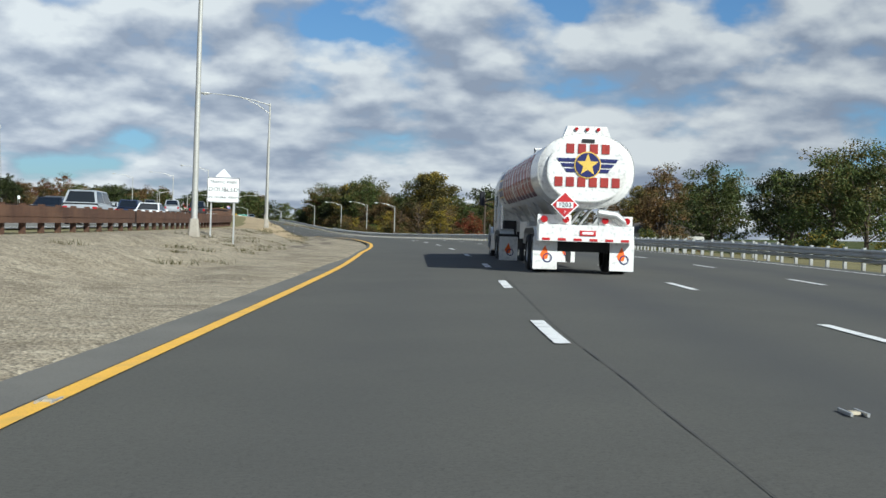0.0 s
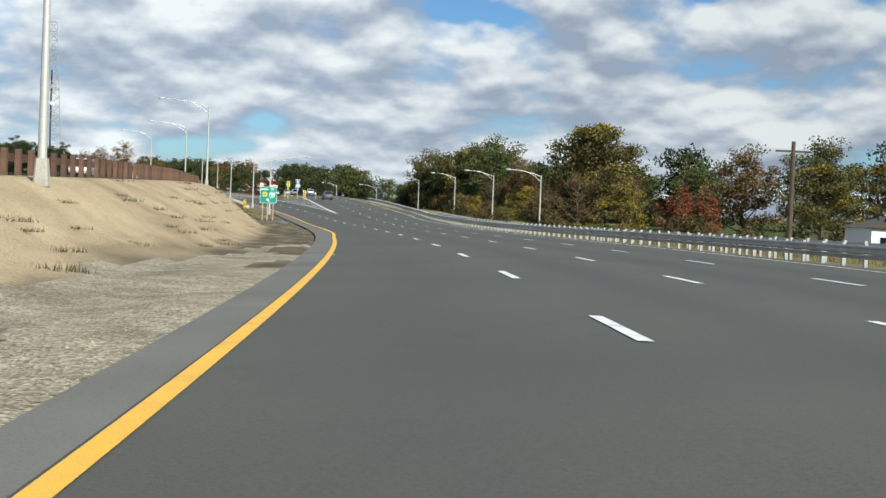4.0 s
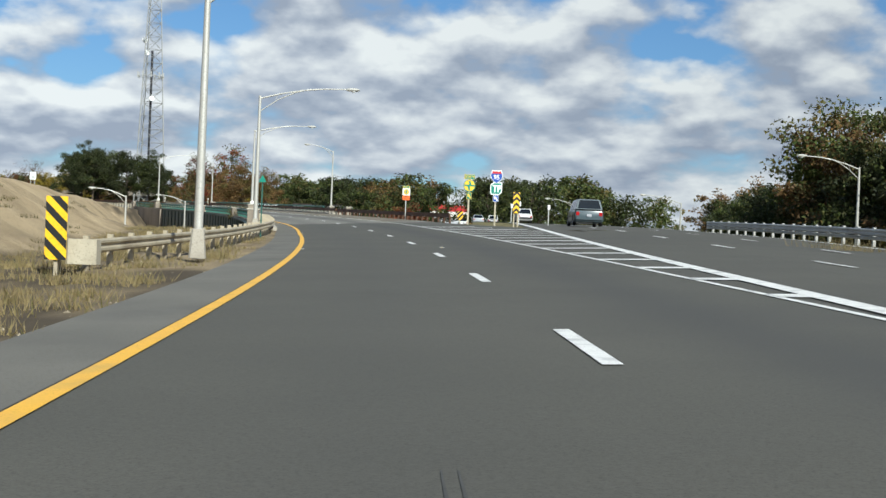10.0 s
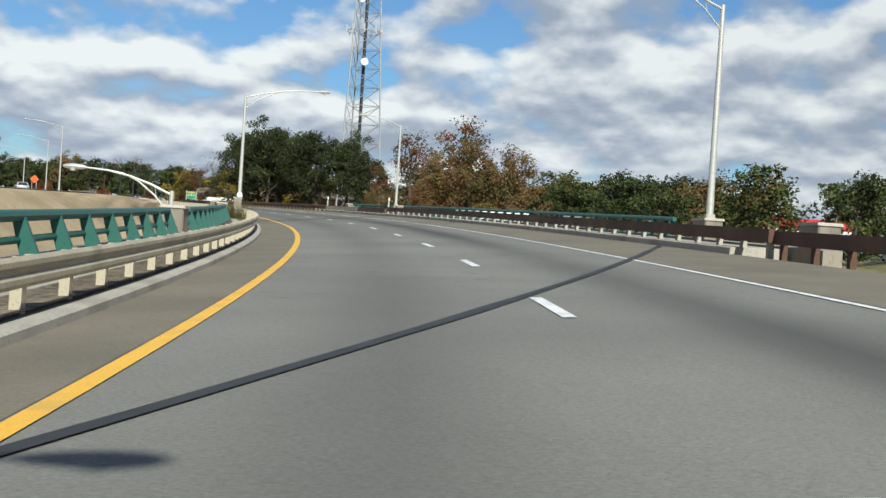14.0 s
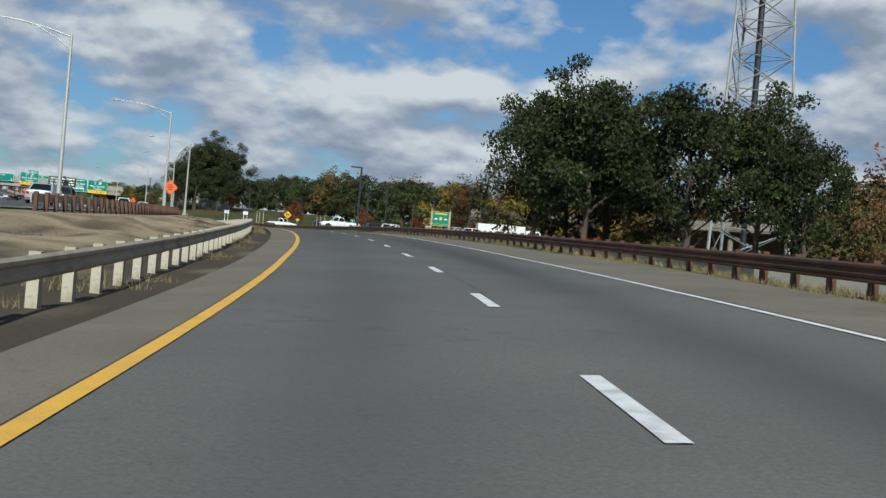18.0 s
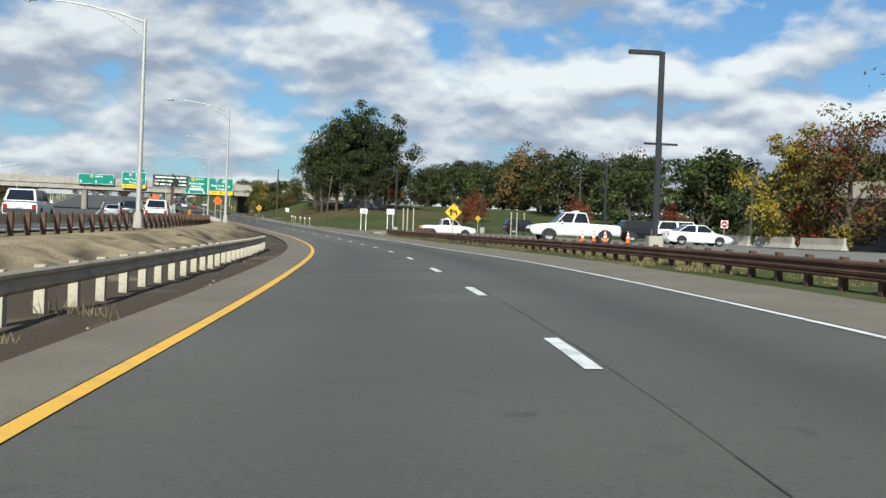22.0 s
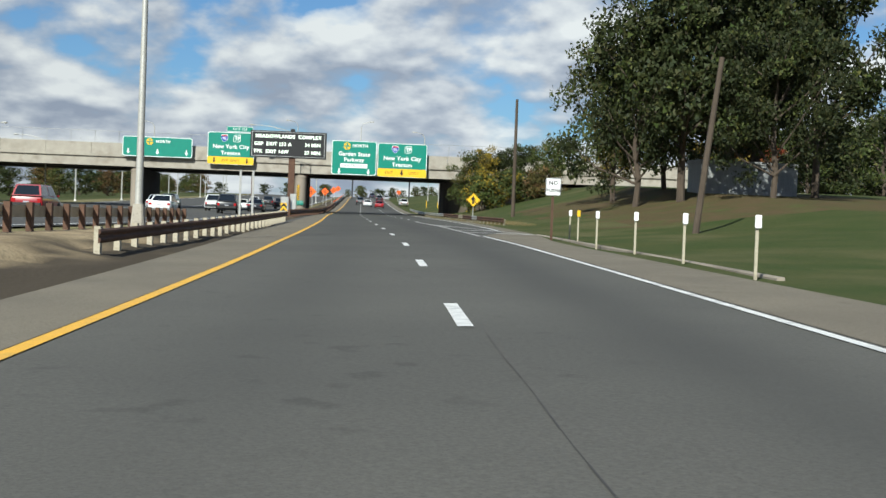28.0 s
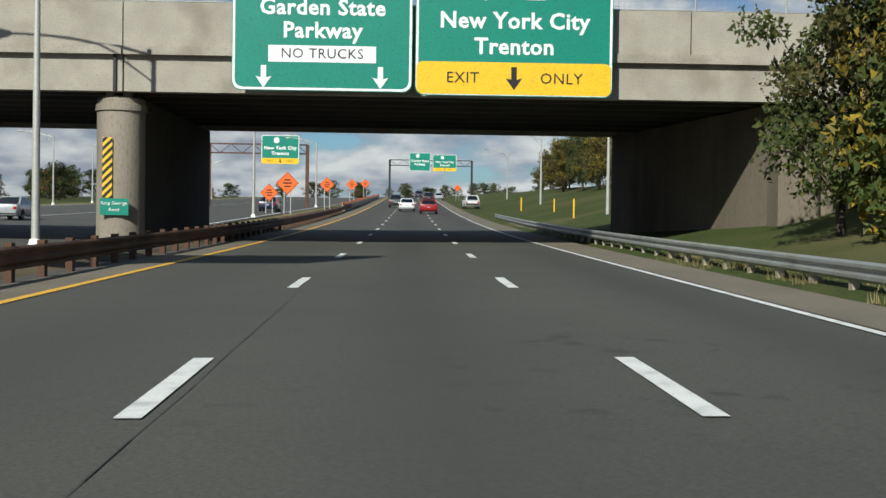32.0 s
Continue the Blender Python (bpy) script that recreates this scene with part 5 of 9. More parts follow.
def end_block(s, u, size, h=0.0, label="square concrete end post of the bridge parapet"):
    root = thing("parapet_post", label, "bridge post", at_road(s, u, h), group="concrete bridge posts")
    q = Buf()
    q.box((0, 0, size[2] / 2 - 0.4), (size[0], size[1], size[2] + 0.8), bevel=0.04)
    part("block", q, CONCRETE_OLD, root)
    c = Buf()
    c.box((0, 0, size[2] + 0.04), (size[0] + 0.08, size[1] + 0.08, 0.08), taper=0.95)
    part("cap", c, CONCRETE, root)


end_block(360, -5.2, (0.7, 2.2, 1.25))
for s in (398.5, 433.5, 472.8, 491):
    end_block(s, -5.2, (0.6, 1.3, 1.15))
for s in (429, 437.7, 503.4, 524):
    end_block(s, 11.35, (0.6, 1.3, 0.75))
for s in (394, 478):
    end_block(s, -4.15, (0.5, 0.55, 1.45), 0.0, "square concrete lamp plinth standing on the bridge kerb")
# the outer girder of the curving ramp bridge, and the wing wall at its far end
b = Buf()
sweep(b, 363, 466, -5.5, ((-0.06, -2.0), (0.06, -2.0), (0.06, 0.40), (-0.06, 0.40)), 3.0)
for z in (-2.0, 0.34):
    sweep(b, 363, 466, -5.5, ((-0.2, z), (0.06, z), (0.06, z + 0.06), (-0.2, z + 0.06)), 3.0)
for k in range(34):
    b.box((0, 0, -0.8), (0.1, 0.03, 2.2), m=at_road(364.5 + k * 3, -5.62))
structure("girder_left", b, GREEN_GIRDER, "dark green plate girder along the outside of the ramp bridge")
b = Buf()
sweep(b, 466, 484, -5.6, ((-0.3, -2.6), (0.2, -2.6), (0.2, 0.35), (-0.3, 0.35)), 3.0)
structure("wing_wall_left", b, CONCRETE_OLD, "weathered concrete wing wall of the ramp bridge")


# ---- signs ----
FONT_CACHE = {}


def text_mesh(txt, size, bold=0.0, squeeze=1.0):
    key = (txt, size, bold, squeeze)
    if key not in FONT_CACHE:
        cu = bpy.data.curves.new("lettering", "FONT")
        cu.body, cu.size, cu.align_x, cu.align_y = txt, size, "CENTER", "CENTER"
        cu.extrude, cu.offset, cu.resolution_u = 0.004, bold, 2
        cu.space_character = squeeze
        tmp = bpy.data.objects.new("lettering", cu)
        scene.collection.objects.link(tmp)
        me = bpy.data.meshes.new_from_object(tmp)
        bpy.data.objects.remove(tmp)
        FONT_CACHE[key] = me
    return FONT_CACHE[key].copy()


def letters(root, txt, x, z, size, material, y=-0.03, bold=0.0, squeeze=1.06, turn=0.0):
    me = text_mesh(txt, size, bold, squeeze)
    me.materials.clear()
    me.materials.append(material)
    o = new("lettering", me)
    o.parent = root
    o.matrix_basis = Matrix.Translation((x, y, z)) @ Euler((radians(90), 0, 0)).to_matrix().to_4x4() @ Euler((0, 0, radians(turn))).to_matrix().to_4x4()
    return o


def rounded(w, h, r, n=4):
    pts = []
    for cx, cz, a0 in ((w / 2 - r, -h / 2 + r, -90), (w / 2 - r, h / 2 - r, 0), (-w / 2 + r, h / 2 - r, 90), (-w / 2 + r, -h / 2 + r, 180)):
        for k in range(n + 1):
            a = radians(a0 + 90 * k / n)
            pts.append((cx + r * math.cos(a), cz + r * math.sin(a)))
    return pts


def ring(buf, outer, inner, y, depth=0.006):
    n = len(outer)
    vs = [Vector((x, y, z)) for x, z in outer] + [Vector((x, y, z)) for x, z in inner]
    buf.add(vs, [(i, (i + 1) % n, n + (i + 1) % n, n + i) for i in range(n)])


def flat(root, name, outline, material, y=-0.022, x=0.0, z=0.0, depth=0.008, label=""):
    q = Buf()
    q.prism([(a + x, c + z) for a, c in outline], depth, pose(0, y - depth, 0))
    return part(name, q, material, root, label)


def panel(root, w, h, material, x=0.0, z=0.0, border=None, r=None, name="panel", y=0.0, edge=0.05):
    r = r or min(w, h) * 0.09
    q = Buf()
    q.prism([(a + x, c + z) for a, c in rounded(w, h, r)], 0.02, pose(0, y - 0.02, 0))
    p = part(name, q, material, root)
    if border:
        e = edge
        q = Buf()
        ring(q, [(a + x, c + z) for a, c in rounded(w - 0.5 * e, h - 0.5 * e, r)], [(a + x, c + z) for a, c in rounded(w - 2.2 * e, h - 2.2 * e, r * 0.9)], y - 0.0235)
        part("border", q, border, root)
    return p


def clip_poly(poly, w, h):
    for ax, lim, sg in ((0, w / 2, 1), (0, -w / 2, -1), (1, h / 2, 1), (1, -h / 2, -1)):
        out = []
        for i, p in enumerate(poly):
            q = poly[(i + 1) % len(poly)]
            a, c = (lim - p[ax]) * sg, (lim - q[ax]) * sg
            if a >= 0:
                out.append(p)
            if (a >= 0) != (c >= 0):
                t = a / (a - c)
                out.append((p[0] + (q[0] - p[0]) * t, p[1] + (q[1] - p[1]) * t))
        poly = out
        if not poly:
            break
    return poly


def hazard_board(root, w, h, x, z, y=0.0, slope=1.0, chevron=False):
    panel(root, w, h, SIGN_YELLOW, x, z, r=0.02, name="striped_board", y=y)
    k = w * 0.42
    for i in range(-6, 8):
        z0 = i * 2.0 * k
        if chevron:
            polys = [[(-w / 2, z0), (0, z0 + w / 2), (0, z0 + w / 2 + k), (-w / 2, z0 + k)], [(0, z0 + w / 2), (w / 2, z0), (w / 2, z0 + k), (0, z0 + w / 2 + k)]]
        else:
            polys = [[(-w / 2, z0), (w / 2, z0 + slope * w), (w / 2, z0 + slope * w + k), (-w / 2, z0 + k)]]
        for p in polys:
            p = clip_poly(p, w, h)
            if len(p) > 2:
                flat(root, "stripe", p, SIGN_BLACK, y - 0.021, x, z, 0.004)


def posts(root, xs, top, material=ALU, r=0.035, bottom=-0.5, y=0.03):
    for x in xs:
        q = Buf()
        q.box((x, y + r, (top + bottom) / 2), (2 * r, 2 * r * 0.7, top - bottom))
        part("post", q, material, root)


def sign(name, label, s, u, h=0.0, turn=0.0, category="road sign", group=""):
    return thing(name, label, category, at_road(s, u, h, turn), group=group)


def arrow(root, x, z, size, ang, material, y=-0.022, name="arrow"):
    k = size
    pts = [(-0.12 * k, -0.5 * k), (0.12 * k, -0.5 * k), (0.12 * k, 0.05 * k), (0.36 * k, -0.02 * k), (0, 0.5 * k), (-0.36 * k, -0.02 * k), (-0.12 * k, 0.05 * k)]
    c, s = math.cos(radians(ang)), math.sin(radians(ang))
    return flat(root, name, [(a * c - d * s, a * s + d * c) for a, d in pts], material, y, x, z)


def disc(n=24, r=1.0):
    return [(r * math.cos(2 * math.pi * k / n), r * math.sin(2 * math.pi * k / n)) for k in range(n)]


SHIELD = [(0, -0.5), (0.22, -0.38), (0.4, -0.15), (0.46, 0.1), (0.42, 0.3), (0.34, 0.5), (0.17, 0.44), (0, 0.48), (-0.17, 0.44), (-0.34, 0.5), (-0.42, 0.3), (-0.46, 0.1), (-0.4, -0.15), (-0.22, -0.38)]
HEXA = [(-0.42, -0.5), (0.25, -0.5), (0.48, -0.28), (0.48, 0.5), (-0.22, 0.5), (-0.48, 0.28), (-0.48, -0.3)]


def interstate(root, x, z, k, y=-0.03):
    flat(root, "shield_rim", [(a * 1.08 * k, c * 1.08 * k) for a, c in SHIELD], SIGN_WHITE, y + 0.006, x, z)
    flat(root, "shield", [(a * k, c * k) for a, c in SHIELD if c < 0.35] , SIGN_BLUE, y, x, z)
    flat(root, "shield_head", [(-0.40 * k, 0.24 * k), (0.40 * k, 0.24 * k), (0.34 * k, 0.46 * k), (0.17 * k, 0.41 * k), (0, 0.44 * k), (-0.17 * k, 0.41 * k), (-0.34 * k, 0.46 * k)], SIGN_RED, y - 0.003, x, z)
    letters(root, "95", x, z - 0.06 * k, 0.52 * k, SIGN_WHITE, y - 0.014, 0.008 * k, 0.95)


def turnpike(root, x, z, k, y=-0.03, ink=SIGN_GREEN):
    flat(root, "route_plate", [(a * k, c * k) for a, c in HEXA], SIGN_WHITE, y + 0.006, x, z)
    flat(root, "route_field", [(a * 0.86 * k, c * 0.86 * k) for a, c in HEXA], ink, y, x, z)
    flat(root, "route_mark", [(-0.3 * k, 0.16 * k), (0.06 * k, 0.16 * k), (0.06 * k, 0.28 * k), (-0.3 * k, 0.28 * k)], SIGN_WHITE, y - 0.01, x, z)
    flat(root, "route_mark", [(-0.17 * k, -0.30 * k), (-0.06 * k, -0.30 * k), (-0.06 * k, 0.17 * k), (-0.17 * k, 0.17 * k)], SIGN_WHITE, y - 0.01, x, z)
    flat(root, "route_mark", [(0.10 * k, -0.30 * k), (0.20 * k, -0.30 * k), (0.20 * k, 0.28 * k), (0.10 * k, 0.28 * k)], SIGN_WHITE, y - 0.01, x, z)
    flat(root, "route_mark", [(0.20 * k, -0.04 * k), (0.36 * k, -0.04 * k), (0.36 * k, 0.28 * k), (0.20 * k, 0.28 * k)], SIGN_WHITE, y - 0.01, x, z)


def emblem(root, x, z, k, y=-0.03):
    """Round yellow route marker with a green figure in it."""
    flat(root, "emblem_rim", disc(28, 0.5 * k), SIGN_GREEN, y + 0.004, x, z)
    flat(root, "emblem", disc(28, 0.45 * k), SIGN_YELLOW, y - 0.004, x, z)
    flat(root, "emblem_figure", [(-0.06 * k, -0.4 * k), (0.1 * k, -0.38 * k), (0.02 * k, -0.1 * k), (0.16 * k, 0.1 * k), (0.06 * k, 0.4 * k), (-0.12 * k, 0.36 * k), (-0.02 * k, 0.12 * k), (-0.16 * k, -0.12 * k)], SIGN_GREEN, y - 0.010, x, z)
    flat(root, "emblem_band", [(-0.42 * k, -0.07 * k), (0.42 * k, -0.07 * k), (0.42 * k, 0.07 * k), (-0.42 * k, 0.07 * k)], SIGN_GREEN, y - 0.014, x, z)


# green guide sign below the bank
g = sign("guide_sign", "green guide sign on three posts with route markers and an arrow", 252.4, -5.86, -0.2)
panel(g, 1.86, 1.84, SIGN_GREEN, 0, 3.1, SIGN_WHITE, 0.1, edge=0.03)
letters(g, "NORTH", -0.40, 3.72, 0.22, SIGN_WHITE, bold=0.008)
letters(g, "TO", 0.43, 3.72, 0.22, SIGN_WHITE, bold=0.008)
emblem(g, -0.41, 3.15, 0.64)
turnpike(g, 0.40, 3.13, 0.64)
arrow(g, -0.05, 2.53, 0.42, 42, SIGN_WHITE)
posts(g, (-0.62, -0.08, 0.56), 3.8, GALV_TAN, 0.045)
# small green sign across the road
g = sign("guide_sign", "small upright green sign on a post behind the far rail", 148.5, 19.2, -0.5)
panel(g, 0.62, 1.3, SIGN_GREEN, 0, 2.6, SIGN_WHITE, 0.05, edge=0.03)
flat(g, "emblem", disc(20, 0.18), SIGN_WHITE, -0.022, 0, 3.0)
for k in range(3):
    flat(g, "text_bar", [(-0.22, -0.03), (0.22, -0.03), (0.22, 0.03), (-0.22, 0.03)], SIGN_WHITE, -0.022, 0, 2.62 - 0.2 * k)
posts(g, (0.0,), 3.0, ALU)
# work-zone sign by the bank
g = sign("work_sign", "white work-zone sign with black lettering and a pointed top plate", 53.8, -8.12, 0.3, 10)
panel(g, 1.4, 1.1, SIGN_WHITE, 0, 2.4, SIGN_BLACK, 0.06, edge=0.03)
for k, t in enumerate(("TRAFFIC FINES", "DOUBLED", "IN WORK AREA")):
    letters(g, t, 0, 2.74 - 0.33 * k, 0.17 if k != 1 else 0.27, SIGN_BLACK)
flat(g, "top_plate", [(-0.36, 0), (0.36, 0), (0, 0.36)], SIGN_WHITE, -0.0, 0, 2.97, 0.02)
posts(g, (-0.5, 0.5), 2.6, ALU)
# hazard boards
g = sign("hazard_marker", "yellow and black striped board at the guardrail end", 309.7, -6.5)
hazard_board(g, 0.42, 1.25, 0, 0.95, slope=-1.0)
posts(g, (0.0,), 1.4, GALV_TAN)
q = Buf()
q.box((0.45, 0.4, 0.5), (0.6, 0.5, 0.5), bevel=0.05)
part("rail_terminal", q, PALE_POST, g, "pale boxed rail end")
g = sign("hazard_marker", "yellow and black striped board at the brown rail's end", 378.5, 11.1)
hazard_board(g, 0.45, 0.62, 0, 0.5, slope=1.0)
posts(g, (0.0,), 0.7, GALV_TAN)
g = sign("chevron_marker", "yellow board with three black chevrons at the gore", 359.1, 10.8, -0.1)
hazard_board(g, 0.42, 1.3, 0, 1.6, chevron=True)
posts(g, (-0.12, 0.12), 1.8, GALV_TAN)
g = sign("chevron_marker", "yellow board with black chevrons at the rail's end", 886.8, -8.0)
hazard_board(g, 0.5, 0.95, 0, 0.72, chevron=True)
posts(g, (-0.12, 0.12), 1.0, GALV_TAN)
# triangular green plate on a post
g = sign("marker_sign", "small green triangular plate on a slim post", 343.0, -4.5)
flat(g, "plate", [(-0.18, 0), (0.18, 0), (0, 0.34)], SIGN_GREEN, 0, 0, 2.6, 0.02)
posts(g, (0.0,), 2.7, GREEN_STEEL, 0.03)
# gore signs
g = sign("route_sign", "green and yellow parkway route signs stacked on a post", 375.7, 11.1, -0.3)
panel(g, 0.82, 0.36, SIGN_GREEN, 0, 3.75, SIGN_YELLOW, 0.04, edge=0.03)
letters(g, "NORTH", 0, 3.75, 0.23, SIGN_YELLOW)
emblem(g, 0, 3.1, 0.92)
panel(g, 0.40, 0.50, SIGN_GREEN, 0, 2.32, SIGN_YELLOW, 0.04, edge=0.02)
arrow(g, 0, 2.32, 0.4, 40, SIGN_YELLOW)
posts(g, (0.0,), 3.8, PALE_POST, 0.06)
g = sign("route_sign", "interstate and turnpike route shields stacked on a post", 375.8, 13.2, -0.3)
interstate(g, 0, 3.75, 0.95)
turnpike(g, 0, 2.85, 0.95)
panel(g, 0.42, 0.5, SIGN_BLUE, 0, 2.1, SIGN_WHITE, 0.04, edge=0.02)
arrow(g, 0, 2.1, 0.4, 40, SIGN_WHITE)
posts(g, (0.0,), 3.9, PALE_POST, 0.06)
g = sign("route_sign", "detour sign with a green strip, emblem and orange plate", 395.0, 9.9, 0.0)
panel(g, 0.68, 0.24, SIGN_GREEN, 0, 2.93, SIGN_YELLOW, 0.02, edge=0.02)
letters(g, "NORTH", 0, 2.93, 0.17, SIGN_YELLOW)
panel(g, 0.70, 0.62, SIGN_WHITE, 0, 2.48, None, 0.03)
emblem(g, 0, 2.48, 0.52)
panel(g, 0.68, 0.44, SIGN_ORANGE, 0, 1.94, SIGN_BLACK, 0.03, edge=0.015)
letters(g, "END", 0, 2.04, 0.16, SIGN_BLACK)
letters(g, "DETOUR", 0, 1.85, 0.15, SIGN_BLACK)
posts(g, (0.0,), 2.8, ALU)
# small boards and poles at the gore
for s, u, hh, w in ((366, 12.6, 1.6, 0.18), (368, 15.2, 1.4, 0.18), (380, 15.6, 1.5, 0.18)):
    g = sign("marker_post", "slim marker post with a small white reflector", s, u, -0.4, category="marker post", group="marker posts")
    panel(g, w, 0.32, SIGN_WHITE, 0, hh + 0.2, None, 0.02)
    posts(g, (0.0,), hh + 0.2, ALU, 0.03)
# speed sign across the gap
g = sign("speed_sign", "white 45 speed limit sign on two posts", 486.3, -21.5, 2.2)
panel(g, 0.95, 1.2, SIGN_WHITE, 0, 2.6, SIGN_BLACK, 0.06, edge=0.025)
letters(g, "45", 0, 2.4, 0.55, SIGN_BLACK, bold=0.01)
posts(g, (-0.3, 0.3), 2.7, ALU)


def diamond(name, label, s, u, h, side, material, zc, marks="", turn=0.0, border=SIGN_BLACK, post_xs=(0.0,), post_mat=ALU):
    g = sign(name, label, s, u, h, turn)
    r = side * 0.7071
    q = [(0, -r), (r, 0), (0, r), (-r, 0)]
    flat(g, "panel", q, material, 0.0, 0, zc, 0.02)
    bb = Buf()
    ring(bb, [(a * 0.95, c * 0.95 + zc) for a, c in q], [(a * 0.90, c * 0.90 + zc) for a, c in q], -0.024)
    part("border", bb, border, g)
    if marks == "merge2":
        arrow(g, -0.18 * side, zc, 0.62 * side, 0, SIGN_BLACK)
        arrow(g, 0.22 * side, zc - 0.02, 0.5 * side, 25, SIGN_BLACK)
        flat(g, "centre_line", [(-0.02, -0.3 * side), (0.02, -0.3 * side), (0.02, 0.3 * side), (-0.02, 0.3 * side)], SIGN_BLACK, -0.022, 0.02, zc)
    elif marks == "merge":
        arrow(g, -0.03 * side, zc, 0.8 * side, 0, SIGN_BLACK)
        flat(g, "branch", [(0.02 * side, 0.05 * side), (0.26 * side, -0.2 * side), (0.26 * side, -0.34 * side), (0.02 * side, -0.1 * side)], SIGN_BLACK, -0.022, 0, zc)
    elif marks == "text":
        for k, wd in enumerate((0.4, 0.55, 0.4)):
            flat(g, "text_bar", [(-wd / 2 * side, -0.045 * side), (wd / 2 * side, -0.045 * side), (wd / 2 * side, 0.045 * side), (-wd / 2 * side, 0.045 * side)], SIGN_BLACK, -0.022, 0, zc + (0.2 - 0.2 * k) * side)
    posts(g, post_xs, zc, post_mat, 0.04)
    return g


diamond("work_sign", "orange diamond work sign on two posts on the bank", 646.2, -12.3, 1.1, 1.15, SIGN_ORANGE, 2.65, "text", post_xs=(-0.4, 0.4))
diamond("work_sign", "orange diamond work sign on two posts on the bank", 796.8, -7.95, 0.75, 1.0, SIGN_ORANGE, 2.82, "text", post_xs=(-0.3, 0.5))
diamond("warning_sign", "yellow diamond warning sign with two merging arrows", 712.9, 8.9, 0.05, 0.95, SIGN_YELLOW, 2.25, "merge2", post_mat=PALE_POST)
diamond("warning_sign", "yellow diamond merge sign before the overpass", 914.5, 9.8, 0.2, 1.05, SIGN_YELLOW, 1.8, "merge")
diamond("warning_sign", "small yellow diamond sign by the parking area", 788.8, 28.0, 0.3, 0.62, SIGN_YELLOW, 1.65, "text")
for u in (-7.46, -6.85):
    g = sign("steel_post", "bare slim grey steel post beside the rusty rail", 848, u, 0.1, category="post", group="bare steel posts")
    posts(g, (0.0,), 2.7, GALV, 0.05)
# white regulatory signs
g = sign("regulatory_sign", "white no turns sign with black lettering on a wooden post", 838.8, 6.55, 0.1)
panel(g, 0.64, 0.74, SIGN_WHITE, 0, 2.0, SIGN_BLACK, 0.05, edge=0.025)
letters(g, "NO", 0, 2.15, 0.24, SIGN_BLACK, bold=0.004)
letters(g, "TURNS", 0, 1.84, 0.18, SIGN_BLACK, bold=0.004)
posts(g, (0.0,), 2.1, BROWN_WOOD, 0.05)
g = sign("regulatory_sign", "white do not enter sign with red lettering on two posts", 773.5, 12.7, 0.1)
panel(g, 1.0, 0.68, SIGN_WHITE, 0, 2.3, None, 0.03)
letters(g, "DO NOT", 0, 2.44, 0.22, SIGN_RED)
letters(g, "ENTER", 0, 2.16, 0.22, SIGN_RED)
posts(g, (-0.35, 0.35), 2.5, SIGN_WHITE, 0.04)
g = sign("regulatory_sign", "white sign with red lettering on two pale posts", 788.4, 11.6, 0.1)
panel(g, 1.0, 0.66, SIGN_WHITE, 0, 2.3, None, 0.03)
for k in range(2):
    flat(g, "text_bar", [(-0.34, -0.05), (0.34, -0.05), (0.34, 0.05), (-0.34, 0.05)], SIGN_RED, -0.022, 0, 2.42 - 0.22 * k)
posts(g, (-0.35, 0.35), 2.5, SIGN_WHITE, 0.04)
for s, u in ((749.3, 10.2), (747.2, 10.3), (743.4, 10.3), (757, 24), (760, 25.5), (764, 27.5)):
    g = sign("pale_pole", "bare pale metal post on the grass", s, u, 0.1, category="post", group="bare posts")
    posts(g, (0.0,), 2.75, PALE_POST, 0.05)
for s, u in ((812, 7.0), (818, 7.0), (824, 7.0), (830.6, 7.0), (838.7, 7.65), (841.2, 7.7)):
    tint = SIGN_YELLOW if s == 838.7 else SIGN_WHITE
    g = sign("delineator", "slim delineator post with a yellow plate on the verge" if tint == SIGN_YELLOW else "slim white delineator post on the verge", s, u, 0.0, category="marker post", group="verge delineators")
    panel(g, 0.13, 0.26, tint, 0, 1.0, None, 0.02)
    posts(g, (0.0,), 0.95, PALE_POST, 0.03)
b = Buf()
sweep(b, 812, 848, lambda s: np.interp(s, (812, 830, 848), (7.5, 7.35, 7.2)), ((-0.08, -0.5), (-0.08, -0.13), (-0.05, -0.10), (0.08, -0.10), (0.08, -0.5)), 3.0)
structure("kerb_verge", b, CONCRETE_OLD, "low pale kerb along the grassy verge")
for s, u in ((527.4, 9.8), (503.9, 10.6)):
    g = sign("marker_post", "weathered pale timber marker post by the rail", s, u, 0.0, category="marker post", group="marker posts")
    posts(g, (0.0,), 1.55, PALE_POST, 0.06)
    panel(g, 0.12, 0.18, SIGN_WHITE, 0, 1.35, None, 0.02)
# employees' board by the car park
g = sign("notice_board", "green notice board with yellow lettering on two posts", 634, 14.7, 0.0)
panel(g, 1.75, 1.45, SIGN_GREEN, 0, 1.75, SIGN_YELLOW, 0.04, edge=0.03)
letters(g, "SUPPORT OUR TROOPS", 0, 1.2, 0.15, SIGN_YELLOW)
flat(g, "text_bar", [(-0.6, -0.06), (0.6, -0.06), (0.6, 0.06), (-0.6, 0.06)], SIGN_YELLOW, -0.022, 0, 2.25)
flat(g, "emblem", disc(20, 0.16), SIGN_YELLOW, -0.022, 0, 1.75)
for x in (-0.5, 0.5):
    flat(g, "picture", [(-0.16, -0.06), (0.16, -0.06), (0.1, 0.06), (-0.1, 0.06)], SIGN_WHITE, -0.022, x, 1.72)
posts(g, (-0.95, 0.95), 2.6, PALE_POST, 0.06, y=-0.06)
g = sign("stop_sign", "red and white do not enter sign by the car park", 735, 40, 0.0)
panel(g, 0.75, 0.75, SIGN_WHITE, 0, 2.3, None, 0.03)
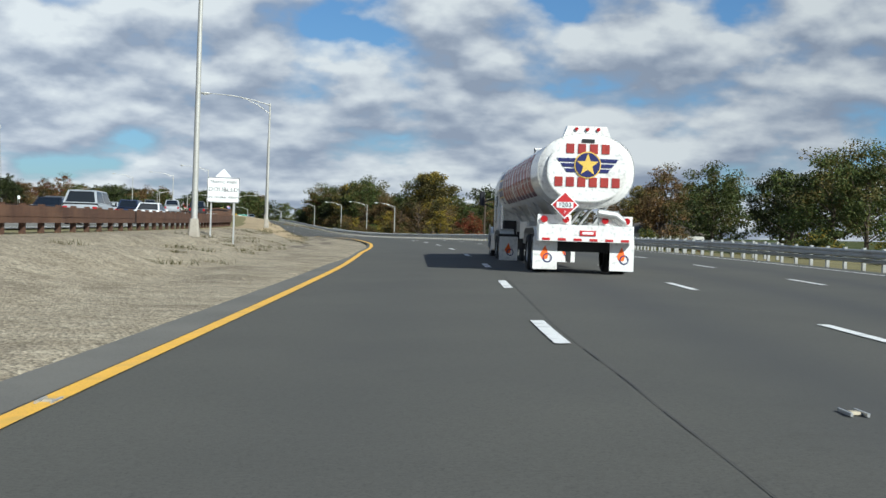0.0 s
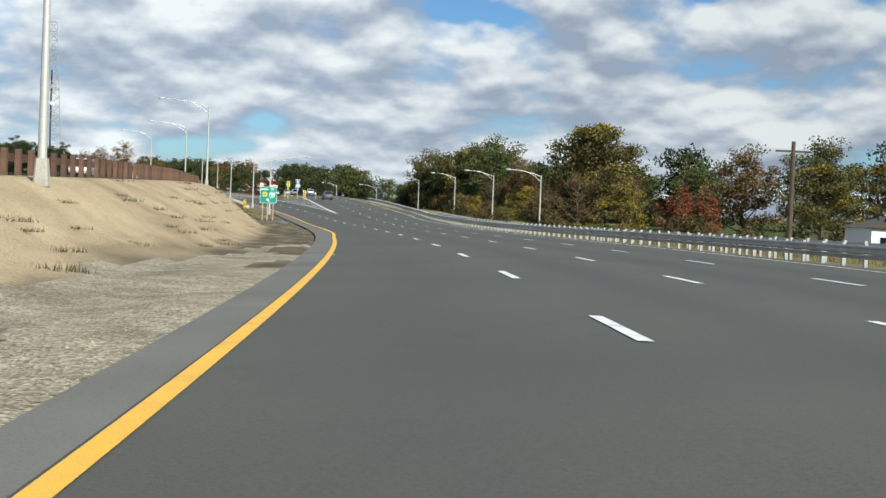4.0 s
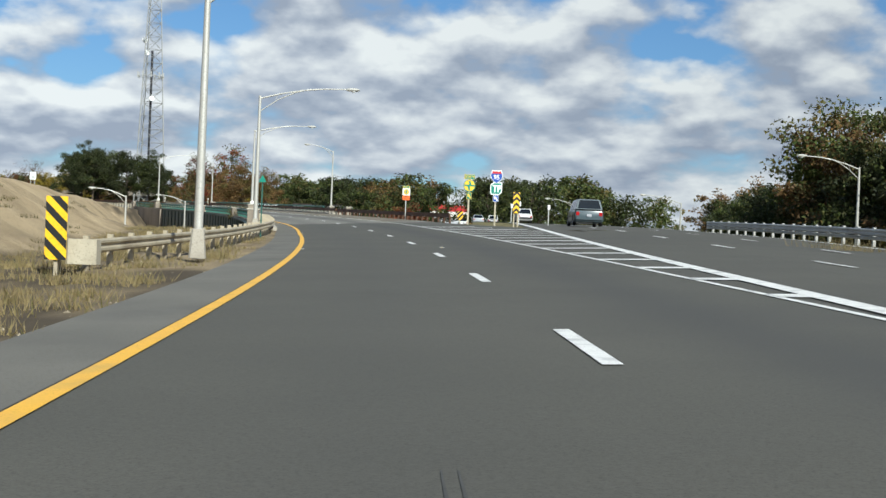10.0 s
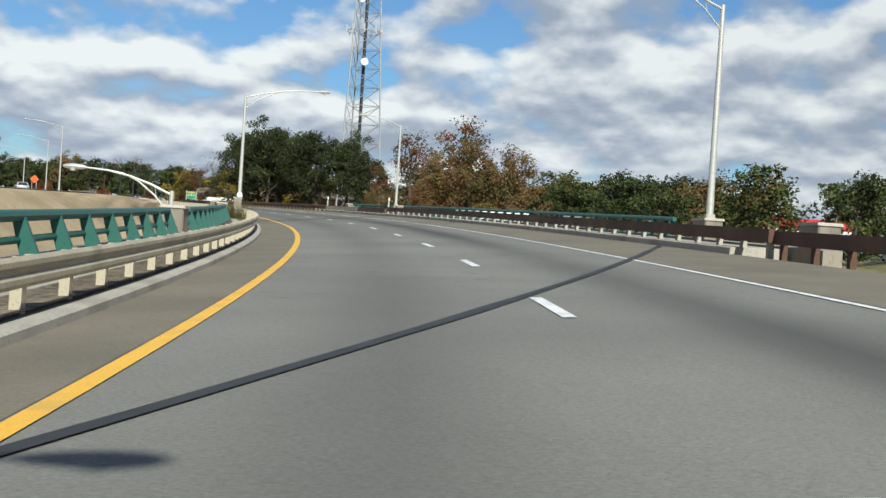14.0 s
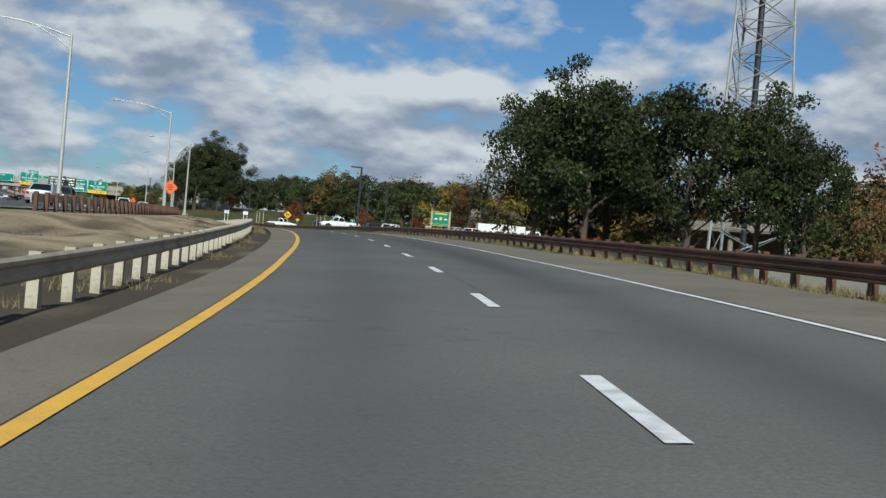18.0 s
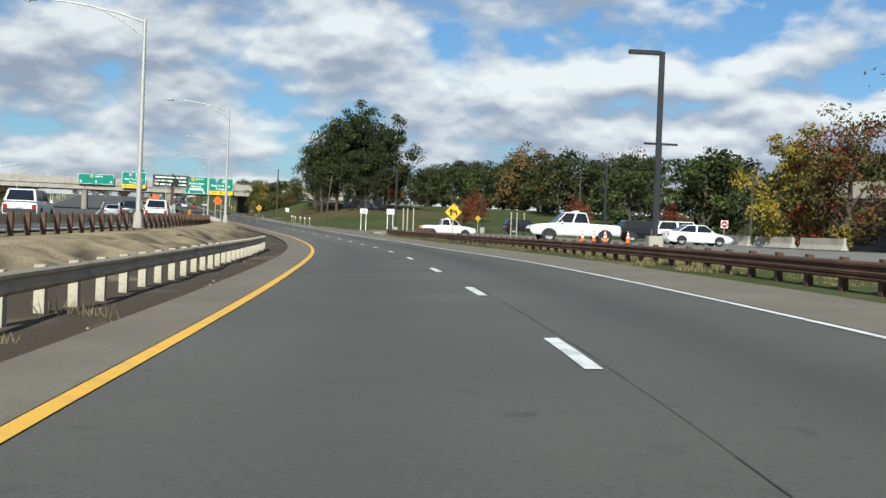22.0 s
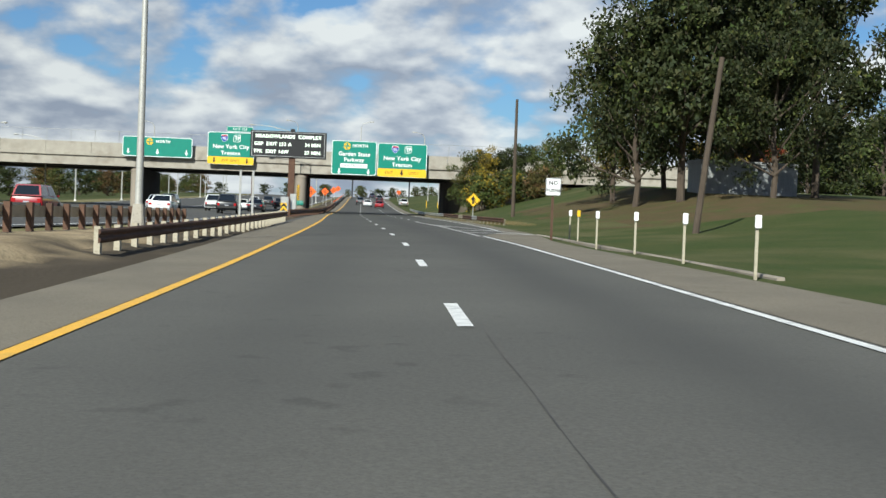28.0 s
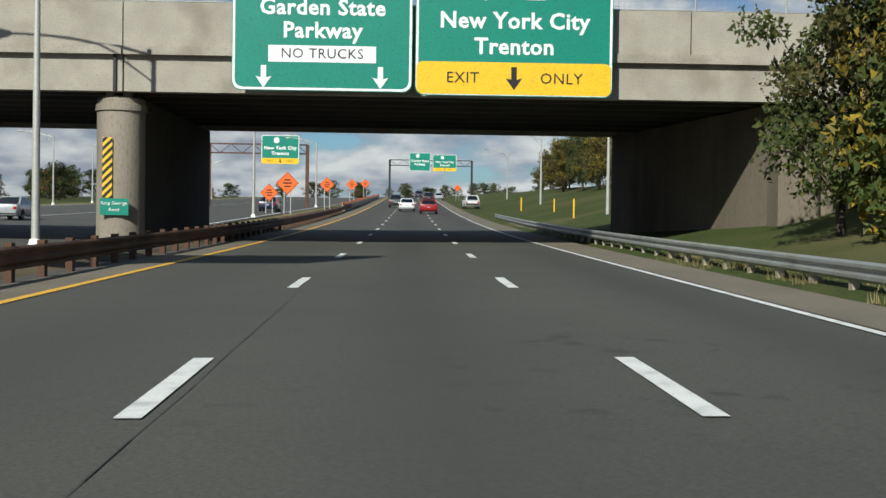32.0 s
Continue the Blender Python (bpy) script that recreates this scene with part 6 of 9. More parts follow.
flat(g, "red_disc", disc(24, 0.34), SIGN_RED, -0.022, 0, 2.3)
flat(g, "bar", [(-0.22, -0.06), (0.22, -0.06), (0.22, 0.06), (-0.22, 0.06)], SIGN_WHITE, -0.032, 0, 2.3)
posts(g, (0.0,), 2.4, ALU)
g = sign("guide_sign", "small green exit plate by the car park", 742.0, 27.2, 0.4)
panel(g, 0.75, 0.75, SIGN_GREEN, 0, 2.0, SIGN_WHITE, 0.04, edge=0.03)
letters(g, "EXIT", 0, 2.0, 0.2, SIGN_WHITE)
posts(g, (0.0,), 2.1, ALU)

# ---- overpass ----
OS = 948.0
over = thing("overpass", "weathered concrete road overpass with a fenced parapet", "bridge", kind="structure")
OV = at_road(OS, 0.0)
OZ = OV.translation.z
over.matrix_basis = OV
WIDE = 16.5


def ov_box(name, x0, x1, y0, y1, z0, z1, material, label="", bevel=0.0):
    q = Buf()
    q.box(((x0 + x1) / 2, (y0 + y1) / 2, (z0 + z1) / 2), (x1 - x0, y1 - y0, z1 - z0), bevel=bevel)
    return part(name, q, material, over, label)


Z0 = 5.02
joints = [-78, -54, -31, -9.6, 15.5, 42]
for x0, x1 in zip(joints, joints[1:]):
    ov_box("fascia_girder", x0 + 0.03, x1 - 0.03, 0, 0.45, Z0, Z0 + 1.2, CONCRETE)
    ov_box("fascia_girder", x0 + 0.03, x1 - 0.03, WIDE - 0.45, WIDE, Z0, Z0 + 1.2, CONCRETE)
    ov_box("deck_edge", x0 + 0.03, x1 - 0.03, -0.22, 0.5, Z0 + 1.2, Z0 + 1.5, CONCRETE)
    n = max(1, round((x1 - x0) / 6.1))
    for k in range(n):
        a, c = x0 + (x1 - x0) * k / n, x0 + (x1 - x0) * (k + 1) / n
        ov_box("parapet_panel", a + 0.02, c - 0.02, -0.10, 0.22, Z0 + 1.5, Z0 + 2.95, CONCRETE)
        ov_box("parapet_panel", a + 0.02, c - 0.02, WIDE - 0.22, WIDE + 0.1, Z0 + 1.5, Z0 + 2.95, CONCRETE)
# girders and slab in near-black, so their colour carries the underside's shade
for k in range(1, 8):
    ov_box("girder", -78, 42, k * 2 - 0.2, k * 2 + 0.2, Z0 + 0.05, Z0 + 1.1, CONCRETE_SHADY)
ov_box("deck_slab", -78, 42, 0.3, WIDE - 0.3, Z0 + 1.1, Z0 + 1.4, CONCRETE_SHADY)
# piers
for px in (-9.87, -31.0, -54.0):
    base = -0.6
    q = Buf()
    rings_ = [(0.80, base), (0.80, Z0 - 0.62), (0.86, Z0 - 0.60), (0.86, Z0 - 0.38), (0.80, Z0 - 0.36), (0.80, Z0 - 0.2), (0.6, Z0 - 0.12)]
    q.loft([[Vector((px + r * math.cos(2 * math.pi * k / 20), 0.95 + r * math.sin(2 * math.pi * k / 20), z)) for k in range(20)] for r, z in rings_])
    part("pier_column", q, CONCRETE_OLD, over, smooth=True)
    # wall colour lowered for the shade below the deck
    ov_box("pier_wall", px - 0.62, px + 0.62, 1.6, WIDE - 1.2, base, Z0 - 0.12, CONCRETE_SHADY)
    for dx in (-0.28, 0.28):
        ov_box("bearing", px + dx - 0.13, px + dx + 0.13, 0.5, 0.9, Z0 - 0.2, Z0 + 0.02, CONCRETE)
    ov_box("drain_pipe", px - 0.05, px + 0.05, -0.08, 0.02, Z0, Z0 + 1.3, UNDERSIDE)
# right abutment and wing wall, stained brown with their shadow in the colour
ov_box("abutment_pier", 12.2, 13.6, -0.35, 1.3, -0.8, Z0 - 0.35, CONCRETE_BROWN, bevel=0.12)
q = Buf()
q.prism([(9.3, WIDE - 0.3), (12.3, 0.5), (13.2, 0.5), (10.6, WIDE - 0.3)], Z0 + 0.8, Matrix(((1, 0, 0, 0), (0, 0, 1, 0), (0, 1, 0, -0.8), (0, 0, 0, 1))))
part("abutment_wall", q, CONCRETE_BROWN, over)
q = Buf()
q.add([(13.5, 0.2, -0.8), (21, -1.8, -0.8), (21, -1.8, Z0 - 0.2), (13.5, 0.2, Z0 - 0.6), (13.6, 0.7, -0.8), (21.1, -1.3, -0.8), (21.1, -1.3, Z0 - 0.2), (13.6, 0.7, Z0 - 0.6)], [(0, 1, 2, 3), (4, 7, 6, 5), (3, 2, 6, 7), (1, 5, 6, 2)])
part("wing_wall", q, CONCRETE_BROWN, over)
# fence on the parapet
fence = thing("parapet_fence", "wire mesh fence on the overpass parapet", "fence", OV)
for x in np.arange(-76, 41, 3.05):
    q = Buf()
    q.tube([(x, 0.06, Z0 + 2.9), (x, 0.06, Z0 + 4.5)], 0.03, 6)
    part("fence_post", q, GALV, fence)
for z in (Z0 + 4.48, Z0 + 3.0):
    q = Buf()
    q.tube([(-77, 0.06, z), (41, 0.06, z)], 0.022, 6)
    part("fence_rail", q, GALV, fence)
q = Buf()
for k in range(0, 590):
    x = -77 + k * 0.2
    q.add([(x, 0.06, Z0 + 3.0), (x + 0.006, 0.06, Z0 + 3.0), (x + 0.006, 0.06, Z0 + 4.48), (x, 0.06, Z0 + 4.48)], [(0, 1, 2, 3)])
for k in range(8):
    z = Z0 + 3.1 + k * 0.18
    q.add([(-77, 0.062, z), (41, 0.062, z), (41, 0.062, z + 0.006), (-77, 0.062, z + 0.006)], [(0, 1, 2, 3)])
part("mesh", q, GALV, fence, kind="stuff")


def deck_lamp(x, y, z, height, side):
    g = thing("bridge_lamp", "slim grey lamp post standing on the overpass", "street lamp", OV @ Matrix.Translation((x, y, z)), group="lamps on the overpass")
    q = Buf()
    q.tube([(0, 0, 0), (0, 0, height), (side * 0.25, 0, height + 0.5), (side * 1.1, 0, height + 0.75)], [0.09, 0.06, 0.045, 0.04], 8)
    part("pole", q, LAMP_GREY, g, smooth=True)
    q = Buf()
    q.box((side * 1.35, 0, height + 0.75), (0.6, 0.25, 0.13), bevel=0.05)
    part("lamp_head", q, LAMP_GREY, g)


for x, y, hgt, sd in ((-29.0, 1.0, 3.9, -1), (-2.2, 1.0, 5.0, 1), (6.2, 1.0, 3.9, -1), (-60, 1.0, 4.0, -1), (-11.0, 11.0, 5.6, -1)):
    deck_lamp(x, y, Z0 + 1.4, hgt, sd)

# guide signs on the overpass
SG = lambda name, label, x, y: thing(name, label, "highway sign", OV @ Matrix.Translation((x, y, 0)), group="signs on the overpass")


def big_sign(label, x0, x1, z0, z1, y=-0.75):
    g = SG("overhead_sign", label, (x0 + x1) / 2, y)
    panel(g, x1 - x0, z1 - z0, SIGN_GREEN, 0, (z0 + z1) / 2, SIGN_WHITE, 0.28, edge=0.09)
    for x in (-(x1 - x0) * 0.3, (x1 - x0) * 0.3):
        q = Buf()
        q.box((x, 0.35, (z0 + z1) / 2), (0.12, 0.6, z1 - z0 - 0.4))
        part("bracket", q, SIGN_BACK, g)
    return g, x1 - x0


def exit_only(g, w, z0, hgt, arrows):
    q = Buf()
    q.prism([(a, c + z0 + hgt / 2) for a, c in rounded(w - 0.08, hgt, 0.2)], 0.006, pose(0, -0.032, 0))
    part("exit_strip", q, SIGN_YELLOW, g)
    if len(arrows) == 1:
        letters(g, "EXIT", -w * 0.26, z0 + hgt / 2, hgt * 0.48, SIGN_BLACK, -0.04)
        letters(g, "ONLY", w * 0.24, z0 + hgt / 2, hgt * 0.48, SIGN_BLACK, -0.04)
    else:
        letters(g, "EXIT ONLY", 0, z0 + hgt / 2, hgt * 0.46, SIGN_BLACK, -0.04)
    for x in arrows:
        arrow(g, x, z0 + hgt / 2, hgt * 0.72, 180, SIGN_BLACK, -0.033)


g, w = big_sign("large green parkway sign on the overpass with two arrows", -5.92, -0.06, 5.05, 9.5)
emblem(g, -0.95, 8.78, 1.05)
letters(g, "NORTH", 0.75, 8.85, 0.55, SIGN_WHITE, bold=0.012)
letters(g, "Garden State", 0, 7.75, 0.72, SIGN_WHITE, bold=0.018)
letters(g, "Parkway", 0, 7.0, 0.72, SIGN_WHITE, bold=0.018)
flat(g, "white_strip", [(-1.75, -0.27), (1.75, -0.27), (1.75, 0.27), (-1.75, 0.27)], SIGN_WHITE, -0.022, 0, 6.25)
letters(g, "NO TRUCKS", 0, 6.25, 0.46, SIGN_BLACK, -0.034)
for x in (-1.9, 1.9):
    arrow(g, x, 5.5, 0.72, 180, SIGN_WHITE)
g, w = big_sign("large green city sign with a yellow exit only strip", 0.04, 6.5, 4.98, 9.4)
interstate(g, -0.95, 8.6, 0.95)
turnpike(g, 0.75, 8.6, 0.95)
letters(g, "New York City", 0, 7.42, 0.74, SIGN_WHITE, bold=0.018)
letters(g, "Trenton", 0, 6.58, 0.74, SIGN_WHITE, bold=0.018)
exit_only(g, w, 5.03, 1.05, (0.0,))
g, w = big_sign("wide green parkway sign with three arrows", -32.7, -23.8, 6.35, 8.95)
emblem(g, -1.0, 8.3, 0.95)
letters(g, "NORTH", 0.7, 8.35, 0.5, SIGN_WHITE, bold=0.012)
for x in (-3.7, 0, 3.7):
    arrow(g, x, 7.0, 0.7, 180, SIGN_WHITE)
g, w = big_sign("green city sign with an exit number tab and yellow strip", -21.9, -15.9, 5.75, 9.95)
interstate(g, -0.85, 9.15, 0.95)
turnpike(g, 0.75, 9.15, 0.95)
letters(g, "New York City", 0, 8.05, 0.70, SIGN_WHITE, bold=0.018)
letters(g, "Trenton", 0, 7.22, 0.70, SIGN_WHITE, bold=0.018)
exit_only(g, w, 5.8, 0.95, (-2.1, 2.1))
panel(g, 3.4, 0.72, SIGN_GREEN, 1.1, 10.36, SIGN_WHITE, 0.1, "exit_tab", edge=0.06)
letters(g, "EXIT 129", 1.1, 10.36, 0.46, SIGN_WHITE)

# message board on its post
g = thing("message_board", "black electronic message board with pale letters on a rusty post", "message sign", at_road(928, -10.35))
q = Buf()
q.box((0, 0.35, 7.85), (8.6, 0.9, 3.0), bevel=0.05)
part("cabinet", q, SIGN_BLACK, g)
for dz, sz in ((1.36, 0.16), (-1.36, 0.16)):
    q = Buf()
    q.box((0, -0.13, 7.85 + dz), (8.3, 0.06, 0.05))
    part("frame_bar", q, ALU, g)
for dx in (-4.1, 4.1):
    q = Buf()
    q.box((dx, -0.13, 7.85), (0.05, 0.06, 2.7))
    part("frame_bar", q, ALU, g)
letters(g, "MEADOWLANDS  COMPLEX", 0, 8.72, 0.56, LED, -0.13, 0.01)
letters(g, "GSP  EXIT 153 A", -1.75, 7.85, 0.56, LED, -0.13, 0.01)
letters(g, "34 MIN", 2.75, 7.85, 0.56, LED, -0.13, 0.01)
letters(g, "TPK  EXIT 16W", -1.95, 6.98, 0.56, LED, -0.13, 0.01)
letters(g, "27 MIN", 2.75, 6.98, 0.56, LED, -0.13, 0.01)
q = Buf()
q.box((0.45, 0.4, 2.9), (0.72, 0.72, 7.4))
part("post", q, RUST, g)
q = Buf()
q.box((0.45, 0.4, 9.5), (0.5, 0.5, 0.35))
part("post_cap", q, SIGN_BLACK, g)
for s, u, w, hgt in ((925.8, -10.4, 0.9, 1.55), (926.6, -9.5, 0.72, 1.9)):
    g = thing("control_cabinet", "pale grey roadside control cabinet on a concrete pad", "cabinet", at_road(s, u), group="control cabinets")
    q = Buf()
    q.box((0, 0, hgt / 2 + 0.35), (w, 0.6, hgt), bevel=0.03)
    part("body", q, ALU, g)
    q = Buf()
    q.box((0, -0.31, hgt / 2 + 0.35), (w * 0.85, 0.03, hgt * 0.86))
    part("door", q, ALU, g)
    q = Buf()
    q.box((0, 0, 0.0), (w + 0.3, 0.9, 0.75))
    part("pad", q, CONCRETE, g)
# marks on the pier
g = thing("pier_marker", "black and yellow striped marker on the bridge pier", "marker", OV @ Matrix.Translation((-10.12, 0.10, 0)))
hazard_board(g, 0.32, 2.0, 0, 2.5, y=0.02)
g = thing("street_name_sign", "small green street name plate on the pier", "road sign", OV @ Matrix.Translation((-9.87, 0.06, 0)))
panel(g, 0.95, 0.55, SIGN_GREEN, 0, 1.2, None, 0.02)
letters(g, "King George", 0, 1.32, 0.16, SIGN_WHITE)
letters(g, "Road", 0, 1.1, 0.16, SIGN_WHITE)

# ---- beyond the overpass ----
def gantry(s, u0, u1, z, material, label):
    g = thing("sign_gantry", label, "sign gantry", at_road(s, 0.0))
    for x in (u0, u1):
        q = Buf()
        q.box((x, 0, z / 2 - 0.5), (0.45, 0.45, z + 1))
        part("column", q, material, g)
    for zz in (z - 1.2, z):
        q = Buf()
        q.box(((u0 + u1) / 2, 0, zz), (u1 - u0, 0.18, 0.18))
        part("chord", q, material, g)
    n = int((u1 - u0) / 1.4)
    for k in range(n):
        a, c = u0 + (u1 - u0) * k / n, u0 + (u1 - u0) * (k + 1) / n
        q = Buf()
        q.tube([(a, 0, z - 1.2), (c, 0, z)] if k % 2 else [(a, 0, z), (c, 0, z - 1.2)], 0.045, 5)
        part("brace", q, material, g)
    return g


def far_sign(s, u, zc, w, h, strip, label):
    g = sign("overhead_sign", label, s, u, 0, category="highway sign")
    panel(g, w, h, SIGN_GREEN, 0, zc, SIGN_WHITE, 0.2, edge=0.1)
    letters(g, "New York City" if strip else "Garden State", 0, zc + 0.05 * h, h * 0.17, SIGN_WHITE, bold=0.02)
    letters(g, "Trenton" if strip else "Parkway", 0, zc - 0.14 * h, h * 0.17, SIGN_WHITE, bold=0.02)
    flat(g, "shield", disc(16, h * 0.1), SIGN_WHITE, -0.022, -0.5, zc + h * 0.32)
    if strip:
        exit_only(g, w, zc - h / 2, h * 0.2, (0.0,))


gantry(1175, -5, 13, 8.6, BLACK, "dark steel sign gantry over the road beyond")
far_sign(1174, 1.6, 8.2, 4.6, 4.0, False, "green parkway sign on the far gantry")
far_sign(1174, 7.0, 8.0, 5.2, 3.6, True, "green city sign with a yellow strip on the far gantry")
gantry(1070, -27, -14, 8.2, RUST, "rusty sign gantry beside the works")
far_sign(1069, -17.5, 7.6, 5.0, 3.8, True, "green city sign with a yellow strip above the works")
for s, u, sd, zc in ((1020, -11.5, 1.5, 2.9), (1022, -13.4, 1.2, 2.0), (1045, -9.6, 1.2, 2.9), (1085, -8.8, 1.2, 3.0), (1130, -8.6, 1.2, 3.2), (1150, 9, 1.0, 2.5)):
    diamond("work_sign", "orange diamond work sign on temporary posts", s, u, 0.1, sd, SIGN_ORANGE, zc, "text", post_xs=(-0.3, 0.3))
for k in range(26):
    s = 1042 + k * 6.1
    g = thing("construction_barrier", "pale concrete barrier topped with an orange strip", "barrier", at_road(s, -7.6 - 0.002 * (s - 1000)), group="work-zone barriers")
    q = Buf()
    q.prism([(-0.3, 0), (0.3, 0), (0.28, 0.15), (0.12, 0.35), (0.08, 0.82), (-0.08, 0.82), (-0.12, 0.35), (-0.28, 0.15)], 6.0)
    part("block", q, CONCRETE, g)
    q = Buf()
    q.box((0, 3.0, 0.95), (0.06, 5.6, 0.22))
    part("strip", q, SIGN_ORANGE, g)
for s, u in ((990, 11.0), (1010, 12.0), (1030, 11.0)):
    g = sign("marker_post", "yellow marker post on the grass", s, u, 0.2, category="marker post", group="marker posts")
    posts(g, (0.0,), 1.6, SIGN_YELLOW, 0.05)
street_lamp(943, -10.9, 0.1, 10.2, -1, label="tall grey street lamp standing before the overpass")
for s, u, side in ((985, 12.5, -1), (1040, 14, -1), (1100, 15, -1), (1000, -12, -1), (1060, -12, -1)):
    street_lamp(s, u, 0.2, 8.0, side, arm=3.2)
for k in range(14):
    s = 850 + k * 26
    street_lamp(s, -44 - 2 * (k % 2), z_crest(s) - surf(s, -44) + 0.0, 8.4, 1 if k % 2 else -1, arm=3.6, label="grey street lamp along the main carriageway")

# ---- lattice tower ----
tx, ty = plan(641, 50.6)
tz = ground_z(641, 50.6)
tower = thing("radio_tower", "tall grey lattice radio tower with antennas", "tower", pose(tx, ty, tz, 0, 0, 21))
TH = 66.0


def leg(k, z):
    r = 5.5 - 3.6 * z / TH
    a = 2 * math.pi * k / 3
    return Vector((r * math.cos(a), r * math.sin(a), z))


LEVELS = 17
for k in range(3):
    q = Buf()
    q.tube([leg(k, 0), leg(k, TH / 2), leg(k, TH)], [0.19, 0.16, 0.12], 6)
    part("leg", q, GALV, tower)
    for i in range(LEVELS):
        z0, z1 = TH * i / LEVELS, TH * (i + 1) / LEVELS
        a, c, d, e = leg(k, z0), leg((k + 1) % 3, z1), leg((k + 1) % 3, z0), leg(k, z1)
        for name, ends, r in (("diagonal_brace", (a, c), 0.07), ("diagonal_brace", (d, e), 0.07), ("level_brace", (e, c), 0.06)):
            q = Buf()
            q.tube(list(ends), r, 4, cap=False)
            part(name, q, GALV, tower)
q = Buf()
q.tube([(0.6, -1.6, 0), (0.4, -1.2, 46)], 0.34, 8)
part("cable_run", q, BLACK, tower)
RING = 39.0
for k in range(9):
    a = 2 * math.pi * k / 9
    q = Buf()
    q.box((3.7 * math.cos(a), 3.7 * math.sin(a), RING), (0.3, 0.2, 1.8))
    part("antenna", q, ALU, tower)
q = Buf()
q.tube([(3.6 * math.cos(2 * math.pi * k / 12), 3.6 * math.sin(2 * math.pi * k / 12), RING - 0.3) for k in range(13)], 0.08, 5)
part("antenna_ring", q, ALU, tower)
for zc, a in ((46, 2.2), (49.5, 2.6), (32, 5.0)):
    q = Buf()
    r = 5.5 - 3.6 * zc / TH
    q.tube([((r - 0.5) * math.cos(a), (r - 0.5) * math.sin(a), zc), ((r + 0.2) * math.cos(a), (r + 0.2) * math.sin(a), zc)], [0.8, 0.75], 14)
    part("dish", q, SIGN_WHITE, tower)

# ---- poles ----
def utility_pole(s, u, height, label="weathered brown timber utility pole", lean=0.0, arms=0):
    g = thing("utility_pole", label, "utility pole", at_road(s, u, ground_z(s, u) - surf(s, u)), group="utility poles")
    q = Buf()
    q.tube([(0, 0, -0.5), (lean * 0.5, 0, height / 2), (lean, 0, height)], [0.17, 0.15, 0.12], 9)
    part("pole", q, BARK, g, smooth=True)
    for k in range(arms):
        q = Buf()
        q.box((lean, 0, height - 0.6 - k), (2.2, 0.12, 0.12))
        part("crossarm", q, BARK, g)


utility_pole(895.4, 11.6, 10.4)
utility_pole(846, 14.5, 8.5, "leaning grey timber pole before the trees", 1.0)
for s, u, hh in ((760, 55, 9), (800, 60, 9), (840, 62, 10), (720, 70, 10), (185, 26, 7), (380, 46, 9)):
    utility_pole(s, u, hh, arms=1)


def lot_lamp(s, u, height, two=False):
    g = thing("parking_lamp", "black square parking-lot lamp on a concrete base", "street lamp", at_road(s, u, ground_z(s, u) - surf(s, u)), group="parking-lot lamps")
    q = Buf()
    q.box((0, 0, height / 2), (0.2, 0.2, height))
    part("pole", q, BLACK, g)
    q = Buf()
    q.box((0, 0, 0.3), (0.62, 0.62, 1.2), bevel=0.05)
    part("base", q, CONCRETE, g)
    for sd in ((-1, 1) if two else (-1,)):
        q = Buf()
        q.box((sd * 0.75, 0, height - 0.06), (1.3, 0.32, 0.16), bevel=0.03)
        part("lamp_head", q, BLACK, g)


lot_lamp(773, 13.25, 8.2)
lot_lamp(716.5, 26.3, 8.6, True)
lot_lamp(670.5, 11.8, 8.5)
lot_lamp(742, 30, 8.4, True)
lot_lamp(805, 33, 7.5)

# ---- car park and buildings ----
b = Buf()
rings_ = []
for k in range(26):
    s = 560 + 8.0 * k - (4 if k == 25 else 0)
    a = float(np.interp(s, (560, 640, 756), (16, 11.8, 11.2)))
    lift = 0.30 if s < 740 else 0.12
    rings_.append([R(s, a, lift), R(s, 22, lift), R(s, 34, lift), R(s, 46, lift), R(s, 46, -1.2), R(s, a, -1.2)])
b.loft(rings_)
structure("car_park", b, ASPHALT_OLD, "worn grey asphalt car park behind the rail")
b = Buf()
ribbon(b, 756.5, 775.5, lambda s: u_right(s) - 0.1, lambda s: np.interp(s, (756.5, 759, 775.5), (14, 34, 34)), 0.014, 2.5, 6)
ribbon(b, 775.5, 800, lambda s: u_right(s) - 0.1, lambda s: np.interp(s, (775.5, 781, 800), (8.9, 8.0, 7.75)), 0.014, 3.0, 1)
structure("driveway", b, SHOULDER, "paved driveway joining the ramp")
b = Buf()
b.tube([R(s, u, 0.06) for s, u in ((757.6, 13.5), (757.9, 11.0), (758.0, 9.2), (757.3, 8.3), (755.5, 7.95), (748, 7.9))], 0.12, 8)
structure("island_kerb", b, CONCRETE, "rounded concrete kerb of the grass island")
b = Buf()
ribbon(b, 744, 757.6, lambda s: u_right(s) + 0.28, 13.5, 0.04, 2.0, 6)
ribbon(b, 744, 757.6, lambda s: u_right(s) - 0.05, lambda s: u_right(s) + 0.3, 0.018, 2.0, 1)
structure("grass_island", b, DRYGRASS, "grass island between the ramp and the driveway")


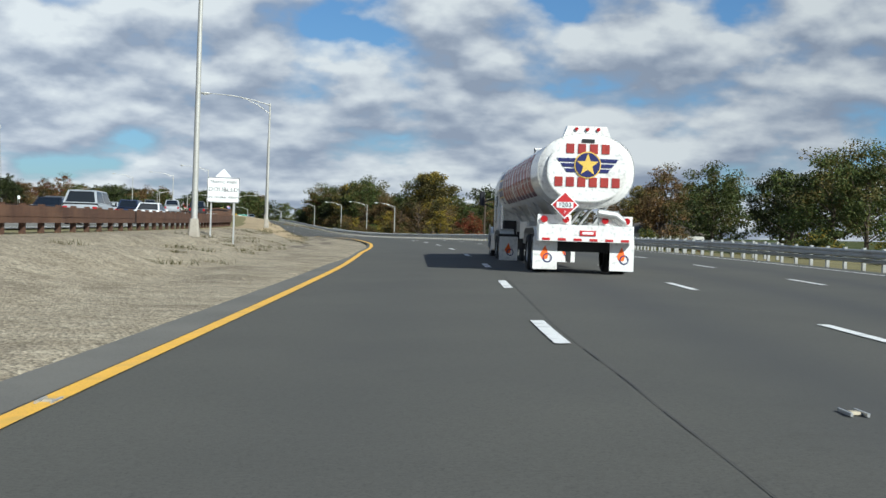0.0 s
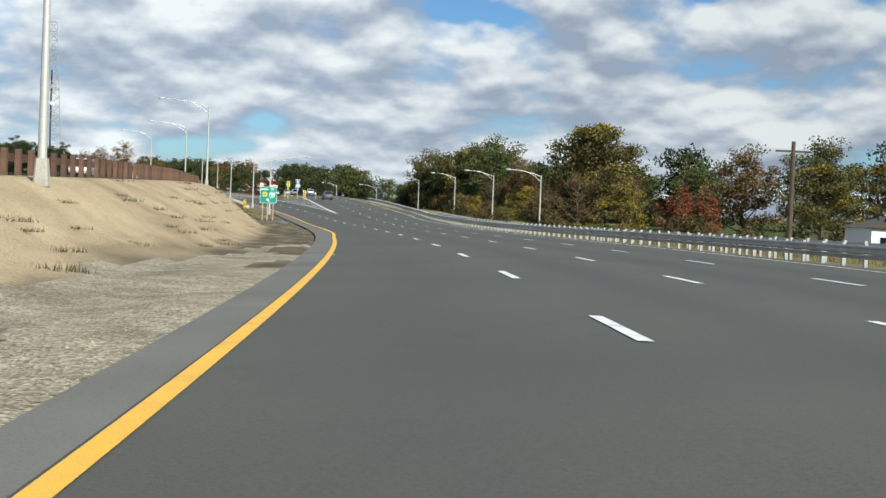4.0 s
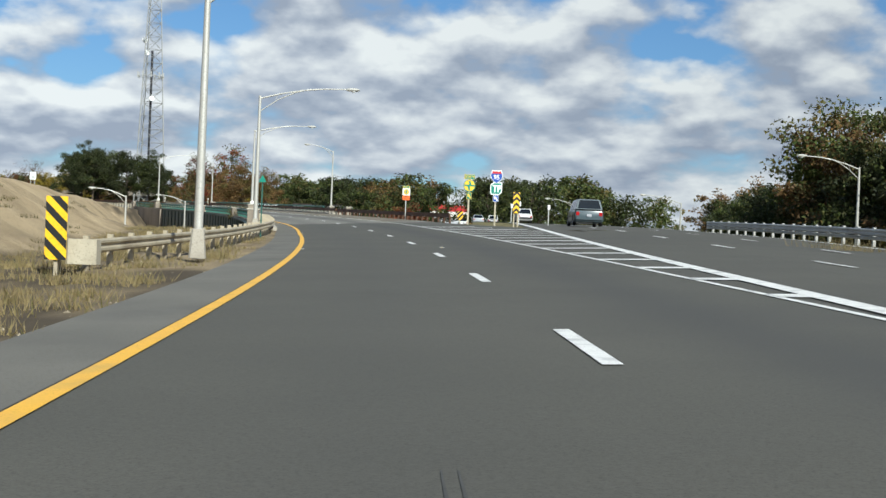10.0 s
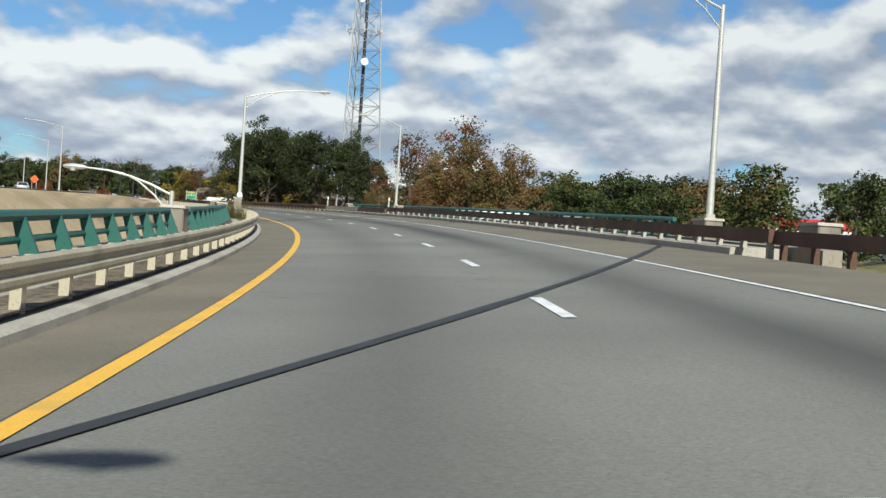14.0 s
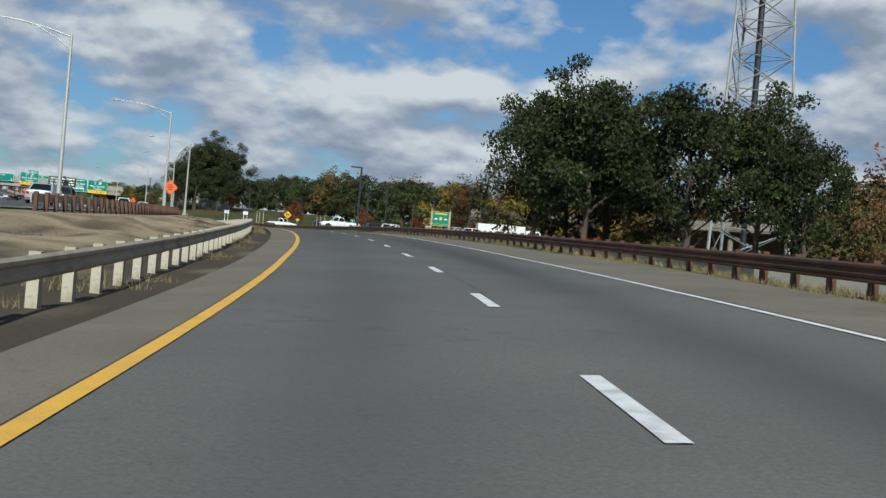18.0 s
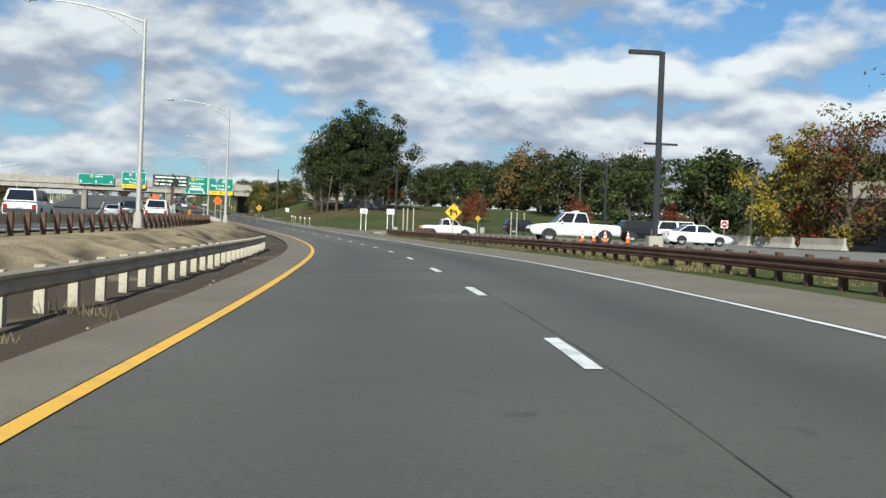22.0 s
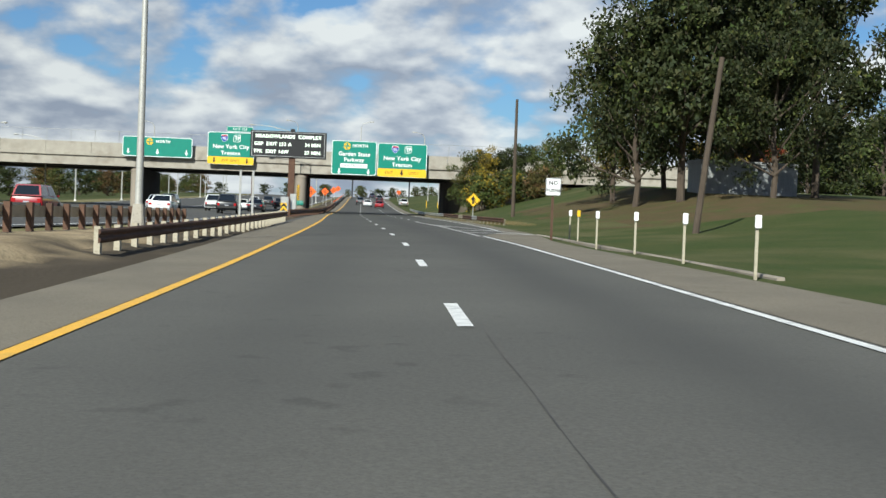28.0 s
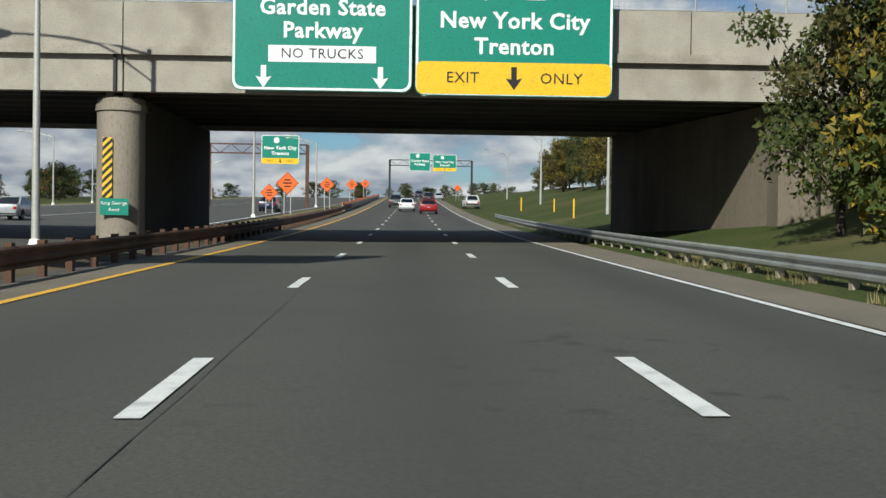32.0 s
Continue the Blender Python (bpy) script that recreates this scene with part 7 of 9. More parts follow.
def building(s, u, size, wall_mat, roof_mat, label, turn=0.0, gable=0.0, dz=0.0, windows=4):
    g = thing("building", label, "building", at_road(s, u, ground_z(s, u) - surf(s, u) + dz, turn))
    w, d, h = size
    q = Buf()
    q.box((0, 0, h / 2 - 0.5), (w, d, h + 1))
    part("wall", q, wall_mat, g)
    q = Buf()
    if gable:
        q.prism([(-w / 2 - 0.3, 0), (w / 2 + 0.3, 0), (0, gable)], d + 0.6, pose(0, -d / 2 - 0.3, h))
    else:
        q.box((0, 0, h + 0.12), (w + 0.2, d + 0.2, 0.24))
    part("roof", q, roof_mat, g)
    for k in range(windows):
        x = -w / 2 + w * (k + 0.5) / windows
        q = Buf()
        q.box((x, -d / 2 - 0.02, h * 0.55), (w / windows * 0.45, 0.06, h * 0.35))
        wd = part("window", q, SIGN_WHITE, g)
        q = Buf()
        q.box((x, -d / 2 - 0.055, h * 0.55), (w / windows * 0.38, 0.03, h * 0.3))
        part("pane", q, GLASS_DARK, wd)
    return g


ROOF = mat("roof_shingles", (0.10, 0.08, 0.065), (0.075, 0.06, 0.05), 0.9, scale=3, fine=20)
SIDING = mat("pale_siding", (0.55, 0.53, 0.48), (0.48, 0.46, 0.42), 0.8, scale=1, fine=10, stretch=(0.2, 0.2, 6))
GREY_SIDING = mat("grey_metal_siding", (0.36, 0.37, 0.37), (0.30, 0.31, 0.31), 0.6, scale=1, fine=12, stretch=(4, 4, 0.2))
building(172, 34, (9, 8, 2.3), SIDING, ROOF, "low pale house with a brown shingle roof behind the rail", -20, 1.3, -0.4)
building(165, 46, (11, 8, 2.4), SIDING, ROOF, "low pale house with a brown gabled roof", 15, 1.6, -0.4)
building(200, 42, (8, 7, 2.3), SIGN_WHITE, ROOF, "low white house behind the rail", -10, 1.2, -0.4)
building(887, 29.5, (8.5, 2.6, 2.4), GREY_SIDING, GREY_SIDING, "long grey metal trailer on the grassy hill", 8, 0, 0.0, 0)
building(585, 80, (24, 14, 3.4), GREY_SIDING, ROOF, "low pale industrial building behind the trees", 30)
# added block; its black walls stand in for shade under the raised road
building(716, 72, (58, 12, 4.6), BLACK, GREY_SIDING, "long near-black block added for the deep shade behind the thin trees", 0, 0, 0, 0)
building(496, 17.6, (5.5, 2.2, 1.9), GREY_SIDING, SIGN_WHITE, "white site trailer below the bridge rail", 20, 0, -0.4, 3)


def boulder(s, u, r, seed):
    g = thing("boulder", "rough tan boulder at the edge of the car park", "boulder", at_road(s, u, 0.25), group="boulders")
    q = Buf()
    rg = random.Random(seed)
    rings_ = []
    for i in range(6):
        f = i / 5
        rr = r * math.sin(math.pi * (0.12 + 0.76 * f))
        rings_.append([Vector((rr * 1.5 * math.cos(a) * (1 + 0.25 * rg.uniform(-1, 1)), rr * math.sin(a) * (1 + 0.25 * rg.uniform(-1, 1)), r * (1 - math.cos(math.pi * f)) * 0.5 - 0.1)) for a in (2 * math.pi * k / 9 for k in range(9))])
    q.loft(rings_)
    part("rock", q, SAND, g)


for k, (s, u) in enumerate(((630.8, 13.9), (631.5, 16.0), (637, 18.5))):
    boulder(s, u, 0.6 + 0.1 * (k % 2), k)


def cone(s, u):
    g = thing("traffic_cone", "orange traffic cone with white bands", "traffic cone", at_road(s, u, 0.32), group="traffic cones")
    q = Buf()
    q.box((0, 0, 0.02), (0.38, 0.38, 0.04))
    part("base", q, SIGN_BLACK, g)
    q = Buf()
    q.tube([(0, 0, 0.04), (0, 0, 0.72)], [0.14, 0.03], 12)
    part("body", q, SIGN_ORANGE, g, smooth=True)
    for z in (0.34, 0.52):
        q = Buf()
        q.tube([(0, 0, z), (0, 0, z + 0.1)], [0.145 - 0.155 * z + 0.004, 0.145 - 0.155 * (z + 0.1) + 0.004], 12)
        part("band", q, SIGN_WHITE, g, smooth=True)


for s, u in ((688.4, 12.8), (688.2, 13.4), (688.0, 14.0), (687.6, 15.2)):
    cone(s, u)
for k in range(3):
    g = thing("jersey_barrier", "pale concrete barrier beside the car park", "barrier", at_road(700 + k * 8, 34, 0.4), group="car park barriers")
    q = Buf()
    q.prism([(-0.3, 0), (0.3, 0), (0.12, 0.35), (0.08, 0.82), (-0.08, 0.82), (-0.12, 0.35)], 7.0)
    part("block", q, CONCRETE, g)


# the raised road behind the trees of the car park: deck, parapet, columns and a wall behind
v0, v1 = Vector((*plan(721, 43), 0)), Vector((*plan(657, 86), 0))
ax = (v1 - v0).normalized()
span = (v1 - v0).length
zb = ground_z(705, 52)
g = thing("raised_road", "shaded concrete raised road on columns behind the trees", "viaduct", pose(v0.x, v0.y, zb, 0, 0, math.degrees(math.atan2(ax.y, ax.x))))
far = 1.0 if (Vector((*plan(728, 55), 0)) - v0).dot(Vector((-ax.y, ax.x, 0))) > 0 else -1.0
q = Buf()
q.box((span / 2, far * 5.0, 5.45), (span, 10.0, 0.7), bevel=0.04)
part("deck", q, CONCRETE_OLD, g)
q = Buf()
q.box((span / 2, far * 0.15, 6.15), (span, 0.3, 0.75), bevel=0.03)
part("parapet", q, CONCRETE_OLD, g)
q = Buf()
q.box((span / 2, far * 9.7, 2.4), (span, 0.5, 5.6))
part("back_wall", q, CONCRETE_OLD, g)
for x in (0.4, span - 0.4):
    q = Buf()
    q.box((x, far * 5.2, 2.4), (0.7, 8.5, 5.6))
    part("end_wall", q, CONCRETE_OLD, g)
for k in range(8):
    q = Buf()
    q.tube([(5 + k * 9.3, far * 1.6, -0.5), (5 + k * 9.3, far * 1.6, 5.12)], [0.4, 0.4], 12)
    part("column", q, CONCRETE_OLD, g)


# ---- vehicles: x to the right, y ahead, on the ground at their middle ----
def wheel(parent, x, y, r, w, dual=False):
    sd = 1 if x > 0 else -1
    q = Buf()
    n = 18
    prof = [(0.62 * r, 0.0), (0.9 * r, 0.0), (r, 0.12 * w), (r, 0.88 * w), (0.9 * r, w), (0.62 * r, w)]
    q.loft([[Vector((x - sd * (o - w / 2), y + rr * math.cos(2 * math.pi * k / n), r + rr * math.sin(2 * math.pi * k / n))) for k in range(n)] for rr, o in prof], cap=False)
    t = part("wheel", q, TYRE, parent, smooth=True)
    q = Buf()
    q.loft([[Vector((x + sd * o, y + rr * math.cos(2 * math.pi * k / n), r + rr * math.sin(2 * math.pi * k / n))) for k in range(n)] for rr, o in ((0.60 * r, 0.44 * w), (0.54 * r, 0.30 * w), (0.30 * r, 0.26 * w), (0.24 * r, 0.40 * w), (0.02 * r, 0.42 * w))], cap=False)
    part("rim", q, ALU, t, smooth=True)


CARS = {
    #        length width belt roof hood_y front of cabin, roof front, roof rear, cabin rear, tail top, wheelbase, wheel radius
    "sedan": (4.7, 1.8, 0.92, 1.45, 0.80, 1.05, 0.35, -0.95, -1.75, 0.98, 2.75, 0.32),
    "suv": (4.7, 1.88, 1.08, 1.74, 0.98, 1.15, 0.55, -1.95, -2.28, 1.05, 2.7, 0.37),
    "van": (5.1, 1.98, 1.10, 1.78, 1.0, 1.55, 0.75, -2.2, -2.48, 1.05, 3.0, 0.35),
    "pickup": (5.5, 1.95, 1.20, 1.86, 1.12, 1.25, 0.62, -0.62, -0.80, 1.16, 3.4, 0.41),
}


def make_car(kind, paint_mat, label, category):
    L, W, belt, roof, hood, cf, rf, rr, cr, tail, wb, wr = CARS[kind]
    g = thing({"sedan": "car", "suv": "suv", "van": "minivan", "pickup": "pickup_truck"}[kind], label, category, group="traffic and parked vehicles")
    hw = W / 2
    low = {"pickup": 0.46, "suv": 0.3}.get(kind, 0.22)
    st = [(-L / 2, 0.90, low + 0.2, tail - 0.22), (-L / 2 + 0.06, 0.96, low + 0.05, tail - 0.05), (-L / 2 + 0.5, 1.0, low, tail), (cr, 1.0, low, belt), (0, 1.0, low, belt), (cf, 1.0, low, belt - 0.02), (L / 2 - 0.75, 0.99, low, hood), (L / 2 - 0.2, 0.92, low + 0.02, hood - 0.12), (L / 2, 0.82, low + 0.15, hood - 0.3)]
    if kind == "pickup":
        st[2] = (-L / 2 + 0.3, 1.0, low + 0.1, tail)
    rings = []
    for y, k, z0, z1 in st:
        x = hw * k
        rings.append([Vector(p) for p in ((-x * 0.92, y, z0), (x * 0.92, y, z0), (x, y, z0 + 0.12), (x, y, (z0 + z1) / 2 + 0.08), (x * 0.955, y, z1 - 0.06), (x * 0.88, y, z1), (-x * 0.88, y, z1), (-x * 0.955, y, z1 - 0.06), (-x, y, (z0 + z1) / 2 + 0.08), (-x, y, z0 + 0.12))])
    q = Buf()
    q.loft(rings)
    body = part("body", q, paint_mat, g, smooth=True)
    # roof and pillars
    bw, tw = hw * 0.90, hw * 0.74
    B = [Vector(p) for p in ((-bw, cf, belt - 0.02), (bw, cf, belt - 0.02), (bw, cr, belt), (-bw, cr, belt))]
    T = [Vector(p) for p in ((-tw, rf, roof - 0.03), (tw, rf, roof - 0.03), (tw, rr, roof - 0.03), (-tw, rr, roof - 0.03))]
    q = Buf()
    mid = [v * 1.0 for v in T]
    top = [Vector((v.x * 0.86, v.y * 0.94, roof)) for v in T]
    q.loft([B, mid, top])
    part("cabin", q, paint_mat, g)

    def pane(name, a, bq, c, d, inset, out):
        ctr = (a + bq + c + d) / 4
        nrm = (bq - a).cross(d - a).normalized()
        if nrm.dot(ctr - Vector((0, (cf + cr) / 2, belt))) < 0:
            nrm = -nrm
        pts = []
        for p in (a, bq, c, d):
            pts.append(p.lerp(ctr, inset) + nrm * out)
        q = Buf()
        q.add(pts + [p - nrm * 0.02 for p in pts], [(0, 1, 2, 3), (0, 4, 5, 1), (1, 5, 6, 2), (2, 6, 7, 3), (3, 7, 4, 0)])
        part(name, q, GLASS_DARK, g)

    pane("windscreen", B[0], B[1], T[1], T[0], 0.10, 0.012)
    pane("rear_window", B[2], B[3], T[3], T[2], 0.14, 0.012)
    for i, j in ((1, 2), (3, 0)):
        n = 2 if kind != "van" else 3
        for k in range(n):
            f0, f1 = k / n, (k + 1) / n
            pane("side_window", B[i].lerp(B[j], f0), B[i].lerp(B[j], f1), T[i].lerp(T[j], f1), T[i].lerp(T[j], f0), 0.13, 0.012)
    for x in (-1, 1):
        for y in (-wb / 2 - 0.05, wb / 2 - 0.05):
            wheel(g, x * (hw - 0.10), y, wr, 0.22)
            q = Buf()
            n = 14
            q.add([Vector((x * (hw + 0.004), y, wr))] + [Vector((x * (hw + 0.004), y + (wr + 0.06) * math.cos(math.pi * k / n), wr + (wr + 0.06) * math.sin(math.pi * k / n))) for k in range(n + 1)], [(0, k + 1, k + 2) for k in range(n)])
            part("wheel_arch", q, UNDERSIDE, g)
        z = hood - 0.28
        q = Buf()
        q.box((x * hw * 0.66, L / 2 - 0.09, z), (0.36, 0.14, 0.16), bevel=0.03)
        part("headlight", q, CLEAR_LENS, g)
        q = Buf()
        q.box((x * hw * 0.78, -L / 2 + 0.02, tail - 0.26), (0.22, 0.08, 0.24 if kind != "sedan" else 0.16), bevel=0.02)
        part("taillight", q, RED_LENS, g)
        q = Buf()
        q.box((x * (hw + 0.07), cf - 0.35, belt + 0.06), (0.16, 0.1, 0.13), bevel=0.03)
        part("mirror", q, paint_mat, g)
    q = Buf()
    q.box((0, -L / 2 - 0.01, low + 0.28), (W * 0.9, 0.12, 0.2), bevel=0.04)
    part("rear_bumper", q, UNDERSIDE if kind in ("suv", "pickup") else paint_mat, g)
    q = Buf()
    q.box((0, L / 2 - 0.05, low + 0.22), (W * 0.8, 0.12, 0.2), bevel=0.04)
    part("front_bumper", q, UNDERSIDE, g)
    q = Buf()
    q.box((0, -L / 2 - 0.03, tail - 0.36), (0.32, 0.03, 0.15))
    part("plate", q, PLATE, g)
    if kind == "pickup":
        q = Buf()
        q.box((0, (cr - L / 2) / 2 - 0.1, belt + 0.001), (W * 0.78, cr + L / 2 - 0.5, 0.02))
        part("load_bed", q, UNDERSIDE, g)
        q = Buf()
        q.box((0, -0.1, roof + 0.05), (W * 0.55, 0.25, 0.09), bevel=0.02)
        part("light_bar", q, SIGN_WHITE, g, "low pale light bar")
        for x in (-hw - 0.003, hw + 0.003):
            for y in (cr + 0.0, cr + 1.0):
                q = Buf()
                q.box((x, y, (belt + low) / 2 + 0.1), (0.006, 0.02, belt - low - 0.2))
                part("door_joint", q, UNDERSIDE, g)
            q = Buf()
            q.box((x, cr + 0.2, belt - 0.12), (0.02, 0.16, 0.04))
            part("door_handle", q, UNDERSIDE, g)
        for k in range(6):
            q = Buf()
            y = -L / 2 - 0.012
            x = -hw * 0.8 + k * hw * 0.28
            q.add([(x, y, tail - 0.62), (x + 0.14, y, tail - 0.62), (x + 0.3, y, tail - 0.12), (x + 0.16, y, tail - 0.12), (x, y + 0.06, tail - 0.62), (x + 0.14, y + 0.06, tail - 0.62), (x + 0.3, y + 0.06, tail - 0.12), (x + 0.16, y + 0.06, tail - 0.12)], [(0, 1, 2, 3), (0, 4, 5, 1), (2, 6, 7, 3), (1, 5, 6, 2), (3, 7, 4, 0)])
            part("tailgate_stripe", q, SIGN_ORANGE if k % 2 else SIGN_YELLOW, g)
    return g


car_protos = {}


def park(kind, color, m, label, category="car"):
    key = (kind, color.name)
    if key not in car_protos:
        car_protos[key] = make_car(kind, color, label, category)
        ob = car_protos[key]
        ob.matrix_basis = m
    else:
        ob = copy_thing(car_protos[key], m)
        ob["label"] = label
    return ob


def on_main(s, lane):
    u = m_edge(s) - 2.4 - lane * 3.65
    x, y = plan(s, u)
    return pose(x, y, z_crest(s) + 0.04, 0, 0, heading(s))


# main carriageway traffic
for s, lane, kind, col in ((58, 2, "suv", CAR_BLACK), (64, 0, "suv", CAR_SILVER), (72, 1, "sedan", CAR_BLACK), (86, 0, "sedan", CAR_WHITE), (92, 2, "suv", CAR_GREY), (104, 1, "suv", CAR_BLUE), (120, 2, "sedan", CAR_SILVER), (138, 0, "suv", CAR_BLACK), (160, 1, "van", CAR_SILVER), (185, 2, "suv", CAR_GREY), (215, 1, "sedan", CAR_WHITE), (300, 1, "suv", CAR_WHITE),
                           (600, 1, "sedan", CAR_SILVER), (640, 2, "suv", CAR_BLACK), (690, 1, "suv", CAR_WHITE), (706, 2, "sedan", CAR_GREY), (722, 0, "suv", CAR_WHITE), (742, 1, "suv", CAR_BLACK), (766, 2, "sedan", CAR_SILVER), (790, 1, "van", CAR_WHITE), (812, 2, "suv", CAR_GREY),
                           (862, 2, "suv", CAR_RED), (886, 1, "sedan", CAR_WHITE), (900, 0, "suv", CAR_BLACK), (906, 2, "sedan", CAR_SILVER), (921, 1, "suv", CAR_WHITE), (930, 0, "sedan", CAR_BLACK), (938, 3, "suv", CAR_BLACK), (952, 1, "sedan", CAR_WHITE), (966, 2, "suv", CAR_WHITE), (975, 0, "suv", CAR_GREY), (985, 3, "sedan", CAR_SILVER), (1000, 1, "suv", CAR_BLACK), (1015, 2, "sedan", CAR_WHITE), (1030, 0, "sedan", CAR_BLUE)):
    word = {"suv": "sport utility vehicle", "sedan": "saloon car", "van": "minivan"}[kind]
    park(kind, col, on_main(s, lane), f"{col.name[4:]} {word} in the main carriageway traffic")


def on_road(s, u, turn=0.0, h=0.012):
    return at_road(s, u, h, turn)


park("sedan", CAR_RED, on_road(1034, 1.7), "red saloon car on the road beyond the overpass")
park("sedan", CAR_WHITE, on_road(1048, -0.6), "white car on the road beyond the overpass")
park("suv", CAR_GREY, on_road(1072, -2.2), "grey sport utility vehicle beyond the overpass")
park("suv", CAR_WHITE, on_road(1066, 7.6, 4), "white sport utility vehicle on the grass verge")
park("suv", CAR_BLACK, on_road(1130, 3.0), "dark sport utility vehicle far up the road")
park("sedan", CAR_SILVER, on_road(1160, 5.5), "silver car far up the road")
park("suv", CAR_BLUE, on_road(1200, 1.5), "dark blue vehicle near the crest")
park("sedan", CAR_WHITE, on_road(1240, 4.5), "white car near the crest")
vp = right_road(82, 4.3, 0.01)
park("van", CAR_TEAL, pose(vp.x, vp.y, vp.z, 0, 0, GH + 1), "slate blue minivan on the carriageway beyond the gore", "minivan")
for d, v, col in ((150, 5.4, CAR_WHITE), (190, 1.8, CAR_SILVER), (210, 5.5, CAR_WHITE), (240, 1.9, CAR_WHITE)):
    vp = right_road(d, v, 0.01)
    park("suv" if v > 2 else "sedan", col, pose(vp.x, vp.y, vp.z, 0, 0, GH + 3), f"{col.name[4:]} car far along the diverging carriageway")
street_lamp(412.3, -14.8, -2.6, 4.9, -1, arm=2.9, label="grey street lamp on the lower road beside the bridge")
street_lamp(441.7, -6.2, -2.6, 4.3, -1, arm=2.9, label="grey street lamp on the lower road beside the bridge")
g = thing("barrier_section", "short rusty guardrail section with upright blocks behind the rail", "barrier", at_road(733.5, 9.75, 0.02))
for x in (-0.56, -0.19, 0.19, 0.56):
    q = Buf()
    q.box((x, 0, 0.62), (0.3, 0.16, 0.62), bevel=0.012)
    part("block", q, RUST, g)
q = Buf()
for x in (-0.5, 0.5):
    q.box((x, 0.06, 0.15), (0.1, 0.1, 0.6))
part("leg", q, RUST, g)
for z in (0.45, 0.74):
    q = Buf()
    q.box((0, 0.1, z), (1.46, 0.05, 0.24), bevel=0.015)
    part("beam", q, RUST, g)
# parked by the works depot
park("pickup", CAR_WHITE, on_road(693.0, 13.3, 90, 0.25), "white works pickup parked behind the rail", "pickup truck")
park("pickup", CAR_WHITE, on_road(741.6, 13.5, -91, -0.12), "white works pickup with a striped tailgate", "pickup truck")
for s, u, turn, kind, col in ((762.6, 27, -90, "suv", CAR_BLACK), (758.4, 32.5, -80, "suv", CAR_WHITE), (704, 25.0, -90, "sedan", CAR_WHITE), (711, 26.5, -95, "suv", CAR_WHITE), (717, 25.5, -90, "suv", CAR_BLACK), (648, 19.6, -92, "sedan", CAR_SILVER), (643.4, 20.4, -90, "sedan", CAR_WHITE), (730, 30, -90, "sedan", CAR_SILVER)):
    park(kind, col, on_road(s, u, turn, 0.32 if s > 690 else ground_z(s, u) - surf(s, u)), f"{col.name[4:]} vehicle parked in the depot car park")


def box_truck(m):
    g = thing("box_truck", "white box-bodied van truck parked across the depot yard", "truck", m)
    q = Buf()
    q.box((0, 0, 1.45), (2.3, 6.0, 2.1), bevel=0.05)
    part("box_body", q, TRUCK_WHITE, g)
    q = Buf()
    q.box((1.165, 1.75, 1.4), (0.03, 0.95, 1.75), bevel=0.01)
    part("side_door", q, TRUCK_WHITE, g)
    q = Buf()
    q.box((0, 0.4, 2.56), (0.5, 0.6, 0.16), bevel=0.03)
    part("roof_vent", q, TRUCK_WHITE, g)
    q = Buf()
    q.box((0, 4.1, 1.25), (1.95, 2.1, 1.6), taper=0.88, bevel=0.12)
    part("cab", q, TRUCK_WHITE, g)
    q = Buf()
    q.box((0, 5.35, 0.85), (1.85, 0.9, 0.75), bevel=0.12)
    part("hood", q, TRUCK_WHITE, g)
    for x in (-0.97, 0.97):
        q = Buf()
        q.box((x * 0.97, 4.2, 1.62), (0.04, 1.3, 0.5))
        part("side_window", q, GLASS_DARK, g)
    q = Buf()
    q.box((0, 5.06, 1.6), (1.5, 0.05, 0.5))
    part("windscreen", q, GLASS_DARK, g)
    for x in (-0.95, 0.95):
        for y in (-1.2, 5.1):
            wheel(g, x, y, 0.38, 0.26)


box_truck(at_road(661.2, 28.4, ground_z(661.2, 28.4) - surf(661.2, 28.4), -97))
g = thing("delivery_trailer", "long red and white trailer beyond the gore", "trailer", pose(*plan(554.4, 89.6), 9.3, 0, 0, heading(554) + 60))
q = Buf()
q.box((0, 0, 3.0), (2.6, 14, 1.5), bevel=0.05)
part("upper_body", q, SIGN_RED, g)
q = Buf()
q.box((0, 0, 1.6), (2.55, 13.9, 1.2))
part("lower_body", q, TRUCK_WHITE, g)
for y in (-5, -4, 4):
    for x in (-1.1, 1.1):
        wheel(g, x, y, 0.5, 0.3)


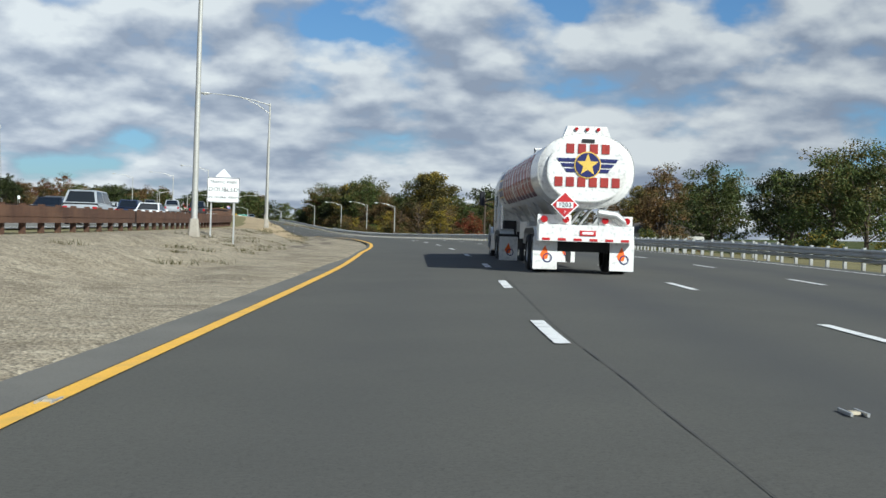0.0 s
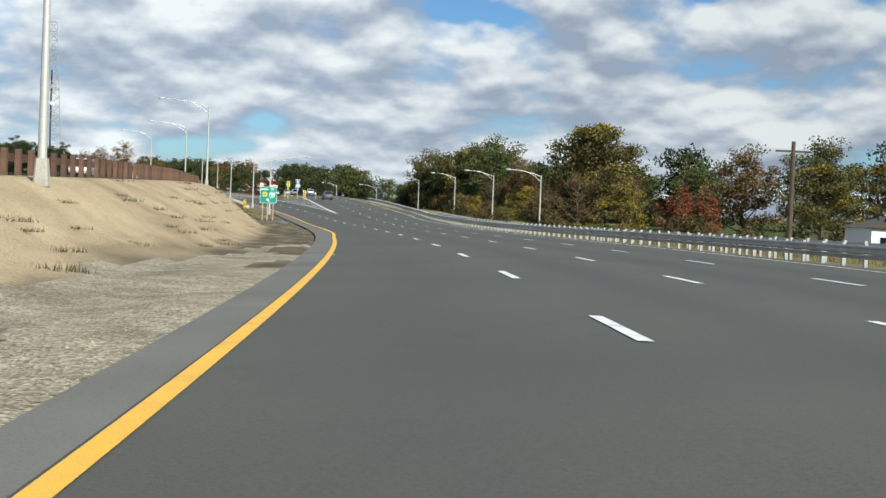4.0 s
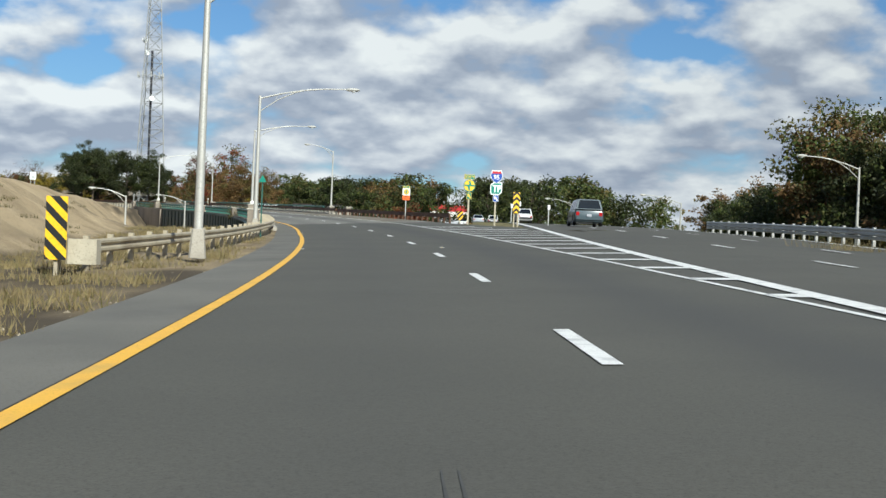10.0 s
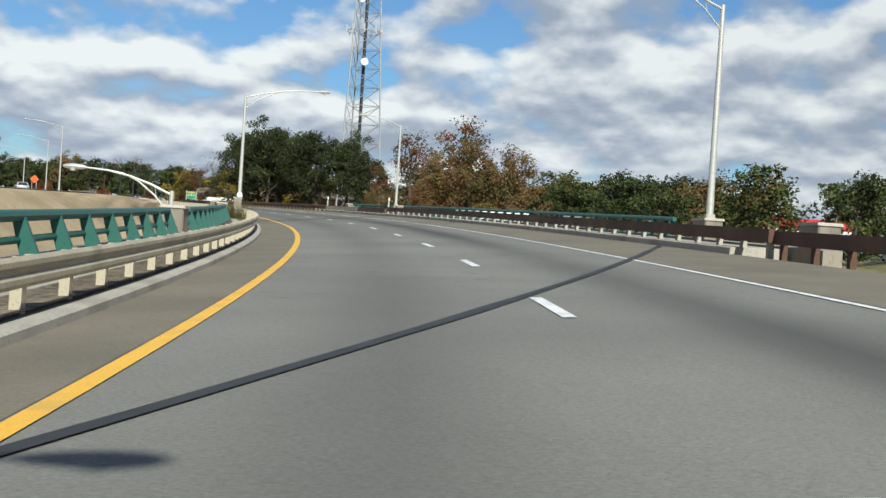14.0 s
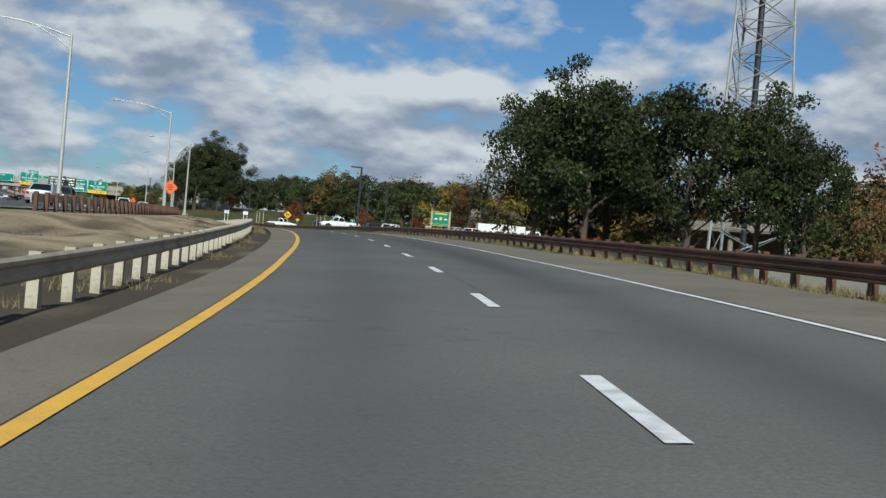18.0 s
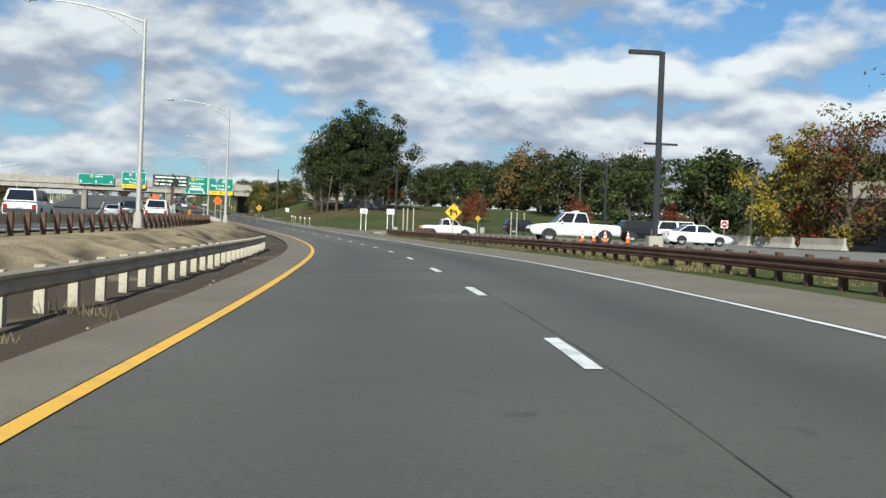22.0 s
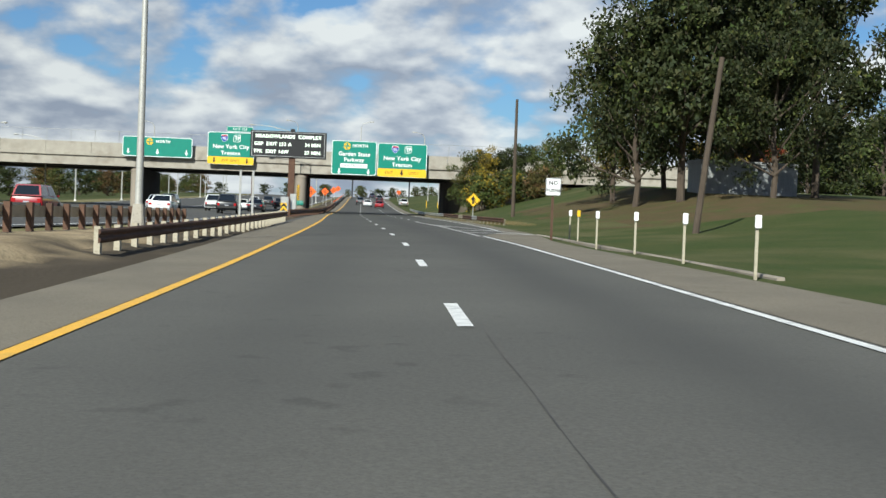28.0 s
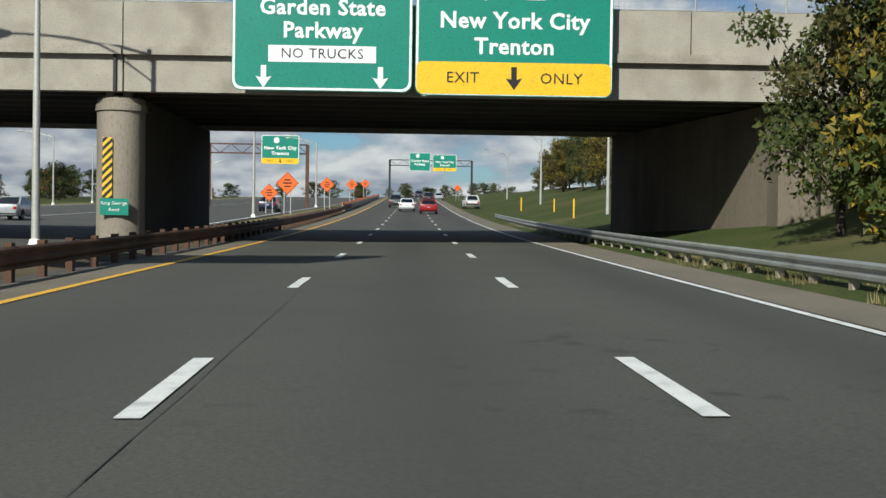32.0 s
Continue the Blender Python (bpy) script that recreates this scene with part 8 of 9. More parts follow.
# ---- tanker lorry ----
def tanker(m):
    g = thing("tanker_truck", "white fuel tanker lorry with red side bars and mud flaps", "tanker truck", m)
    A, Bh, ZC = 1.23, 0.95, 2.6
    Y0, Y1 = 0.45, 14.9
    n = 40

    def oval(y, k=1.0):
        return [Vector((A * k * math.copysign(abs(math.cos(a)) ** 0.88, math.cos(a)), y, ZC + Bh * k * math.copysign(abs(math.sin(a)) ** 0.88, math.sin(a)))) for a in (2 * math.pi * i / n for i in range(n))]

    q = Buf()
    q.loft([oval(Y0 - 0.22, 0.55), oval(Y0 - 0.17, 0.8), oval(Y0 - 0.08, 0.94), oval(Y0)] + [oval(y) for y in np.linspace(Y0 + 0.02, Y1 - 0.02, 12)] + [oval(Y1), oval(Y1 + 0.08, 0.94), oval(Y1 + 0.2, 0.75), oval(Y1 + 0.26, 0.5)])
    part("tank", q, TRUCK_WHITE, g, smooth=True)
    for y in (Y0, Y1):
        q = Buf()
        q.loft([oval(y - 0.03, 1.015), oval(y + 0.03, 1.015)], cap=False)
        part("tank_band", q, TRUCK_WHITE, g)
    q = Buf()
    q.loft([[Vector((x, y, z)) for x, z in ((-0.62, ZC + Bh - 0.12), (0.62, ZC + Bh - 0.12), (0.5, ZC + Bh + 0.2), (-0.5, ZC + Bh + 0.2))] for y in (Y0 - 0.02, Y0 + 0.35)])
    part("roll_box", q, TRUCK_WHITE, g)
    for x in (-0.28, 0, 0.28):
        q = Buf()
        q.tube([(x, Y0 - 0.02, ZC + Bh + 0.12), (x, Y0 - 0.07, ZC + Bh + 0.12)], 0.045, 10)
        part("marker_light", q, RED_LENS, g)
    q = Buf()
    q.tube([(-0.1, 13.2, ZC + Bh - 0.05), (-0.1, 13.2, ZC + Bh + 0.42), (0.35, 13.2, ZC + Bh + 0.42), (0.35, 13.2, ZC + Bh - 0.05)], 0.05, 8)
    part("top_pipe", q, TRUCK_WHITE, g, smooth=True)
    q = Buf()
    for y in (3.5, 6.5, 9.5, 12.0):
        q.tube([(0, y, ZC + Bh - 0.03), (0, y, ZC + Bh + 0.14)], [0.3, 0.26], 14)
    part("hatch", q, ALU, g)

    # red lettering bars on the flank, laid on the tank's skin
    def skin(y, f, out=0.006):
        a = radians(180 - f)
        k = 1 + out / A
        return Vector((A * k * math.copysign(abs(math.cos(a)) ** 0.88, math.cos(a)), y, ZC + Bh * k * math.copysign(abs(math.sin(a)) ** 0.88, math.sin(a))))

    def skin_bar(name, y0, y1, f0, f1, material, slant=0.0, side=1):
        q = Buf()
        rows = [f0 + (f1 - f0) * i / 5 for i in range(6)]
        vs = []
        for i, f in enumerate(rows):
            sh = slant * i / 5
            for y in (y0 + sh, y1 + sh):
                p = skin(y, f)
                vs.append(Vector((p.x * side, p.y, p.z)))
        fs = [(2 * i, 2 * i + 1, 2 * i + 3, 2 * i + 2) for i in range(5)]
        q.add(vs, fs)
        part(name, q, material, g)

    RED = mat("faded_red_lettering", (0.42, 0.045, 0.03), (0.30, 0.03, 0.035), 0.4, scale=2, fine=10)
    DEEP = mat("dark_red_shadow", (0.13, 0.02, 0.05), rough=0.4)
    NAVY = mat("navy_emblem", (0.02, 0.025, 0.13), rough=0.4)
    GOLD = mat("yellow_emblem", (0.75, 0.50, 0.10), rough=0.4)
    for sd in (1, -1):
        for y0, w in ((11.5, 0.75), (10.55, 0.72), (9.6, 0.74), (8.6, 0.78), (7.3, 0.85), (6.25, 0.82), (5.2, 0.85), (4.1, 0.85), (3.1, 0.75), (2.1, 0.8)):
            skin_bar("letter_bar", y0, y0 + w, -27, 32, RED, 0.22, sd)
            skin_bar("letter_shadow", y0 - 0.02, y0 + w * 0.9, -36, -27, DEEP, 0.0, sd)
            k = int(y0 * 7) % 3
            skin_bar("letter_gap", y0 + w * 0.40, y0 + w * 0.56, *((-27, -6), (12, 32), (-4, 16))[k], TRUCK_WHITE, 0.08, sd)
        for k in range(3):
            skin_bar("emblem_wing", 12.55, 13.9, 24 - 15 * k, 13 - 15 * k, NAVY, 0.05, sd)
            skin_bar("emblem_line", 12.5, 14.0, 13 - 15 * k, 10.5 - 15 * k, GOLD, 0.0, sd)
        skin_bar("emblem_body", 13.0, 13.5, 30, -34, NAVY, 0.0, sd)
        skin_bar("emblem_star", 13.1, 13.38, 22, -20, GOLD, 0.0, sd)
    # tank end: red bars, blue disc with a star, wings
    ye = Y0 - 0.235

    def end_flat(name, outline, material, x, z, out=0.0):
        q = Buf()
        q.prism([(a + x, c + z) for a, c in outline], 0.02, pose(0, ye - 0.02 - out, 0))
        part(name, q, material, g)

    rect = lambda w, h: [(-w / 2, -h / 2), (w / 2, -h / 2), (w / 2, h / 2), (-w / 2, h / 2)]
    q = Buf()
    q.loft([oval(Y0 - 0.235, 0.80), oval(Y0 - 0.22, 0.83)])
    part("end_plate", q, TRUCK_WHITE, g)
    for k in range(4):
        end_flat("letter_bar", rect(0.2, 0.24), RED, -0.45 + k * 0.3, ZC + 0.56)
    for k in range(6):
        end_flat("letter_bar", rect(0.2, 0.24), RED, -0.72 + k * 0.29, ZC - 0.28)
    for k in range(3):
        end_flat("emblem_wing", [(-0.72 + 0.1 * k, -0.045), (0.72 - 0.1 * k, -0.045), (0.78 - 0.1 * k, 0.045), (-0.78 + 0.1 * k, 0.045)], NAVY, 0, ZC + 0.27 - 0.13 * k)
    end_flat("emblem_rim", disc(28, 0.34), GOLD, 0, ZC + 0.15, 0.01)
    end_flat("emblem_disc", disc(28, 0.31), NAVY, 0, ZC + 0.15, 0.02)
    end_flat("emblem_star", [((0.29 if k % 2 == 0 else 0.12) * math.sin(math.pi * k / 5), (0.29 if k % 2 == 0 else 0.12) * math.cos(math.pi * k / 5)) for k in range(10)], GOLD, 0, ZC + 0.15, 0.03)
    end_flat("number_bar", rect(0.32, 0.09), SIGN_BLACK, 0, ZC + 0.76)
    # hazard placard
    q = Buf()
    q.prism([(-0.92, 1.72), (-0.57, 1.37), (-0.22, 1.72), (-0.57, 2.07)], 0.02, pose(0, Y0 - 0.45, 0))
    pl = part("placard", q, SIGN_WHITE, g, "red and white diamond hazard placard")
    q = Buf()
    q.prism([(-0.57 + a, 1.72 + c) for a, c in ((-0.31, 0), (0, -0.31), (0.31, 0), (0, 0.31))], 0.01, pose(0, Y0 - 0.462, 0))
    part("placard_field", q, SIGN_RED, g)
    q = Buf()
    q.prism([(-0.57 + a, 1.72 + c) for a, c in rect(0.42, 0.15)], 0.01, pose(0, Y0 - 0.474, 0))
    part("placard_strip", q, SIGN_WHITE, g)
    letters(g, "1203", -0.57, 1.72, 0.16, SIGN_BLACK, Y0 - 0.485)
    letters(g, "3", -0.57, 1.54, 0.1, SIGN_WHITE, Y0 - 0.475)
    # rear bumper and lights
    q = Buf()
    q.box((0, 0.25, 1.02), (2.45, 0.25, 0.42), bevel=0.04)
    part("rear_bumper", q, TRUCK_WHITE, g)
    for k in range(6):
        q = Buf()
        q.box((-1.0 + 0.4 * k, 0.118, 0.86), (0.2, 0.012, 0.06))
        part("reflector", q, SIGN_RED, g)
    q = Buf()
    q.box((0.05, 0.11, 1.03), (0.4, 0.02, 0.13))
    part("maker_plate", q, SIGN_RED, g)
    q = Buf()
    q.box((0.05, 0.098, 1.03), (0.28, 0.01, 0.06))
    part("maker_bar", q, SIGN_WHITE, g)
    for x in (-1.05, -0.5, 0.5, 1.05):
        q = Buf()
        q.tube([(x, 0.28, 1.36), (x, 0.20, 1.36)], 0.085, 14)
        part("tail_lamp", q, RED_LENS, g)
    q = Buf()
    q.box((-0.78, 0.38, 1.36), (0.85, 0.2, 0.24))
    q.box((0.78, 0.38, 1.36), (0.85, 0.2, 0.24))
    part("lamp_box", q, TRUCK_WHITE, g)
    q = Buf()
    q.tube([(0.3, 0.2, 1.55), (0.75, 0.2, 1.5), (1.0, 0.3, 1.3)], 0.11, 10)
    part("discharge_pipe", q, ALU, g, smooth=True)
    # chassis
    q = Buf()
    for x in (-0.45, 0.45):
        q.box((x, 7.0, 1.05), (0.12, 13.0, 0.28))
        q.box((x, 15.5, 0.85), (0.12, 7.0, 0.25))
    for y in (1.0, 2.6, 5.0, 8.0, 11.0, 13.0, 14.5):
        q.box((0, y, 1.0), (1.0, 0.12, 0.2))
    part("chassis", q, UNDERSIDE, g)
    for y0, y1, z0, z1, w in ((0.7, 3.3, 0.55, 1.0, 1.4), (10.9, 12.4, 0.75, 1.15, 0.9), (12.6, 15.4, 0.5, 0.95, 1.3)):
        q = Buf()
        q.box((0, (y0 + y1) / 2, (z0 + z1) / 2), (w, y1 - y0, z1 - z0), bevel=0.06)
        part("axle_frame", q, UNDERSIDE, g)
    q = Buf()
    for y in (1.8, 4.6, 7.2, 9.8, 12.4):
        for sd in (-1, 1):
            q.add([(sd * 0.5, y - 0.16, 1.3), (sd * 0.5, y + 0.16, 1.3), (sd * 1.02, y + 0.12, 2.05), (sd * 1.02, y - 0.12, 2.05), (sd * 0.42, y - 0.16, 1.3), (sd * 0.42, y + 0.16, 1.3), (sd * 0.9, y + 0.12, 2.05), (sd * 0.9, y - 0.12, 2.05)], [(0, 1, 2, 3), (4, 7, 6, 5), (0, 4, 5, 1), (0, 3, 7, 4), (1, 5, 6, 2)])
    part("cradle", q, ALU, g)
    for sd in (-1, 1):
        q = Buf()
        q.box((sd * 0.85, 5.6, 1.1), (0.45, 2.6, 0.5), bevel=0.06)
        part("side_box", q, ALU, g)
        q = Buf()
        q.tube([(sd * 0.6, 4.0, 0.9), (sd * 0.62, 7.6, 0.95), (sd * 0.5, 9.2, 0.8)], 0.08, 8)
        part("hose", q, UNDERSIDE, g, smooth=True)
        for y in (9.6, 10.1):
            q = Buf()
            q.box((sd * 0.75, y, 0.65), (0.1, 0.1, 1.0))
            part("landing_leg", q, UNDERSIDE, g)
    for x in (-1.02, 1.02):
        for y in (1.25, 2.5, 13.4, 14.65):
            wheel(g, x, y, 0.5, 0.42)
        wheel(g, x, 18.2, 0.5, 0.3)
    for sd in (-1, 1):
        # trailer and tractor fenders, flaps
        for y0, y1, z in ((0.6, 3.2, 1.12), (12.75, 15.3, 1.1)):
            q = Buf()
            arc = [(y0 - 0.12, 0.72), (y0, 1.0), (y0 + 0.3, z + 0.02), (y1 - 0.3, z + 0.02), (y1, 1.0), (y1 + 0.12, 0.72)]
            for (ya, za), (yb, zb) in zip(arc, arc[1:]):
                q.add([(sd * 0.76, ya, za), (sd * 1.25, ya, za), (sd * 1.25, yb, zb), (sd * 0.76, yb, zb), (sd * 0.76, ya, za + 0.03), (sd * 1.25, ya, za + 0.03), (sd * 1.25, yb, zb + 0.03), (sd * 0.76, yb, zb + 0.03)], [(0, 1, 2, 3), (4, 7, 6, 5), (1, 5, 6, 2), (0, 3, 7, 4)])
            part("fender", q, TRUCK_WHITE, g)
        for k in range(5):
            q = Buf()
            y = 12.95 + 0.5 * k
            q.box((sd * 1.005, y, 1.15), (0.5, 0.05, 0.05), bevel=0.015)
            part("fender_rib", q, ALU, g)
        q = Buf()
        q.box((sd * 1.0, 12.55, 0.95), (0.62, 0.06, 0.1))
        q.box((sd * 0.66, 12.5, 0.7), (0.05, 0.05, 0.6))
        part("flap_bracket", q, UNDERSIDE, g)
        for y in (16.05, 17.2):
            q = Buf()
            q.box((sd * 1.136, y, 1.75), (0.008, 0.025, 1.5))
            part("door_joint", q, UNDERSIDE, g)
        q = Buf()
        q.tube([(sd * 1.15, 15.85, 1.4), (sd * 1.19, 15.85, 1.5), (sd * 1.19, 15.85, 2.3), (sd * 1.15, 15.85, 2.4)], 0.02, 6)
        part("grab_rail", q, CHROME, g)
        q = Buf()
        q.box((sd * 0.7, 15.35, 1.15), (0.5, 0.3, 0.7), bevel=0.05)
        part("air_tank", q, UNDERSIDE, g)
        for y in (0.42, 12.4):
            q = Buf()
            q.box((sd * 0.98, y, 0.50), (0.62, 0.03, 0.82))
            part("mud_flap", q, TRUCK_WHITE, g, "white mud flap with a red and blue drop mark")
            q = Buf()
            q.prism([(sd * 0.98 - 0.13, 0.46), (sd * 0.98 - 0.06, 0.34), (sd * 0.98 + 0.06, 0.36), (sd * 0.98 + 0.08, 0.48), (sd * 0.98, 0.70)], 0.006, pose(0, y - 0.022, 0))
            part("drop_mark", q, SIGN_ORANGE, g)
            q = Buf()
            cx = sd * 0.98 + 0.06
            ring(q, [(cx + 0.12 * a, 0.38 + 0.12 * c) for a, c in disc(16)], [(cx + 0.09 * a, 0.38 + 0.09 * c) for a, c in disc(16)], y - 0.024)
            part("ring_mark", q, NAVY, g)
    # tractor
    def ring_box(y, x, z0, z1, r=0.12):
        return [Vector(p) for p in ((-x, y, z0), (x, y, z0), (x, y, z1 - r), (x - r, y, z1), (-x + r, y, z1), (-x, y, z1 - r))]

    q = Buf()
    q.loft([ring_box(15.55, 1.08, 1.05, 2.95, 0.2), ring_box(15.7, 1.12, 1.0, 3.08, 0.22), ring_box(16.5, 1.12, 0.95, 3.14, 0.22), ring_box(17.05, 1.08, 0.95, 2.8, 0.15), ring_box(17.45, 1.0, 0.95, 2.2, 0.12)])
    part("cab", q, TRUCK_WHITE, g, smooth=True)
    q = Buf()
    q.loft([ring_box(17.35, 1.02, 0.75, 2.05, 0.22), ring_box(18.2, 0.98, 0.7, 1.92, 0.26), ring_box(19.1, 0.86, 0.65, 1.7, 0.28), ring_box(19.45, 0.7, 0.65, 1.4, 0.25)])
    part("hood", q, TRUCK_WHITE, g, smooth=True)
    q = Buf()
    q.add([(-0.9, 17.10, 2.82), (0.9, 17.10, 2.82), (0.92, 17.47, 2.12), (-0.92, 17.47, 2.12), (-0.9, 17.06, 2.8), (0.9, 17.06, 2.8), (0.92, 17.4, 2.1), (-0.92, 17.4, 2.1)], [(0, 3, 2, 1), (0, 1, 5, 4), (2, 3, 7, 6)])
    part("windscreen", q, GLASS_DARK, g)
    q = Buf()
    q.box((0, 15.54, 2.75), (0.9, 0.03, 0.55), bevel=0.0)
    part("rear_window", q, GLASS_DARK, g)
    for sd in (-1, 1):
        q = Buf()
        q.box((sd * 1.115, 16.65, 2.3), (0.03, 0.75, 0.66))
        part("door_window", q, GLASS_DARK, g)
        q = Buf()
        q.box((sd * 1.11, 15.98, 2.3), (0.03, 0.36, 0.6))
        part("corner_window", q, GLASS_DARK, g)
        q = Buf()
        q.box((sd * 1.125, 16.6, 1.75), (0.015, 1.1, 2.05))
        part("door", q, TRUCK_WHITE, g)
        q = Buf()
        q.tube([(sd * 1.0, 18.75, 1.25), (sd * 1.0, 18.7, 1.25)], 0.01, 6)
        arc = [(18.2 + 0.72 * math.cos(a), 0.5 + 0.78 * math.sin(a)) for a in (math.pi * k / 8 for k in range(9))]
        for (ya, za), (yb, zb) in zip(arc, arc[1:]):
            q.add([(sd * 0.8, ya, za), (sd * 1.2, ya, za), (sd * 1.2, yb, zb), (sd * 0.8, yb, zb)], [(0, 1, 2, 3)])
            q.add([(sd * 1.2, ya, za), (sd * 1.2, yb, zb), (sd * 1.2, yb, zb + 0.12), (sd * 1.2, ya, za + 0.12)], [(0, 1, 2, 3)])
        part("front_fender", q, TRUCK_WHITE, g)
        q = Buf()
        q.box((sd * 1.0, 16.4, 0.72), (0.42, 1.9, 0.55), bevel=0.12)
        part("fuel_tank", q, ALU, g)
        q = Buf()
        q.box((sd * 1.05, 16.9, 0.42), (0.4, 0.7, 0.05))
        part("step", q, ALU, g)
        q = Buf()
        q.box((sd * 1.6, 17.2, 2.33), (0.2, 0.16, 0.52), bevel=0.05)
        mr = part("mirror", q, BLACK, g)
        q = Buf()
        q.tube([(sd * 1.08, 17.2, 2.35), (sd * 1.58, 17.2, 2.2)], 0.025, 6)
        q.tube([(sd * 1.05, 17.25, 1.95), (sd * 1.56, 17.2, 2.15)], 0.025, 6)
        part("mirror_arm", q, BLACK, g)
        q = Buf()
        q.tube([(sd * 0.95, 15.45, 1.0), (sd * 0.95, 15.45, 3.25)], 0.07, 10)
        part("exhaust_stack", q, CHROME, g, smooth=True)
        q = Buf()
        q.box((sd * 0.7, 19.42, 1.2), (0.3, 0.1, 0.2), bevel=0.03)
        part("headlight", q, CLEAR_LENS, g)
    q = Buf()
    q.box((0, 19.55, 0.6), (2.3, 0.2, 0.34), bevel=0.06)
    part("front_bumper", q, CHROME, g)
    q = Buf()
    q.box((0, 14.2, 1.0), (0.9, 1.2, 0.12))
    part("fifth_wheel", q, UNDERSIDE, g)
    return g


def shorten(root):
    """Draw the tank in to its true length, axles and cab with it."""
    f = lambda y: float(np.interp(y, (-2, 3.4, 11.5, 25), (-2, 3.4, 9.9, 23.4)))
    done = set()
    for o in root.children_recursive:
        if o.type != "MESH" or o.data.name in done:
            continue
        done.add(o.data.name)
        if abs(o.matrix_basis.translation.y) > 0.01:
            continue
        rigid = o.name.split(".")[0] in ("wheel", "rim")
        mid = f(sum(v.co.y for v in o.data.vertices) / len(o.data.vertices)) - sum(v.co.y for v in o.data.vertices) / len(o.data.vertices) if rigid else 0
        for v in o.data.vertices:
            v.co.y = v.co.y + mid if rigid else f(v.co.y)


shorten(tanker(at_road(30.4, 4.25, 0.014, 0.4)))


def boom_lift(m):
    g = thing("boom_lift", "orange boom lift parked beyond the car park", "boom lift", m)
    q = Buf()
    q.box((0, 0, 0.75), (1.5, 2.6, 0.55), bevel=0.08)
    part("chassis", q, SIGN_ORANGE, g)
    q = Buf()
    q.box((0, -0.5, 1.35), (1.2, 1.5, 0.7), bevel=0.1)
    part("engine_cover", q, SIGN_ORANGE, g)
    q = Buf()
    q.tube([(0, -1.0, 1.7), (0, 1.0, 2.25), (0, 2.4, 1.3)], 0.14, 8)
    part("boom", q, SIGN_ORANGE, g)
    q = Buf()
    for x in (-0.6, 0.6):
        q.tube([(x, 2.4, 0.5), (x, 2.4, 1.6), (x, 3.1, 1.6), (x, 3.1, 0.5)], 0.03, 6)
    q.box((0, 2.75, 0.5), (1.3, 0.8, 0.06))
    part("basket", q, BLACK, g)
    for x in (-0.85, 0.85):
        for y in (-0.9, 0.9):
            wheel(g, x, y, 0.42, 0.3)


boom_lift(on_road(668, 43, 95, 0.32))


# ---- vegetation ----
def belt(count, s_of, u_of, heights, kinds, group, wide=(0.95, 1.25)):
    for i in range(count):
        s = s_of(i) + rt.uniform(-3, 3)
        plant_su(rt.choice(kinds), s, u_of(s), rt.uniform(*heights), wide=rt.uniform(*wide), group=group)


FAR_MIX = (FAR_OAK, FAR_OAK, FAR_MAPLE, FAR_BROWN, FAR_OAK, FAR_MAPLE)
# first stretch: the roadside wood, its edge of scrub, and the trees among the houses
wood = "trees of the roadside wood"
for i in range(17):
    s = 294 + i * 6.0 + rt.uniform(-2, 2)
    hh = np.interp(s, (294, 308, 314, 334, 344, 368, 380), (16.5, 16.5, 10.5, 11, 15, 14.5, 16)) * rt.uniform(0.92, 1.06)
    plant_su(rt.choice((OAK, OAK_DARK, OAK_DARK, MAPLE, BROWN_TREE, OAK)), s, 44 + rt.uniform(0, 6) + max(0, s - 360) * 0.10, hh, wide=rt.uniform(0.85, 1.1), group=wood)
belt(18, lambda i: 290 + i * 6.2, lambda s: 54 + rt.uniform(0, 14) + max(0, s - 360) * 0.12, (9.5, 14.0), FAR_MIX, wood)
belt(16, lambda i: 60 + i * 14, lambda s: 44 + rt.uniform(0, 16), (7.5, 11.5), (OAK, MAPLE, OAK_DARK, BROWN_TREE, OAK), wood)
belt(16, lambda i: 50 + i * 15, lambda s: 66 + rt.uniform(0, 22), (9.5, 14.0), FAR_MIX, wood)
for s, u, hh, kind in ((181, 35, 10.5, OAK), (215, 42, 8, MAPLE), (228, 36, 5, RED_TREE), (246, 40, 6, RED_TREE), (268, 42, 8, BARE_TREE), (284, 40, 9, BARE_TREE), (292, 38, 7, BARE_TREE), (330, 40, 8, BARE_TREE), (256, 37, 6.5, YELLOW_TREE), (300, 37, 6.5, YELLOW_TREE)):
    plant_su(kind, s, u, hh, wide=rt.uniform(1.0, 1.2), group=wood)
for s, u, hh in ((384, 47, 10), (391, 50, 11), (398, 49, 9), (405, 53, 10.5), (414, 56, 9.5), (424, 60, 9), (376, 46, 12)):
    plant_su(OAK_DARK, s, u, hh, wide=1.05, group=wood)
belt(34, lambda i: 286 + i * 4.2, lambda s: 36 + max(0, s - 330) * 0.12 + rt.uniform(-1, 5), (2.0, 4.6), (BUSH, BUSH_BROWN, YELLOW_TREE, BUSH_BROWN, BUSH), "bushes before the wood")
belt(24, lambda i: 40 + i * 11, lambda s: 26 + rt.uniform(0, 9), (1.2, 2.6), (BUSH, BUSH_BROWN), "bushes behind the rail")
